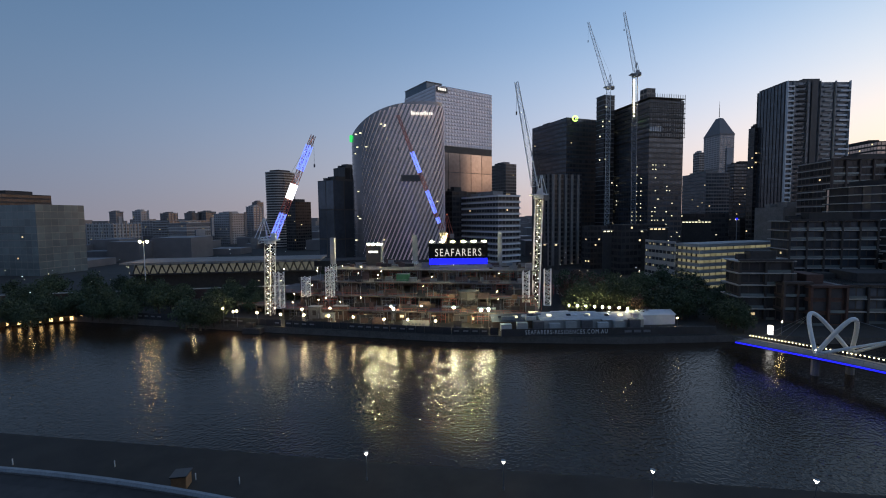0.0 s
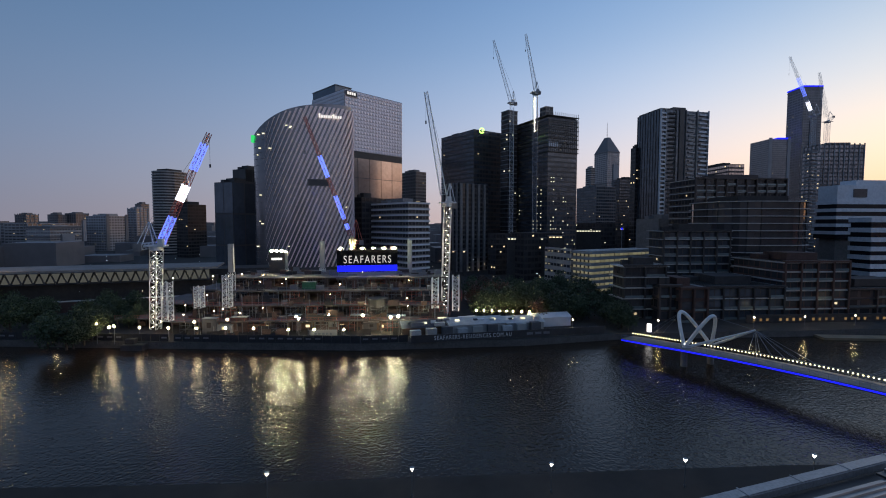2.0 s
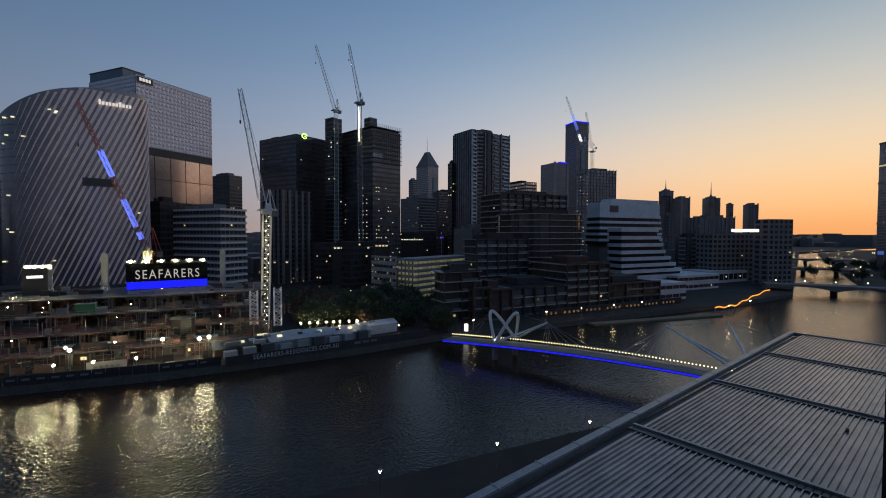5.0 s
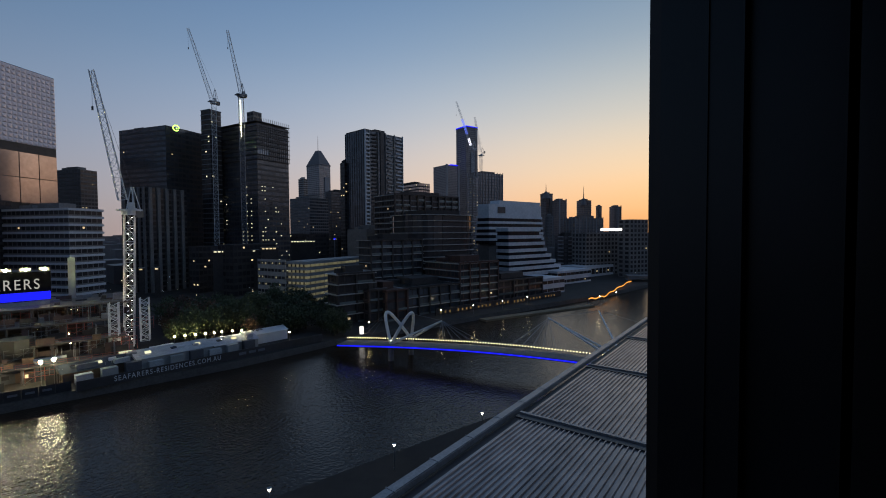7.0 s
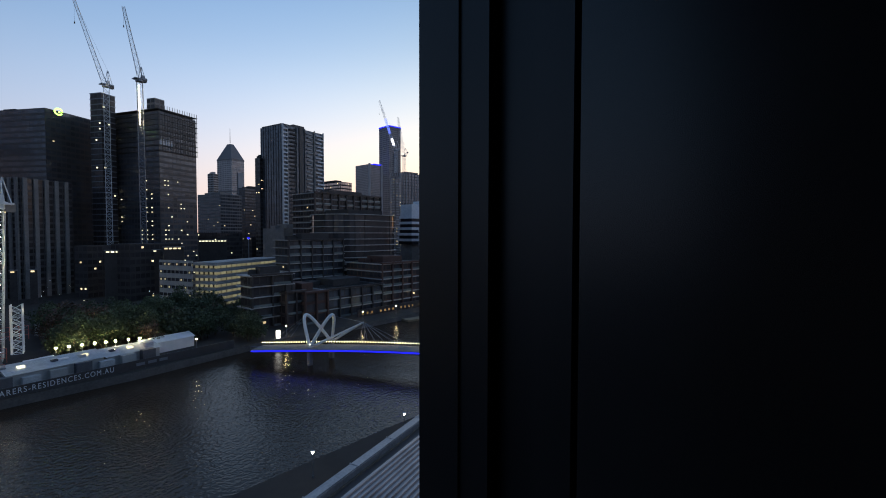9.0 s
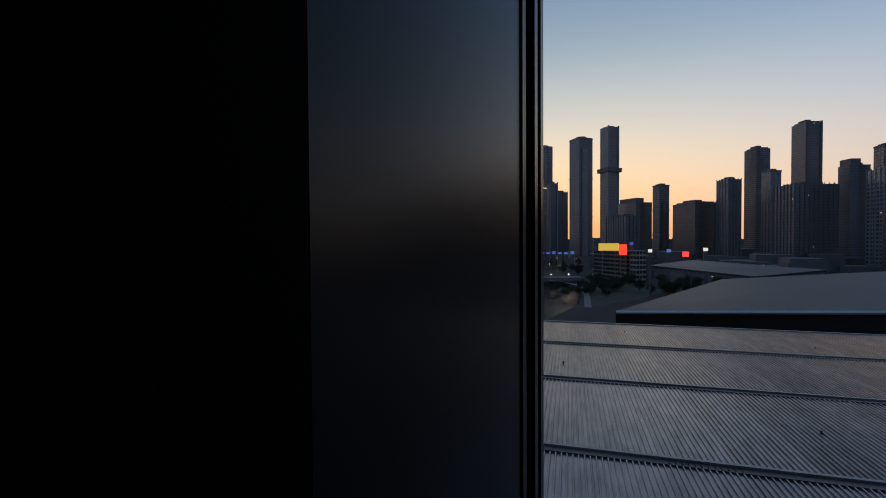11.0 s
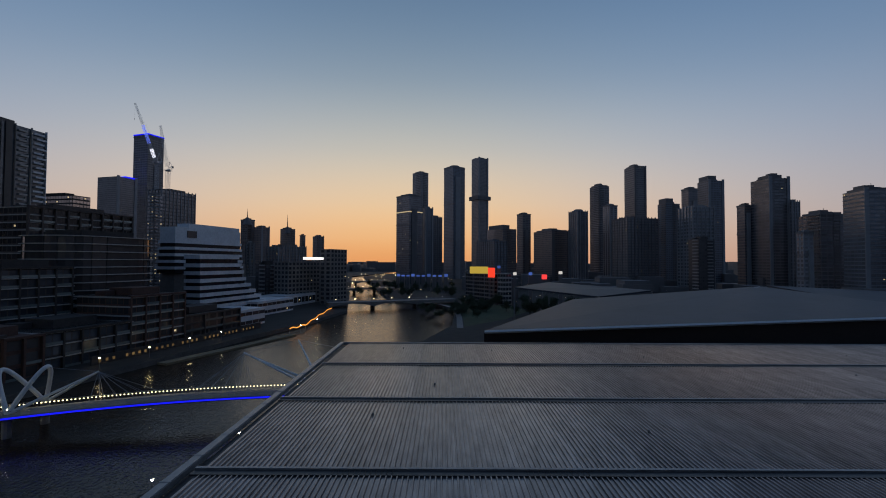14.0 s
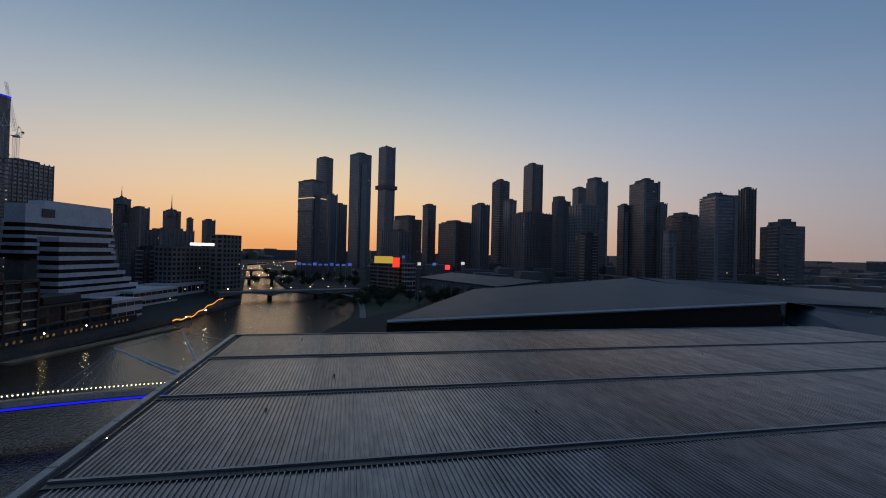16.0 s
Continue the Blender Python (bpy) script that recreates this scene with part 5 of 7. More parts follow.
# lit name board above the decks
BX, BY, BZ = 2.2, 187.8, 17.3
board = thing("name_board", "dark board with white capital letters and a blue glowing band", "sign board", BX, BY, BZ, 2)
bm = bmesh.new()
box(bm, 0, 0, 5.5, 25.0, 0.5, 6.2)
part("board", bm, material("matt_black_board", (0.006, 0.006, 0.007), 0.8, vary=0.2, scale=0.5, spec=0.2), board)
bm = bmesh.new()
box(bm, 0, -0.35, 2.9, 24.6, 0.5, 2.5)
part("blue_band", bm, LIT_BLUE, board, "blue glowing band")
bm = bmesh.new()
for i in range(9):
    beam(bm, (-12 + 3 * i, 0.4, -3.5), (-12 + 3 * i, 0.4, 9), 0.2, 6)
    beam(bm, (-12 + 3 * i, 0.4, 9), (-12 + 3 * i, 4.4, -2), 0.14, 6)
box(bm, 0, 2, -0.6, 25.5, 4.5, 0.5)
part("frame", bm, STEEL_GREY, board)
bm = bmesh.new()
box(bm, 0, -0.2, 0.3, 24, 0.4, 2.2)
part("lower_panel", bm, HUT_MATS[0], board)


def lettering(text, size, mat, parent, at, turn=(90, 0, 0), width=None):
    cu = bpy.data.curves.new("lettering", "FONT")
    cu.body, cu.size, cu.extrude, cu.align_x = text, size, 0.04, "CENTER"
    cu.space_character = 1.25
    ob = bpy.data.objects.new("lettering", cu)
    scene.collection.objects.link(ob)
    bpy.context.view_layer.update()
    me = bpy.data.meshes.new_from_object(ob.evaluated_get(bpy.context.evaluated_depsgraph_get()))
    bpy.data.objects.remove(ob)
    me.materials.clear()
    me.materials.append(mat)
    if width:
        xs = [v.co.x for v in me.vertices]
        f = width / (max(xs) - min(xs))
        for v in me.vertices:
            v.co.x *= f
    ob = new("lettering", me)
    ob.parent = parent
    ob.matrix_basis = pose(*at, *turn)
    return ob


lettering("SEAFARERS", 4.5, glowing("letter_light", (1.0, 1.0, 0.98), 0.36), board, (0, -0.32, 6.4), width=19.5)
for i in range(6):
    bm = bmesh.new()
    ball(bm, -11 + 4.4 * i, -1.2, 12.55, 0.42)
    part("board_lamp", bm, sign_head.materials[0], board)
    # added plates below and behind each lamp, blocking light towards decks and towers
    bm = bmesh.new()
    box(bm, -11 + 4.4 * i, -0.95, 12.04, 2.6, 1.1, 0.06)
    box(bm, -11 + 4.4 * i, -0.15, 12.1, 2.6, 0.08, 0.9)
    part("lamp_light_shield", bm, BLACK_CLAD, board)
bm = bmesh.new()
beam(bm, (-6.2, 0, 12.0), (-6.2, 0, 16.2), 0.7, 8, 1.8)
ball(bm, -6.2, 0, 16.6, 1.0)
part("crest", bm, material("tan_crest", (0.45, 0.36, 0.24), 0.6, vary=0.2, scale=1), board, "tan shield-shaped crest")
# second lit sign on the decks
SX, SY, SZ = -36.1, 201.8, 21.1
s = thing("lit_sign", "small dark sign tower with white floodlights", "sign board", SX, SY, SZ - 3, 0)
bm = bmesh.new()
box(bm, 0, 0, 0, 6.5, 1.0, 9.5)
part("board", bm, BLACK_CLAD, s)
bm = bmesh.new()
box(bm, 0, -0.55, 6.2, 4.2, 0.1, 0.9)
part("lettering_bar", bm, LIT_SIGN, s)
for i in range(3):
    bm = bmesh.new()
    ball(bm, -2 + 2 * i, -0.8, 10.15, 0.5)
    part("lamp", bm, sign_head.materials[0], s)
    # same added light-blocking plates for the small sign's lamps
    bm = bmesh.new()
    box(bm, -2 + 2 * i, -0.6, 9.62, 1.96, 1.1, 0.06)
    box(bm, -2 + 2 * i, 0.25, 9.68, 1.96, 0.08, 0.9)
    part("lamp_light_shield", bm, BLACK_CLAD, s)

# dark hoarding along the quay, panel by panel
HOARDING = material("dark_hoarding", (0.035, 0.033, 0.036), 0.6, vary=0.35, scale=0.4)
hoarding = thing("hoarding", "dark hoarding panels with faded lettering along the quay", "fence", 0, 0, 2.2)
QUAY_LINE = [(-123, 168), (-60, 153.5), (-1, 141), (14, 139.9)]
panel_mesh = box_mesh("panel", [(0, 0, 0, 2.9, 0.12, 2.3)], HOARDING)
bar_mesh = box_mesh("lettering_bar", [(0, 0, 0, 1.7, 0.04, 0.5)], STEEL_GREY)
for (x0, y0), (x1, y1) in zip(QUAY_LINE, QUAY_LINE[1:]):
    run = math.hypot(x1 - x0, y1 - y0)
    turn = math.atan2(y1 - y0, x1 - x0)
    for k in range(int(run / 3.0)):
        u = (k + 0.5) * 3.0
        px, py = x0 + math.cos(turn) * u - math.sin(turn) * 0.9, y0 + math.sin(turn) * u + math.cos(turn) * 0.9
        panel = part("panel", panel_mesh, None, hoarding, at=(px, py, 0.02 * (k % 2)))
        panel.rotation_euler = (0, 0, turn)
        if (k // 4) % 3 != 1:
            part("lettering_bar", bar_mesh, None, panel, at=(0, -0.09, 0.95))
# props, nets and formwork walls between the decks
rv = random.Random(63)
for name, mat, count, lab in (("shoring_prop", STEEL_GREY, 420, "thin steel shoring props between the unfinished decks"), ("formwork_wall", SITE_RED, 120, "rusty upright formwork panels on the unfinished decks"), ("debris_net", HOARDING, 90, "dark debris nets hung along the unfinished decks"), ("pallet_stack", HUT_MATS[1], 90, "tan pallets and boards stacked on the unfinished decks")):
    heap = []
    for _ in range(count):
        u, v, k = rv.uniform(-44, 42), rv.uniform(-13, 4), rv.randrange(5)
        x, y, z, gap = ((-16, 166, 2.2, 3.6), (-16, 172, 6.2, 3.8), (-14, 178, 10.4, 3.8), (-11, 186, 14.6, 3.6), (-40, 188, 2.2, 3.0))[k]
        size = {"shoring_prop": (0.14, 0.14, gap), "formwork_wall": (rv.uniform(1, 5), 0.25, rv.uniform(1.2, gap)), "debris_net": (rv.uniform(2, 7), 0.08, rv.uniform(1.0, 2.6)), "pallet_stack": (rv.uniform(0.8, 2.4), rv.uniform(0.8, 2), rv.uniform(0.5, 1.6))}[name]
        heap.append((x + u * 0.99, y + v - u * 0.14, z, *size))
    single(name, box_mesh(name, heap, mat), mat, lab, "building material", "stuff")

# ---- sales sheds on the wharf ----
SHED_ROOF = material("grey_shed_roof", (0.42, 0.43, 0.44), 0.6, vary=0.3, scale=0.4)
shed = thing("wharf_shed", "long low shed with pale roofs on the wharf", "shed", 43.1, 145.9, 2.2, 3)
for i, (x, w, h, d) in enumerate(((-22, 16, 2.7, 9), (-4, 20, 3.2, 12), (14, 14, 2.8, 11))):
    bm = bmesh.new()
    box(bm, x, 8, 0, w, d, h)
    part("wall", bm, HUT_MATS[0] if i else HUT_MATS[1], shed)
    verts = [(x - w / 2 - 0.4, 8 - d / 2 - 0.5, h), (x + w / 2 + 0.4, 8 - d / 2 - 0.5, h), (x + w / 2 + 0.4, 8, h + 1.5), (x - w / 2 - 0.4, 8, h + 1.5), (x - w / 2 - 0.4, 8 + d / 2 + 0.5, h), (x + w / 2 + 0.4, 8 + d / 2 + 0.5, h)]
    part("roof", mesh("roof", verts, [(0, 1, 2, 3), (3, 2, 5, 4), (0, 3, 4), (1, 5, 2)], SHED_ROOF if i else WING_SHEET), SHED_ROOF, shed)
    for k in range(3):
        bm = bmesh.new()
        box(bm, x - w / 3 + k * w / 3, 8 - d / 4, h + 0.75, 1.4, 1.1, 0.5)
        part("skylight", bm, LIT_PALE if (i + k) % 2 else GLASS_BLUE, shed)
rq = random.Random(44)
for k in range(22):
    bm = bmesh.new()
    box(bm, rq.uniform(-28, 20), rq.uniform(3.5, 13), 3.0, rq.uniform(0.8, 4.5), rq.uniform(0.7, 2.0), rq.uniform(0.6, 1.6))
    part("roof_unit", bm, (WHITE_CLAD, STEEL_GREY, SHED_ROOF, LIT_PALE)[3 if k % 8 == 0 else k % 3], shed)
for k in range(9):
    bm = bmesh.new()
    box(bm, -26 + 5.4 * k, 1.6, 0, 3.6, 2.2, 2.3 + 0.4 * (k % 3), bevel=0.06)
    part("annexe", bm, (SHED_ROOF, HUT_MATS[0], HUT_MATS[2])[k % 3], shed)
bm = bmesh.new()
box(bm, 27.5, 9, 0, 12, 7, 3.4)
part("cabin", bm, WHITE_CLAD, shed, "white gabled cabin")
verts = [(21.2, 5.2, 3.4), (33.8, 5.2, 3.4), (33.8, 9, 4.6), (21.2, 9, 4.6), (21.2, 12.8, 3.4), (33.8, 12.8, 3.4)]
part("cabin_roof", mesh("cabin_roof", verts, [(0, 1, 2, 3), (3, 2, 5, 4), (0, 3, 4), (1, 5, 2)], WHITE_CLAD), WHITE_CLAD, shed)
fence = thing("banner_fence", "dark fence banner with white capital letters on the wharf", "fence", 48.7, 139.3, 2.2, 1.5)
bm = bmesh.new()
box(bm, 0, 0, 0.1, 68, 0.15, 2.4)
part("banner", bm, BLACK_CLAD, fence)
bm = bmesh.new()
beam(bm, (0, 0, 0), (0, 0, 2.6), 0.06, 6)
fence_post = bm_mesh("post", bm, STEEL_GREY)
for i in range(24):
    part("post", fence_post, None, fence, at=(-34 + i * 2.95, 0.15, 0))
lettering("SEAFARERS-RESIDENCES.COM.AU", 1.9, STEEL_WHITE, fence, (-13.5, -0.12, 0.75), width=26.0)
bm = bmesh.new()
for i in range(3):
    box(bm, 6 + 3 * i, -0.1, 0.9, 2.2, 0.04, 0.8)
part("lettering_bar", bm, STEEL_GREY, fence)

# ---- trees ----
def tree_kind(seed, leaf, h=10.0):
    """A tapered trunk with limbs and a loose crown of small leaf clumps."""
    r = random.Random(seed)
    t = thing("tree", "dark leafy tree on the river bank", "tree", 0, 0, -500)
    bm = bmesh.new()
    beam(bm, (0, 0, 0), (0.2, 0.1, h * 0.55), 0.28, 7, 0.14)
    tips = []
    for k in range(9):
        a, el = k * 2.4, r.uniform(0.5, 1.1)
        p0 = Vector((0.1, 0.05, h * r.uniform(0.08, 0.42)))
        p1 = p0 + Vector((math.cos(a) * math.cos(el), math.sin(a) * math.cos(el), math.sin(el))) * h * r.uniform(0.25, 0.45)
        beam(bm, p0, p1, 0.1, 5, 0.04)
        tips.append(p1)
    part("trunk", bm, BARK, t)
    verts, faces = [], []
    for c in tips + [Vector((0, 0, h * 0.8)), Vector((0, 0, h * 0.62)), Vector((0.3, 0, h * 0.3)), Vector((-0.3, 0.2, h * 0.42))]:
        spread = h * r.uniform(0.15, 0.26)
        for _ in range(120):
            v = Vector((r.gauss(0, 1), r.gauss(0, 1), r.gauss(0, 0.75)))
            p = c + v.normalized() * spread * r.random() ** 0.4
            n = Vector((r.gauss(0, 1), r.gauss(0, 1), r.gauss(0, 1))).normalized()
            a = n.orthogonal().normalized() * r.uniform(0.16, 0.4)
            b = n.cross(a) * r.uniform(0.6, 1.0)
            k = len(verts)
            verts += [tuple(p - a), tuple(p - b * 0.7), tuple(p + a), tuple(p + b)]
            faces.append((k, k + 1, k + 2, k + 3))
    part("crown", mesh("crown", verts, faces, leaf), leaf, t)
    return t


KINDS = [tree_kind(1, LEAF), tree_kind(2, LEAF), tree_kind(3, LEAF), tree_kind(4, LEAF_RUST)]
placed = set()


def plant(x, y, h, kind, z=2.2):
    """The first of a kind is planted itself, later ones are copies."""
    ob = KINDS[kind]
    s = h / 10.0
    m = pose(x, y, z, 0, 0, rng.uniform(0, 360))
    if kind in placed:
        ob = copy_thing(ob, m)
        ob.scale = (s * rng.uniform(0.9, 1.15), s * rng.uniform(0.9, 1.15), s)
        ob.location = (x, y, z)
    else:
        placed.add(kind)
        ob.matrix_basis = m
        ob.scale = (s, s, s)
    tagged(ob, "russet-leaved tree in the riverside park" if kind == 3 else "dark leafy tree on the river bank", "tree", "trees on the river bank")


def grove(b0, b1, d0, d1, count, h0, h1, kinds=(0, 1, 2)):
    for _ in range(count):
        a, dist = radians(rng.uniform(b0, b1)), rng.uniform(d0, d1)
        plant(-math.sin(a) * dist, math.cos(a) * dist, rng.uniform(h0, h1), rng.choice(kinds))


grove(-13, -19, 188, 240, 12, 8, 13, (0, 1, 3, 3))
grove(-19, -27.5, 180, 235, 26, 10, 15, (0, 1, 2))
grove(-27, -32, 185, 240, 9, 8, 12, (0, 1, 2, 3))
grove(28, 33.5, 172, 186, 9, 9, 13, (0, 1, 2))
grove(35, 46, 215, 300, 30, 9, 14)
grove(22, 35, 270, 380, 22, 8, 12)
grove(24, 46, 205, 250, 48, 7, 12)
grove(20, 27, 190, 215, 10, 6, 9)
grove(3, 22, 240, 300, 16, 7, 11)
grove(-72, -84, 480, 700, 34, 9, 13)
grove(-85, -100, 330, 420, 30, 7, 11)
grove(-80, -88, 300, 372, 26, 5, 8)
grove(-120, -146, 300, 420, 44, 7, 12)
grove(-14, -29, 172, 215, 34, 8, 14, (0, 1, 2, 3))
grove(-30.5, -33.5, 165, 190, 8, 7, 11, (0, 2))


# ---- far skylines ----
# distance haze is painted in: far facades and glass get lifted base colours
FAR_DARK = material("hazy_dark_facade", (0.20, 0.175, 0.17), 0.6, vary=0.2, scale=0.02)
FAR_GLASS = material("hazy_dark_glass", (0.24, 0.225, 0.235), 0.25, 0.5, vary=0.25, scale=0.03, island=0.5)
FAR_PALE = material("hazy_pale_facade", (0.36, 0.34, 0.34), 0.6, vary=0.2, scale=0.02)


# two more facade tints with the haze mixed into the colour
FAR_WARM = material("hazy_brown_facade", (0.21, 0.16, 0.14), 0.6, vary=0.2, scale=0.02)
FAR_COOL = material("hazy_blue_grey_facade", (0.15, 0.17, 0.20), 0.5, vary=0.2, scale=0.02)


def skyline(label, x, y, w, d, turn, h, seed, wall=None, lit=0.004, category="tower", plant=True, slab=None):
    """A far tower whose facade has upright ribs, balconies, a projecting bay or corner piers."""
    r = random.Random(seed * 7 + 1)
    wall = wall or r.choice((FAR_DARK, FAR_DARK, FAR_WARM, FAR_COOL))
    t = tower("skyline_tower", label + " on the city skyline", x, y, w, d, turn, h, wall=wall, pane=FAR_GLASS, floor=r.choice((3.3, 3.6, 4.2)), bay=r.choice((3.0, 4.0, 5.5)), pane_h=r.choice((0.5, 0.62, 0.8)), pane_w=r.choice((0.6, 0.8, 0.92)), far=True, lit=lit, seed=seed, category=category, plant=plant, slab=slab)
    top, style = h - 2.0, seed % 4
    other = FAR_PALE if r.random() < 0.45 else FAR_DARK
    if style == 0:
        n = max(3, int(w / 5))
        m = max(3, int(d / 5))
        ribs = [(-w / 2 + i * w / n, -d / 2 - 0.3, 0, 0.7, 0.9, top + 1.5) for i in range(n + 1)] + [(e * (w / 2 + 0.3), -d / 2 + i * d / m, 0, 0.9, 0.7, top + 1.5) for i in range(m + 1) for e in (-1, 1)]
        part("rib_facing", box_mesh("rib_facing", ribs, other), other, t, kind="stuff")
    elif style == 1:
        storeys = int(top / 3.4)
        a, b = r.uniform(-0.3, 0.3), r.uniform(0.25, 0.45)
        rows = [(a * w, -d / 2 - 0.8, (i + 0.6) * top / storeys, b * w, 1.6, 1.1) for i in range(storeys)] + [(e * (w / 2 + 0.7), -d * 0.2, (i + 0.6) * top / storeys, 1.4, 0.5 * d, 1.1) for i in range(storeys) for e in (-1, 1)]
        part("balcony_facing", box_mesh("balcony_facing", rows, other), other, t, kind="stuff")
    elif style == 2:
        rise = r.uniform(0.72, 0.95) * top
        part("projecting_bay", box_mesh("projecting_bay", [(r.uniform(-0.2, 0.2) * w, -d / 2 - 0.9, 0, w * 0.4, 1.8, rise)], other), other, t)
        bands = [(0, 0, f * top, w + 0.8, d + 0.8, 2.2) for f in (0.33, 0.66, 0.985)]
        part("plant_band", box_mesh("plant_band", bands, FAR_DARK), FAR_DARK, t, kind="stuff")
    else:
        for e in (-1, 1):
            part("corner_pier", box_mesh("corner_pier", [(e * (w / 2 - w * 0.07), -d / 2 - 0.5, 0, w * 0.14, 1.0, top + 2.0)], other), other, t)
    return t


# across the city: tall glass tower with a blue crown and its neighbours
t = skyline("tall glass tower with a blue glowing crown", 734.9, 637.2, 31, 35, -11, 265.5, 50, wall=CONCRETE, plant=False)
bx, by, bw, bd, bt, bh = 734.9, 637.2, 31, 35, -11, 265.5
bm = bmesh.new()
box(bm, 0, 0, bh - 2, bw + 1.2, bd + 1.2, 2.0)
part("crown_light", bm, LIT_BLUE, t, "blue glowing crown")
t = skyline("grey tower with a blue lit roof edge", 671.7, 638.6, 35.8, 41.6, -8.4, 177.8, 51, wall=CONCRETE, plant=False)
bx, by, bw, bd, bt, bh = 671.7, 638.6, 35.8, 41.6, -8.4, 177.8
bm = bmesh.new()
box(bm, bw * 0.2, 0, bh - 2, bw * 0.6, bd + 1.0, 2.4)
part("edge_light", bm, LIT_BLUE, t, "blue glowing roof edge")
skyline("unfinished concrete tower with scaffolding", 501.8, 400.5, 46.1, 21.4, -12.4, 124.3, 52, lit=0.015, slab=CONCRETE_DARK)
skyline("unfinished tower with lit floors", 464, 391.9, 11.5, 11.4, -11.8, 114.7, 53, lit=0.3)
skyline("domed old tower", 781.3, 469.3, 16.2, 18.1, -21, 117.1, 54)
skyline("dark tower with a stepped crown", 777.7, 439.4, 17.7, 21.7, -22.5, 102.7, 55)
skyline("pale lit balcony tower", 485.1, 287.6, 5.7, 7.4, -21.4, 60.2, 56, wall=FAR_PALE, lit=0.02)
t = skyline("tower with a slim mast", 889.6, 444.2, 19.7, 22.8, -25.4, 108, 57)
skyline("narrow dark tower", 912.4, 421.8, 8, 8.8, -27.2, 95.5, 58)
skyline("dark twin tower", 931.2, 394.4, 15.3, 18.5, -29, 94.4, 59)
for k, (x, y, z, hgt_) in enumerate((( 770.5, 463.8, 117.1, 22), ( 875.8, 438.1, 108.0, 32), ( 415.5, 706.0, 188.8, 24))):
    bm = bmesh.new()
    beam(bm, (0, 0, 0), (0, 0, hgt_), 1.4 if k < 2 else 0.5, 6, 0.15)
    if k < 2:
        beam(bm, (0, 0, -8), (0, 0, 6), 9 - 2 * k, 8, 2)
    ob = single("roof_spire", bm, FAR_DARK, "slim spire on a tower roof", "spire")
    ob.location = (x, y, z - (2 if k < 2 else 0))
skyline("wide grey block behind the hotel", 556.5, 278.7, 43.9, 24.2, -24.5, 59.1, 60)
skyline("grey riverside block", 384.9, 211, 13.4, 14.1, -23.2, 37.2, 61, wall=CONCRETE_DARK)
# stone tower with a pyramid roof
qx, qy, qw, qd, qt, qh = 426.7, 724.5, 24.6, 35.5, 7.4, 164.7
pyr = skyline("pale stone tower with a pyramid roof", qx, qy, qw, qd, qt, qh, 62, wall=CONCRETE_PALE, lit=0.0, plant=False, slab=CONCRETE_PALE)
verts = [(-qw / 2, -qd / 2, qh - 2), (qw / 2, -qd / 2, qh - 2), (qw / 2, qd / 2, qh - 2), (-qw / 2, qd / 2, qh - 2)] + [(sx_ * qw * 0.12, sy_ * qd * 0.12, qh + 24) for sx_, sy_ in ((-1, -1), (1, -1), (1, 1), (-1, 1))]
part("pyramid_roof", mesh("pyramid_roof", verts, [(0, 1, 5, 4), (1, 2, 6, 5), (2, 3, 7, 6), (3, 0, 4, 7), (4, 5, 6, 7)], FAR_DARK), FAR_DARK, pyr)
# south-eastern skyline
def crown(t, w, d, top, kind):
    """Parapets, set-backs and plant that shape a tower's roofline."""
    bm = bmesh.new()
    if kind == 0:
        box(bm, 0, 0, top, w * 0.62, d * 0.62, 5)
        box(bm, w * 0.1, 0, top + 5, w * 0.3, d * 0.3, 3)
    elif kind == 1:
        box(bm, 0, 0, top, w * 0.84, d * 0.84, 2.2)
        box(bm, -w * 0.22, -d * 0.1, top + 2.2, w * 0.34, d * 0.5, 2.6)
        box(bm, w * 0.2, d * 0.05, top + 2.2, w * 0.2, d * 0.4, 1.6)
        beam(bm, (w * 0.1, 0, top + 2), (w * 0.1, 0, top + 8), 0.25, 5)
    elif kind == 2:
        box(bm, -w * 0.2, 0, top, w * 0.5, d * 0.9, 8)
    else:
        beam(bm, (0, 0, top), (0, 0, top + 4), w * 0.42, 16, w * 0.3)
    part("crown", bm, FAR_DARK, t)


t = skyline("dark riverside tower with a bright sloping band", 767.4, 158.4, 28.4, 36.6, -40.3, 155, 70, lit=0.01)
bx, by, bw, bd, bt, bh = 767.4, 158.4, 28.4, 36.6, -40.3, 155
bm = bmesh.new()
box(bm, 0, 0, bh - 32, bw + 1, bd + 1, 1.6)
part("light_band", bm, LIT_WARM, t, "bright band of light")
skyline("stepped dark block", 800.3, 132.8, 18.2, 13.2, -42.3, 137.4, 71)
skyline("stepped dark block", 824.8, 121.9, 21.4, 17, -43.3, 123.4, 72)
skyline("slim dark tower", 902.3, 163.4, 20.4, 26.3, -41.7, 222.4, 73)
cx_, cy_, cw_, cd_, ct_, ch_ = 1019.1, 105.2, 34.6, 33.9, -45.9, 256.9
crown(skyline("tall dark tower with a notched top", cx_, cy_, cw_, cd_, ct_, ch_, 74, plant=True), cw_, cd_, ch_ - 2, 3)
t = skyline("tall slim tower with a projecting ring", 1068.9, 49, 29.3, 26.6, -49.1, 286.9, 75)
bx, by, bw, bd, bt, bh = 1068.9, 49, 29.3, 26.6, -49.1, 286.9
bm = bmesh.new()
box(bm, 0, 0, bh - 102, bw + 9, bd + 9, 9)
part("ring", bm, FAR_DARK, t, "projecting ring of terraces")
skyline("broad dark block", 643.2, 12, 22.3, 40.2, -51.1, 69, 76)
cx_, cy_, cw_, cd_, ct_, ch_ = 932, -2.6, 35.3, 52.2, -52.2, 107.2
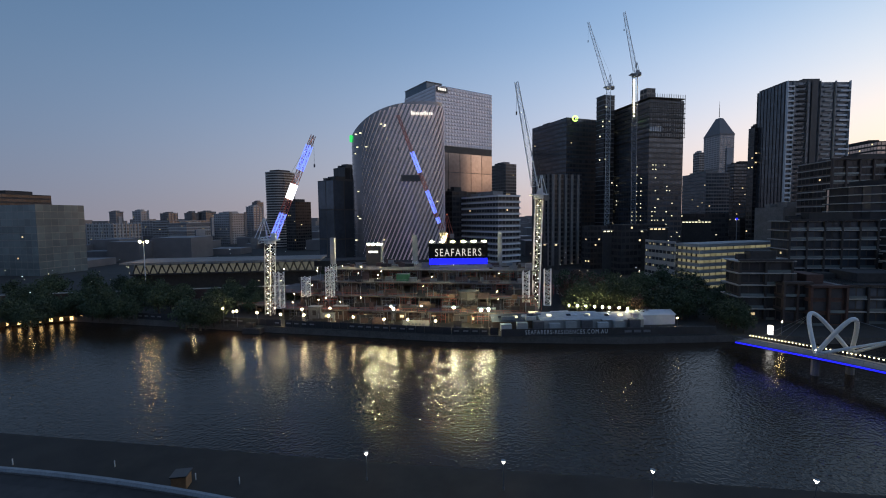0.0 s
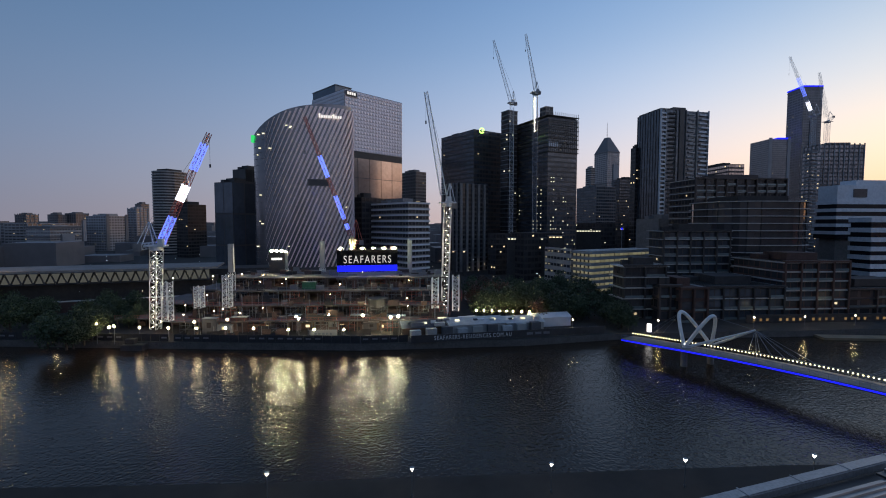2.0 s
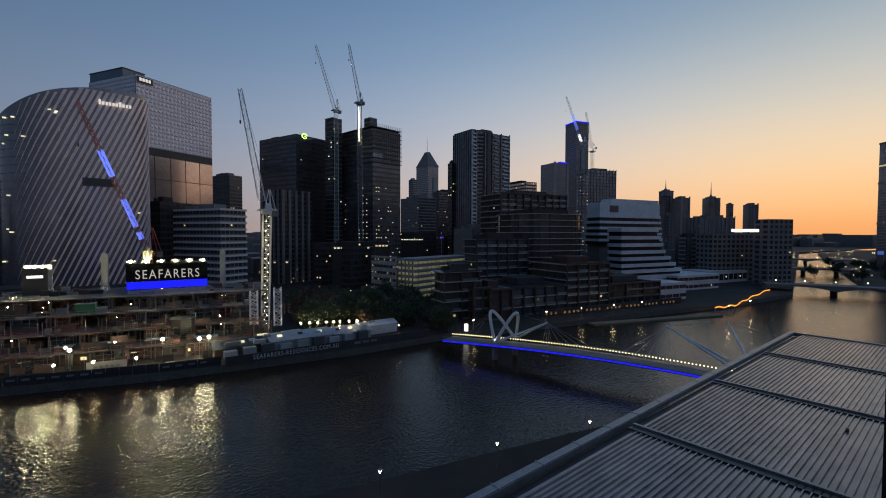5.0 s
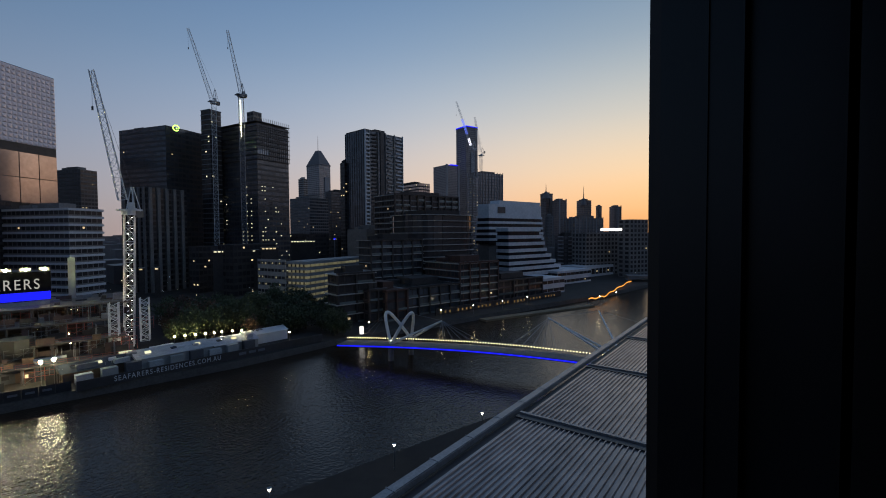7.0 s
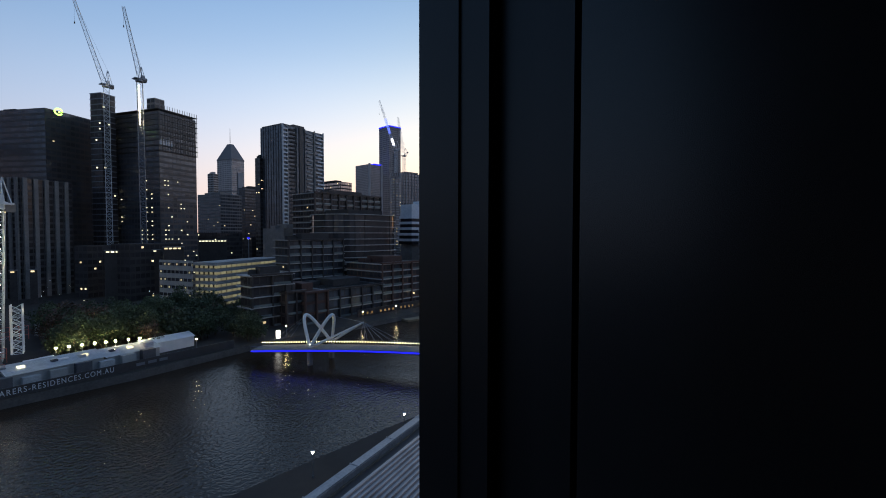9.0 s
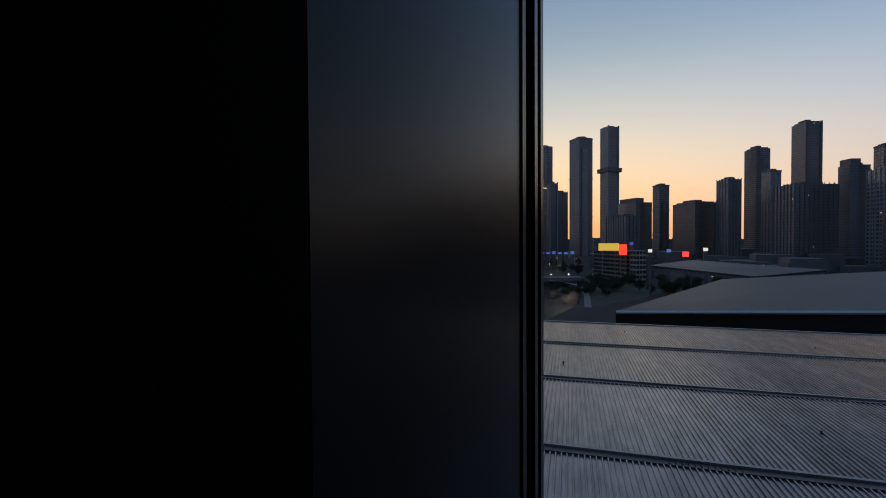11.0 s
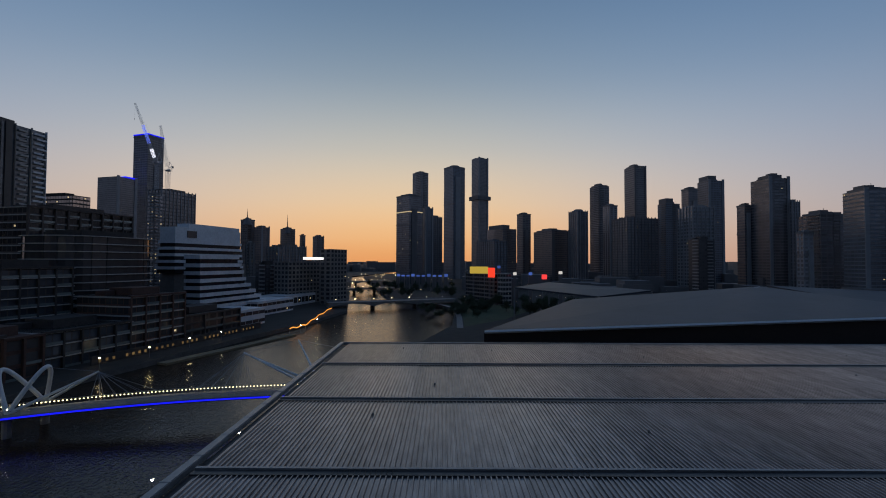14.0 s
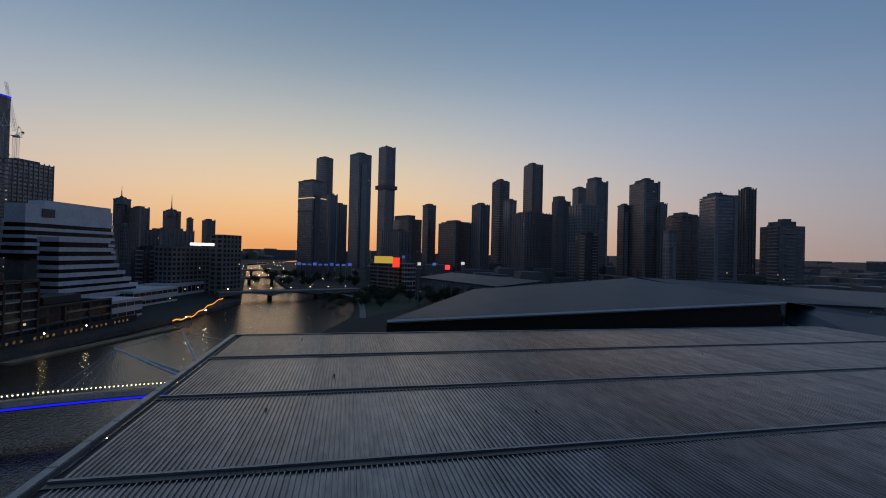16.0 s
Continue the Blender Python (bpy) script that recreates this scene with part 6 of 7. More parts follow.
crown(skyline("broad dark block", cx_, cy_, cw_, cd_, ct_, ch_, 77), cw_, cd_, ch_ - 2, 2)
skyline("dark square tower", 862.3, -44.4, 19.1, 17.6, -54.7, 131.3, 78)
cx_, cy_, cw_, cd_, ct_, ch_ = 828.7, -92.4, 40.8, 52.3, -58.3, 95.4
crown(skyline("long dark block", cx_, cy_, cw_, cd_, ct_, ch_, 79, plant=False), cw_, cd_, ch_ - 2, 1)
cx_, cy_, cw_, cd_, ct_, ch_ = 785.3, -132.1, 20.4, 23.4, -61.4, 126.4
crown(skyline("dark tower with a rounded top", cx_, cy_, cw_, cd_, ct_, ch_, 80), cw_, cd_, ch_ - 2, 3)
cx_, cy_, cw_, cd_, ct_, ch_ = 898.9, -191.3, 23, 28.3, -63.9, 187.2
crown(skyline("dark tower with a flat crown", cx_, cy_, cw_, cd_, ct_, ch_, 81), cw_, cd_, ch_ - 2, 1)
skyline("dark tower with a pale side", 811.1, -190.6, 15.8, 18.9, -65.1, 139.5, 82, wall=FAR_PALE)
cx_, cy_, cw_, cd_, ct_, ch_ = 933.6, -268, 27.3, 30.4, -67.9, 229.9
crown(skyline("very tall dark tower", cx_, cy_, cw_, cd_, ct_, ch_, 83), cw_, cd_, ch_ - 2, 1)
skyline("broad dark block with lit stair", 642.8, -184.1, 49, 32.1, -67.1, 100, 84, lit=0.012)
cx_, cy_, cw_, cd_, ct_, ch_ = 731.2, -259.3, 23.9, 19, -71.2, 130.9
crown(skyline("dark stepped tower", cx_, cy_, cw_, cd_, ct_, ch_, 85), cw_, cd_, ch_ - 2, 2)
skyline("dark tower", 849.8, -337.9, 20.1, 18.5, -73.5, 172.7, 86)
cx_, cy_, cw_, cd_, ct_, ch_ = 787.2, -345.2, 27.9, 25.3, -75.4, 174.3
crown(skyline("dark tower with a purple tinted side", cx_, cy_, cw_, cd_, ct_, ch_, 87), cw_, cd_, ch_ - 2, 2)
skyline("grey glass stepped block", 612.5, -249.9, 29.4, 29, -73.9, 110.7, 88, wall=FAR_PALE)
skyline("black glass block", 528.9, -221.9, 18.8, 17.1, -74.5, 66, 89, wall=BLACK_CLAD)
skyline("dark flank tower", 633.9, -320.2, 11.7, 14.1, -78.7, 115.7, 90)
cx_, cy_, cw_, cd_, ct_, ch_ = 613.8, -339.6, 26.3, 31.2, -80.8, 145.5
crown(skyline("broad tall dark tower", cx_, cy_, cw_, cd_, ct_, ch_, 91), cw_, cd_, ch_ - 2, 0)
skyline("dark tower with pale balconies", 600.2, -357.3, 9, 11.7, -82.7, 115.3, 92, slab=FAR_PALE)
cx_, cy_, cw_, cd_, ct_, ch_ = 555.2, -360.4, 26.3, 32.1, -84.9, 94.4
crown(skyline("long dark balcony block", cx_, cy_, cw_, cd_, ct_, ch_, 93, slab=FAR_PALE), cw_, cd_, ch_ - 2, 1)
skyline("grey glass block", 482.9, -298.5, 9.5, 9.3, -83.6, 69.9, 94, wall=FAR_PALE)
cx_, cy_, cw_, cd_, ct_, ch_ = 466.1, -343.2, 26.3, 24.2, -88, 107.6
crown(skyline("grey tower with balconies and a stepped top", cx_, cy_, cw_, cd_, ct_, ch_, 95, slab=FAR_PALE, lit=0.008), cw_, cd_, ch_ - 2, 1)
skyline("slim dark tower", 489.1, -396, 11.2, 11.9, -90.9, 121.6, 96)
cx_, cy_, cw_, cd_, ct_, ch_ = 431.3, -387.9, 25.9, 27.3, -93.7, 75.1
crown(skyline("square dark tower", cx_, cy_, cw_, cd_, ct_, ch_, 97), cw_, cd_, ch_ - 2, 0)
# north-western low skyline
for k, (x, y, w, d, turn, h) in enumerate((( -442.1, 581.1, 38.7, 44.6, 75.3, 36.4 ), ( -400.9, 649.1, 66.6, 55.5, 70.3, 39.8 ), ( -609, 807.2, 13.8, 16.1, 75, 56.1 ), ( -580.6, 830.8, 16.8, 19.8, 72.9, 58.1 ), ( -543.4, 856.9, 19, 21, 70.4, 53.7 ), ( -459.4, 788.3, 13.4, 19.8, 68.1, 53.1 ), ( -439.7, 802.3, 20.7, 20.4, 66.8, 54 ), ( -348.2, 702.5, 32, 35, 64.4, 49.9 ), ( -327.3, 743.6, 17.7, 16.9, 61.8, 61.3 ), ( -360.9, 835.6, 13.7, 14.3, 61.3, 72.3 ), ( -337, 571.9, 34.3, 32.3, 68.7, 34.7 ))):
    skyline("low city block in the distance", x, y, w, d, turn, h, 100 + k, wall=CONCRETE_PALE if k in (0, 1, 10) else FAR_PALE if k in (3, 7, 8) else FAR_DARK, lit=0.03, plant=k not in (0, 1))

# uncountable low blocks out to the horizon
rc = random.Random(9)
boxes = []
for _ in range(1500):
    a, dist = radians(rc.uniform(55, -150)), 1100 * rc.random() ** 0.6 + 420
    x, y = -math.sin(a) * dist, math.cos(a) * dist
    b = math.degrees(a)
    if -86 < b < -68 and dist < 1500:
        continue
    h = rc.uniform(6, 22) if b > 12 or b < -75 else rc.uniform(10, 36)
    boxes.append((x, y, 2.0, rc.uniform(14, 40), rc.uniform(14, 40), h))
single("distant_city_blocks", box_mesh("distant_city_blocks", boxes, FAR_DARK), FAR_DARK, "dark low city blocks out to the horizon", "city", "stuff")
rc = random.Random(19)
boxes = []
for _ in range(500):
    a, dist = radians(rc.uniform(50, -145)), rc.uniform(1500, 4200)
    boxes.append((-math.sin(a) * dist, math.cos(a) * dist, 2.0, rc.uniform(30, 120), rc.uniform(30, 120), rc.uniform(10, 45)))
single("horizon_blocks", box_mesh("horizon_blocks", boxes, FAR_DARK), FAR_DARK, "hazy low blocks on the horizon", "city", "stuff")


def scatter(name, label, mat, count, b0, b1, d0, d1, z0, z1, r, seed):
    """Small city lights, too many to count."""
    q = random.Random(seed)
    verts, faces = [], []
    for _ in range(count):
        a, dist = radians(q.uniform(b0, b1)), q.uniform(d0, d1)
        x, y, z = -math.sin(a) * dist, math.cos(a) * dist, q.uniform(z0, z1)
        s = r * dist / 300 * q.uniform(0.6, 1.2)
        k = len(verts)
        verts += [(x + s, y, z), (x - s, y, z), (x, y + s, z), (x, y - s, z), (x, y, z + s), (x, y, z - s)]
        faces += [tuple(k + i for i in f) for f in ((0, 2, 4), (2, 1, 4), (1, 3, 4), (3, 0, 4), (2, 0, 5), (1, 2, 5), (3, 1, 5), (0, 3, 5))]
    return single(name, mesh(name, verts, faces, mat), mat, label, "city lights", "stuff")


LIT_STREET = glowing("street_glow", (1.0, 0.75, 0.4), 9.0, 0.9)
LIT_STREET_COOL = glowing("cool_street_glow", (0.85, 0.92, 1.0), 7.0, 0.9)
scatter("street_lights", "scattered warm street lights", LIT_STREET, 110, 46, -32, 240, 420, 4, 9, 0.15, 3)
scatter("street_lights", "scattered white street lights", LIT_STREET_COOL, 80, 46, -32, 240, 520, 4, 12, 0.14, 4)
scatter("street_lights", "warm street lights beyond the bridges", LIT_STREET, 120, -70, -84, 450, 1200, 4, 10, 0.10, 5)
scatter("street_lights", "white street lights along the south bank", LIT_STREET_COOL, 70, -84, -140, 330, 600, 5, 16, 0.10, 6)
scatter("street_lights", "warm street lights along the south bank", LIT_STREET, 60, -84, -140, 330, 700, 5, 14, 0.10, 7)
LIT_CYAN = glowing("blue_shop_light", (0.12, 0.25, 0.9), 0.32, 0.6)

# lit signs and shop fronts on the south bank
for (x, y, z), w, h, mat, lab in ((( 420.1, 19.3, 29.3 ), 17, 6.5, glowing("yellow_sign_light", (1.0, 0.72, 0.12), 0.5), "yellow glowing billboard above the south bank"), (( 418.5, 7.6, 25.8 ), 6.5, 9, glowing("red_sign_light", (1.0, 0.06, 0.03), 1.2), "red glowing sign beside the yellow billboard"), (( 398.8, -38.7, 25.3 ), 4.5, 4, glowing("red_lamp_light", (1.0, 0.05, 0.05), 1.5), "small red glowing sign on the south bank")):
    s = thing("lit_billboard", lab, "billboard", x, y, z, -85)
    bm = bmesh.new()
    box(bm, 0, 0, 0, w, 0.5, h)
    part("panel", bm, mat, s)
    bm = bmesh.new()
    for k in (-1, 1):
        beam(bm, (k * w * 0.3, 0.4, 2.2 - z), (k * w * 0.3, 0.4, h), 0.2, 4)
    part("post", bm, STEEL_GREY, s)
shops = thing("shop_row", "row of blue lit shop fronts on the south bank", "shops", 0, 0, 0)
for k in range(10):
    p = Vector((624.0, 143.7, 17.7)).lerp(Vector((556.4, 67.0, 19.9)), k / 9)
    bm = bmesh.new()
    box(bm, p.x, p.y, p.z + 1.5, 4, 4, 2.2 if k % 3 else 3.6)
    part("shop_front", bm, LIT_CYAN, shops)
    bm = bmesh.new()
    box(bm, p.x, p.y, 2.2, 4.5, 4.5, p.z - 0.7)
    part("base", bm, FAR_DARK, shops)
shops = thing("shop_row", "pale lit shop signs along the south bank", "shops", 0, 0, 0)
for k, (x, y, z) in enumerate((( 420.4, -14.0, 28.0 ), ( 419.7, -28.1, 28.1 ), ( 417.2, -54.8, 29.4 ), ( 430.6, 0.8, 34.1 ))):
    bm = bmesh.new()
    box(bm, x, y, z, 3.0, 3.0, 2.6)
    part("sign_light", bm, LIT_CYAN if k % 2 else LIT_SIGN_SOFT, shops)
    bm = bmesh.new()
    box(bm, x, y, 2.2, 3, 3, z - 2.2)
    part("base", bm, FAR_DARK, shops)
t = tower("south_hall", "low dark hall behind the wing roofs", 455.9, 11.9, 21.2, 48.1, -51.2, 28.6, wall=CONCRETE, far=True, lit=0.0, plant=False, category="hall", seed=120)
t = tower("south_hall", "pale concrete block beside the billboard", 406.5, -4.4, 9.7, 7.5, -52.2, 30, wall=CONCRETE_PALE, far=True, lit=0.0, plant=False, category="hall", seed=121)

# road bridges over the river
def road_bridge(label, a, b, z, width, piers, arch):
    t = thing("road_bridge", label, "bridge", 0, 0, 0)
    a, b = Vector((*a, z)), Vector((*b, z))
    side = Vector((-(b - a).y, (b - a).x, 0)).normalized() * width / 2
    n = 24
    verts, faces = [], []
    for i in range(n + 1):
        p = a.lerp(b, i / n)
        ph = (i / n * piers) % 1.0
        under = z - 1.2 - arch * (2 * ph - 1) ** 2
        verts += [tuple(p + side), tuple(p - side), (p.x - side.x, p.y - side.y, under), (p.x + side.x, p.y + side.y, under)]
    for i in range(n):
        faces += [(4 * i + k, 4 * i + (k + 1) % 4, 4 * i + 4 + (k + 1) % 4, 4 * i + 4 + k) for k in range(4)]
    part("span", mesh("span", verts, faces, CONCRETE), CONCRETE, t)
    for s in (-1, 1):
        bm = bmesh.new()
        for i in range(n):
            beam(bm, a.lerp(b, i / n) + side * s + Vector((0, 0, 1.1)), a.lerp(b, (i + 1) / n) + side * s + Vector((0, 0, 1.1)), 0.12)
            beam(bm, a.lerp(b, i / n) + side * s, a.lerp(b, i / n) + side * s + Vector((0, 0, 1.1)), 0.08)
        part("parapet", bm, STEEL_GREY, t)
    for k in range(1, piers):
        p = a.lerp(b, k / piers)
        bm = bmesh.new()
        box(bm, p.x, p.y, -1, 3, 3, z)
        part("pier", bm, CONCRETE_DARK, t)
    bm = bmesh.new()
    ball(bm, 0, 0, 0, 0.3)
    m = bm_mesh("bridge_lamp", bm, LIT_STREET)
    for k in range(7):
        part("bridge_lamp", m, LIT_STREET, t, at=tuple(a.lerp(b, (k + 0.5) / 7) + side + Vector((0, 0, 1.6))))
    return t


road_bridge("low arched road bridge over the river", (352, 140), (410, 42), 6.5, 14, 3, 2.6)
road_bridge("second road bridge further upstream", (520, 200), (560, 135), 7.0, 14, 3, 2.2)
road_bridge("third road bridge far upstream", (690, 258), (735, 185), 8.0, 16, 3, 2.0)

# amber light band along the northern riverside walk
bm = bmesh.new()
ends = [Vector((232.7, 113.2, 3.2)), Vector((248.6, 111.5, 3.2)), Vector((290.7, 121.5, 3.2)), Vector((343.1, 132.7, 3.2))]
for k in range(30):
    u0, u1 = k / 30 * 3, (k + 1) / 30 * 3
    p = ends[min(2, int(u0))].lerp(ends[min(2, int(u0)) + 1], u0 - min(2, int(u0)))
    q = ends[min(2, int(u1 - 1e-6))].lerp(ends[min(2, int(u1 - 1e-6)) + 1], u1 - min(2, int(u1 - 1e-6)))
    beam(bm, p + Vector((0, 0, 0.4 * math.sin(k))), q + Vector((0, 0, 0.4 * math.sin(k + 1))), 0.35)
awning = thing("lit_awning", "amber glowing awning edge along the riverside walk", "awning", 0, 0, 0)
part("light_band", bm, glowing("amber_band", (1.0, 0.42, 0.08), 1.1), awning)
bm = bmesh.new()
for p in ends:
    beam(bm, (p.x, p.y, 0), (p.x, p.y, p.z), 0.15, 6)
part("post", bm, STEEL_GREY, awning)
bm = bmesh.new()
ball(bm, 0, 0, 0, 0.27)
riverside_head = bm_mesh("lamp_head", bm, glowing("riverside_lamp_light", (1.0, 0.82, 0.45), 48.0))


bm = bmesh.new()
ball(bm, 0, 0, 0, 0.34)
park_head = bm_mesh("lamp_head", bm, glowing("park_lamp_light", (1.0, 0.86, 0.50), 95.0))


def path_lamp(x, y, z=6.2, base=2.2, label="lit lamp post on the northern riverside walk", head=None):
    t = thing("street_lamp", label, "street lamp", x, y, base, group="lamps on the north bank")
    b = bmesh.new()
    beam(b, (0, 0, 0), (0, 0, z - base), 0.08, 6, 0.05)
    part("post", b, STEEL_GREY, t)
    part("lamp_head", head or riverside_head, None, t, at=(0, 0, z - base))


for x, y in (( 92.6, 157.2 ), ( 96.6, 154.7 ), ( 102.1, 138.7 ), ( 140.1, 137.2 ), ( 160.0, 135.2 ), ( 180.7, 133.6 ), ( 200.2, 131.8 ), ( 226.0, 103.8 ), ( 250.6, 105.2 ), ( 73.1, 145.4 ), ( 91.2, 148.6 )):
    path_lamp(x, y)
for bearing in (-14.6, -15.6, -16.6, -17.6, -18.5, -19.3, -20.4, -21.4):
    a = radians(bearing)
    path_lamp(-math.sin(a) * 167, math.cos(a) * 167, 7.4, head=park_head, label="bright lamp along the park edge behind the sheds")
sx0, sy0, sz0 = 98.2, 138.1, 3.0
s = thing("light_column", "white glowing square column at the bridge head", "light column", sx0, sy0, 2.2)
bm = bmesh.new()
box(bm, 0, 0, 0.3, 1.1, 1.1, 2.8)
part("light_box", bm, LIT_SIGN, s)
bm = bmesh.new()
box(bm, 0, 0, 0, 1.4, 1.4, 0.3)
part("base", bm, STEEL_GREY, s)
# lit shop fronts under the riverside apartments
arcade = thing("lit_arcade", "row of small amber lit shop fronts along the riverside walk", "arcade", 0, 0, 2.2)
part("back_wall", box_mesh("back_wall", [(0, 0, 0, 96, 0.5, 3.2)], CONCRETE_DARK), CONCRETE_DARK, arcade).matrix_basis = pose(192, 139.6, 0, 0, 0, -6.2)
LIT_SHOP = glowing("dim_shop_light", (1.0, 0.66, 0.30), 0.12, 0.8)
shop_mesh = box_mesh("lit_window", [(0, 0, 0, 0.9, 0.12, 1.0)], LIT_SHOP)
for k in range(34):
    if k % 5 == 3:
        continue
    window = part("lit_window", shop_mesh, None, arcade)
    window.matrix_basis = pose(192, 139.6, 0, 0, 0, -6.2) @ pose(-45 + 2.7 * k, -0.34, 0.8)
# dark lawn and curved path on the southern bank
lawn = [(262, 20), (300, 24), (336, 29), (368, 36), (394, 50), (400, 20), (392, -10), (352, -22), (300, -4)]
single("lawn", mesh("lawn", [(x, y, 2.24) for x, y in lawn], [tuple(range(len(lawn)))], GRASS), GRASS, "dark lawn on the southern river bank", "lawn", "structure")
path_pts = [Vector((256, 22, 2.3)), Vector((300, 26.5, 2.3)), Vector((336, 31.2, 2.3)), Vector((370, 38.4, 2.3)), Vector((396, 53, 2.3)), Vector((412, 76, 2.3))]
verts, faces = [], []
for i, p in enumerate(path_pts):
    way = (path_pts[min(i + 1, 5)] - path_pts[max(i - 1, 0)]).normalized()
    n = Vector((-way.y, way.x, 0)) * 1.9
    verts += [tuple(p + n), tuple(p - n)]
    if i:
        faces.append((2 * i - 2, 2 * i - 1, 2 * i + 1, 2 * i))
single("pavement", mesh("pavement", verts, faces, CONCRETE), CONCRETE, "pale curved path along the southern bank", "path", "structure")

# floating pontoon under the apartments
bm = bmesh.new()
box(bm, 0, 0, -0.3, 74, 5, 1.1, bevel=0.1)
ob = single("pontoon", bm, material("tan_timber_deck", (0.24, 0.17, 0.10), 0.8, vary=0.3, scale=0.4), "long tan pontoon moored along the bank", "pontoon")
ob.matrix_basis = pose(193.8, 119.2, 0, 0, 0, -14)

# ---- western bank ----
jetty = thing("lit_jetty", "curved jetty with a row of amber lit niches", "jetty", 0, 0, 0)
J0, J1 = Vector((-140, 183, 2.6)), Vector((-222, 141, 2.6))
bm = bmesh.new()
beam(bm, J0, J1, 2.6)
part("deck", bm, CONCRETE_DARK, jetty)
LIT_NICHE = glowing("amber_niche_light", (1.0, 0.66, 0.28), 1.5, 0.3)
out = Vector((0.45, -0.89, 0))
for k in range(26):
    p = J0.lerp(J1, 0.1 + 0.9 * k / 26) + out * 2.7
    bm = bmesh.new()
    box(bm, p.x, p.y, 0.9, 0.95, 0.5, 1.3, 27)
    part("lit_niche", bm, LIT_NICHE, jetty)
for k in range(7):
    p = J0.lerp(J1, 0.05 + 0.14 * k) - out * 4
    path_lamp(p.x, p.y, 6.0, 2.2, "lit lamp post on the western quay")
wall_w = thing("quay_wall", "long low rust-coloured wall behind the western quay", "wall", -150, 208, 2.2, 10)
bm = bmesh.new()
box(bm, 0, 0, 0, 150, 1.2, 4.5)
part("wall", bm, BRICK_RED, wall_w)
bm = bmesh.new()
box(bm, 0, 0, 4.5, 150, 1.6, 0.4)
part("coping", bm, CONCRETE_PALE, wall_w)
# long hall with a lit truss
hx, hy, hz = -117.6, 234.6, 15.8
lh = thing("market_hall", "long low hall with a lit truss under its roof", "hall", hx, hy, 2.2, 8)
bm = bmesh.new()
box(bm, 0, 0, hz + 0.5, 96, 26, 0.9)
part("roof", bm, CONCRETE, lh)
bm = bmesh.new()
box(bm, 0, 4, 0, 90, 18, hz - 5)
part("body", bm, CONCRETE_DARK, lh)
bm = bmesh.new()
for i in range(22):
    x0 = -44 + 4 * i
    beam(bm, (x0, -10, hz - 5), (x0 + 2, -10, hz), 0.35)
    beam(bm, (x0 + 2, -10, hz), (x0 + 4, -10, hz - 5), 0.35)
beam(bm, (-45, -10, hz - 5), (45, -10, hz - 5), 0.4)
part("truss", bm, BLACK_CLAD, lh)
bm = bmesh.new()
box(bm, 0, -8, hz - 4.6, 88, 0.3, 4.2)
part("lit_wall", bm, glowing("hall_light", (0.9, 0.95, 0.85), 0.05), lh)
bm = bmesh.new()
box(bm, 10, 30, 0, 120, 20, 13)
part("rear_roof", bm, CONCRETE_DARK, lh)
mx, my, mz = -150.7, 215.0, 29.9
ml = thing("light_mast", "tall mast with an amber lamp", "street lamp", mx, my, 2.2)
bm = bmesh.new()
beam(bm, (0, 0, 0), (0, 0, mz - 2.2), 0.3, 8, 0.15)
part("mast", bm, STEEL_WHITE, ml)
for k in (-1, 1):
    bm = bmesh.new()
    ball(bm, 1.8 * k, 0, mz - 2.2, 0.75)
    part("lamp_head", bm, LIT_SODIUM, ml)

# signs and lit floors on the dark towers
ox, oy, oz = 98.2, 358.3, 116.3
rs = thing("round_sign", "green glowing round sign on the dark tower", "sign", ox, oy, oz - 3)
bm = bmesh.new()
for k in range(20):
    a, b = 2 * math.pi * k / 22, 2 * math.pi * (k + 1) / 22
    beam(bm, (1.9 * math.cos(a), 0, 3 + 1.9 * math.sin(a)), (1.9 * math.cos(b), 0, 3 + 1.9 * math.sin(b)), 0.45, 6)
ball(bm, 0.4, 0, 2.8, 0.6)
part("ring", bm, glowing("green_ring_light", (0.45, 1.0, 0.15), 2.2), rs)
bm = bmesh.new()
beam(bm, (0, 0.6, 1), (0, 22, 1), 0.3)
part("bracket", bm, STEEL_GREY, rs)
cx0, cy0, cw0, cd0, ct0, ch0 = 146, 351.7, 28.4, 57.6, 14.3, 120.7
lf = thing("lit_floors", "rows of work lights on unfinished floors", "work lights", cx0, cy0, 2.0, ct0)
rl_ = random.Random(3)
for f in range(30):
    z = 10 + f * 3.0
    for k in range(12):
        for face in (0, 1):
            chance = 0.75 if k in ((1, 2, 6) if face else (1, 2, 3)) else 0.12
            if z < 75 and rl_.random() < chance * (0.9 if z < 40 else 0.55):
                bm = bmesh.new()
                if face:
                    box(bm, -cw0 / 2 + (k + 0.5) * cw0 / 12, -cd0 / 2 - 0.25, z, 0.7, 0.3, 0.55)
                else:
                    box(bm, -cw0 / 2 - 0.25, -cd0 / 2 + (k + 0.5) * cd0 / 12, z, 0.3, 0.7, 0.55)
                part("work_light", bm, LIT_PALE, lf)
bm = bmesh.new()
box(bm, -cw0 / 2 + 5, -cd0 / 2 - 0.4, ch0 - 24, 10, 0.4, 3.6)
part("white_panel", bm, WHITE_CLAD, lf)
bm = bmesh.new()
for f in range(9):
    z = ch0 - 28 + f * 3.4
    box(bm, 0, 0, z, cw0 + 1.6, cd0 + 1.6, 0.35)
for k in range(16):
    box(bm, -cw0 / 2 + k * cw0 / 15, -cd0 / 2 - 0.9, ch0 - 28, 0.25, 0.25, 30)
part("scaffold", bm, BLACK_CLAD, lf)
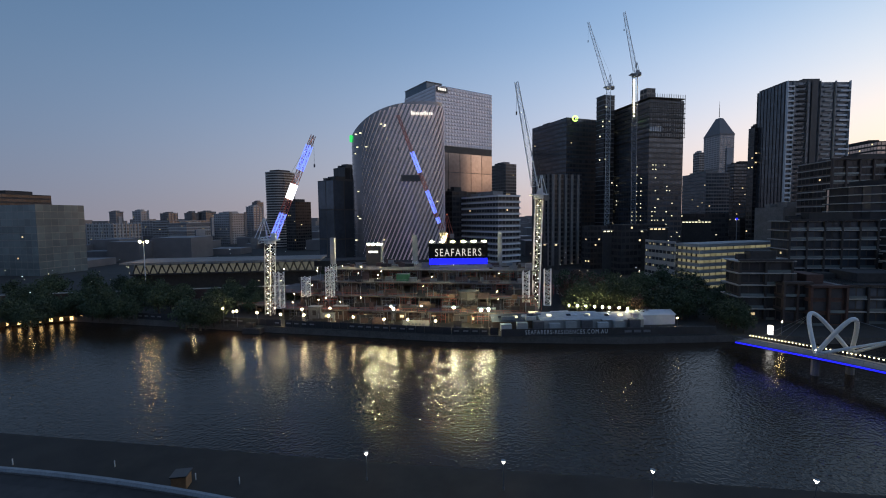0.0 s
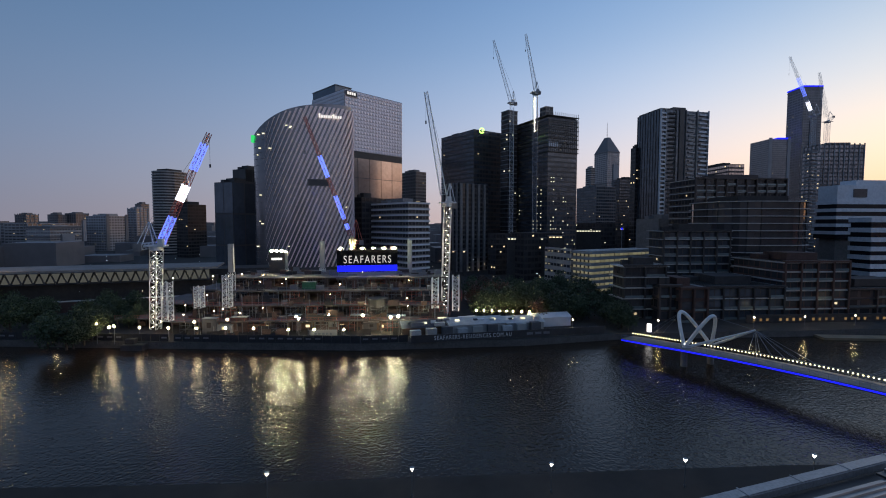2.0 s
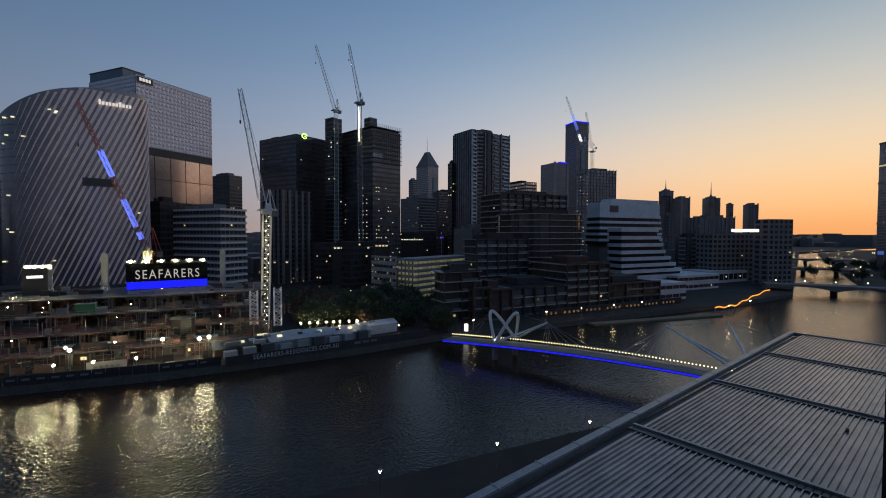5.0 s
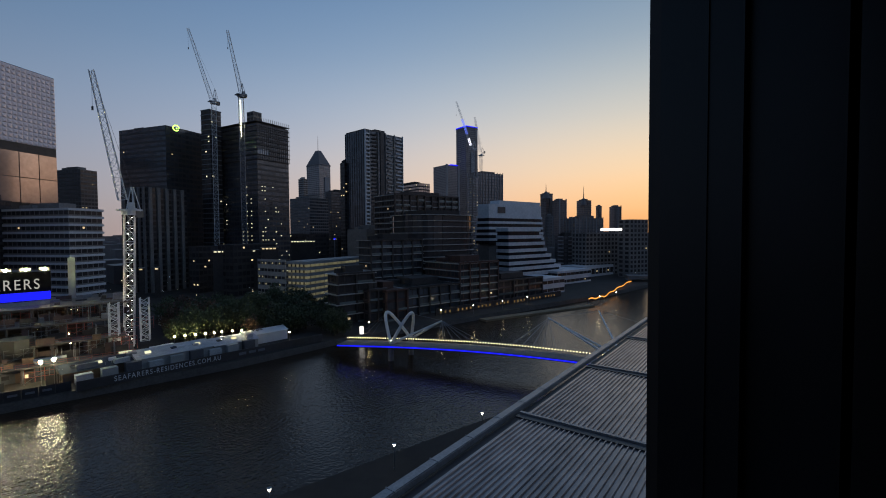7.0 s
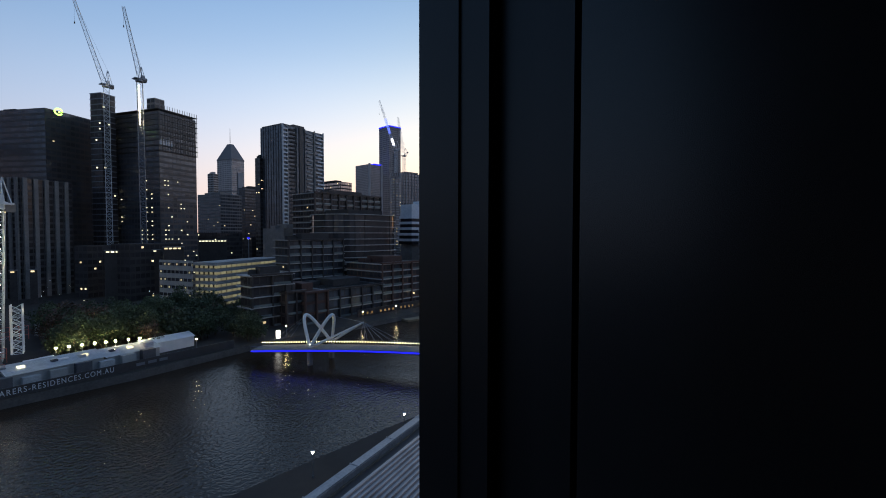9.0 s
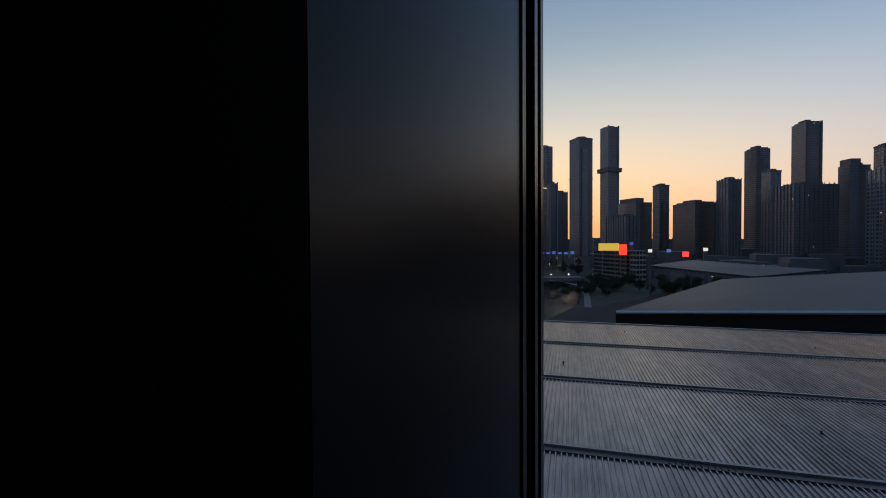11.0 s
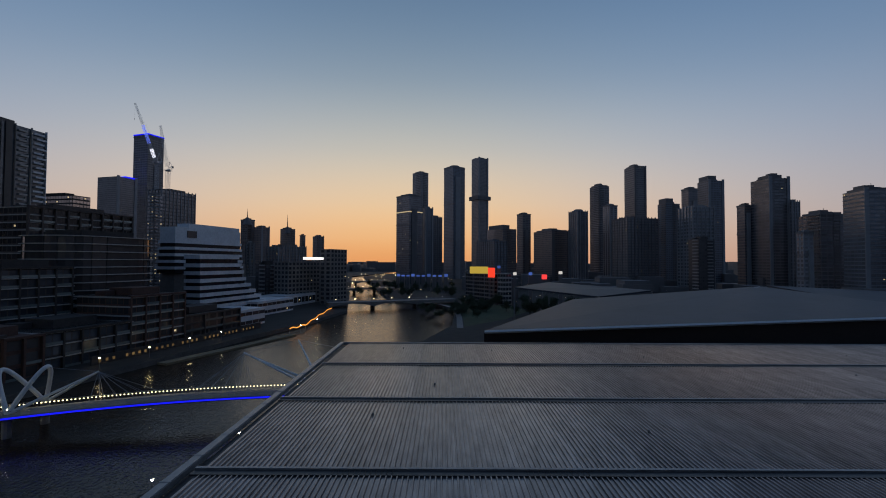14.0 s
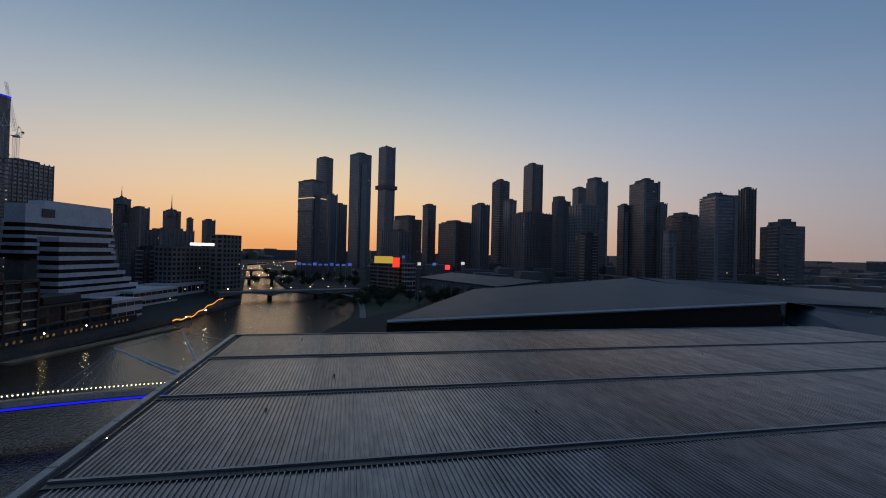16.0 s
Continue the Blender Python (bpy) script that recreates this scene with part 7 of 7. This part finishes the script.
# lower podium with pale upright fins in front of the dark tower
fx, fy, fw, fd, ft, fh = 84.2, 358.1, 30, 22.9, 25.3, 71.9
pod = tower("podium_block", "dark block with tall pale upright fins", fx, fy, fw, fd, ft, fh, wall=BLACK_CLAD, lit=0.01, seed=130, plant=False)
for k in range(5):
    bm = bmesh.new()
    box(bm, -fw / 2 + (k + 0.3) * fw / 5, -fd / 2 - 0.5, 0, fw * 0.075, 1.0, fh - 2)
    part("fin", bm, CONCRETE, pod)
    bm = bmesh.new()
    box(bm, -fw / 2 - 0.5, -fd / 2 + (k + 0.5) * fd / 5, 0, 1.0, fd * 0.075, fh - 2)
    part("fin", bm, CONCRETE, pod)
# lit low buildings at the foot of the towers
for k, (x, y, w, d, turn, h) in enumerate((( 119.8, 291.6, 33.5, 13.9, 17.1, 34.2 ), ( 213.6, 380.8, 25.5, 24.1, 8.9, 40.8 ), ( 104.2, 322.3, 18, 9.4, 20.6, 32.9 ), ( 250.3, 385.7, 17.6, 13.3, 5.3, 37.2 ))):
    tower("lit_low_building", "low dark building with many lit windows", x, y, w, d, turn, h, wall=CONCRETE_DARK, lit=0.07, lamp=LIT_PALE if k % 2 else LIT_WARM, far=True, seed=140 + k, category="office building", plant=False)
house = thing("old_house", "small pale gabled house among trees", "house", 56.7, 213.9, 2.2, 10)
bm = bmesh.new()
box(bm, 0, 0, 0, 11, 8, 6)
part("wall", bm, CONCRETE_PALE, house)
verts = [(-6, -4.5, 6), (6, -4.5, 6), (6, 0, 9.5), (-6, 0, 9.5), (-6, 4.5, 6), (6, 4.5, 6)]
part("roof", mesh("roof", verts, [(0, 1, 2, 3), (3, 2, 5, 4), (0, 3, 4), (1, 5, 2)], BRICK_RED), BRICK_RED, house)
for k in range(3):
    bm = bmesh.new()
    box(bm, -3.5 + 3.5 * k, -4.05, 2.5, 1.2, 0.1, 1.8)
    part("window", bm, GLASS_DARK, house)

# strips of light at the feet of the towers
for (x, y, z), w, turn, mat in ((( 111.0, 288.8, 30.4 ), 26, -15, LIT_PALE), (( 74.1, 316.0, 20.4 ), 3, -12, LIT_WARM), (( 66.5, 317.7, 20.4 ), 3, -12, LIT_WARM), (( 125.7, 293.6, 33.7 ), 16, -18, LIT_PALE), (( 124.9, 272.0, 32.1 ), 10, -18, LIT_WARM), (( 190.6, 350.8, 34.7 ), 20, -22, LIT_PALE)):
    s = thing("lit_arcade", "lit glazed ground floor below the towers", "arcade", x, y, 2.2, turn)
    bm = bmesh.new()
    box(bm, 0, 0, 0, w, 4, z - 2.2)
    part("wall", bm, CONCRETE_DARK, s)
    for i in range(max(1, int(w / 2.2))):
        bm = bmesh.new()
        box(bm, -w / 2 + 1.1 + i * 2.2, -2.05, z - 3.2, 1.5, 0.2, 0.8)
        part("window", bm, mat, s)
    bm = bmesh.new()
    box(bm, 0, -0.3, z - 2.2, w + 0.6, 5, 0.4)
    part("roof", bm, CONCRETE, s)
bx0, by0, bz0 = 175.8, 278.3, 36.9
s = thing("blue_sign", "small blue glowing sign on a roof", "sign", bx0, by0, bz0)
bm = bmesh.new()
ball(bm, 0, 0, 0, 0.8)
part("lamp", bm, LIT_BLUE, s)
bm = bmesh.new()
beam(bm, (0, 0, 2.2 - bz0), (0, 0, 0), 0.25, 6)
part("pole", bm, STEEL_GREY, s)
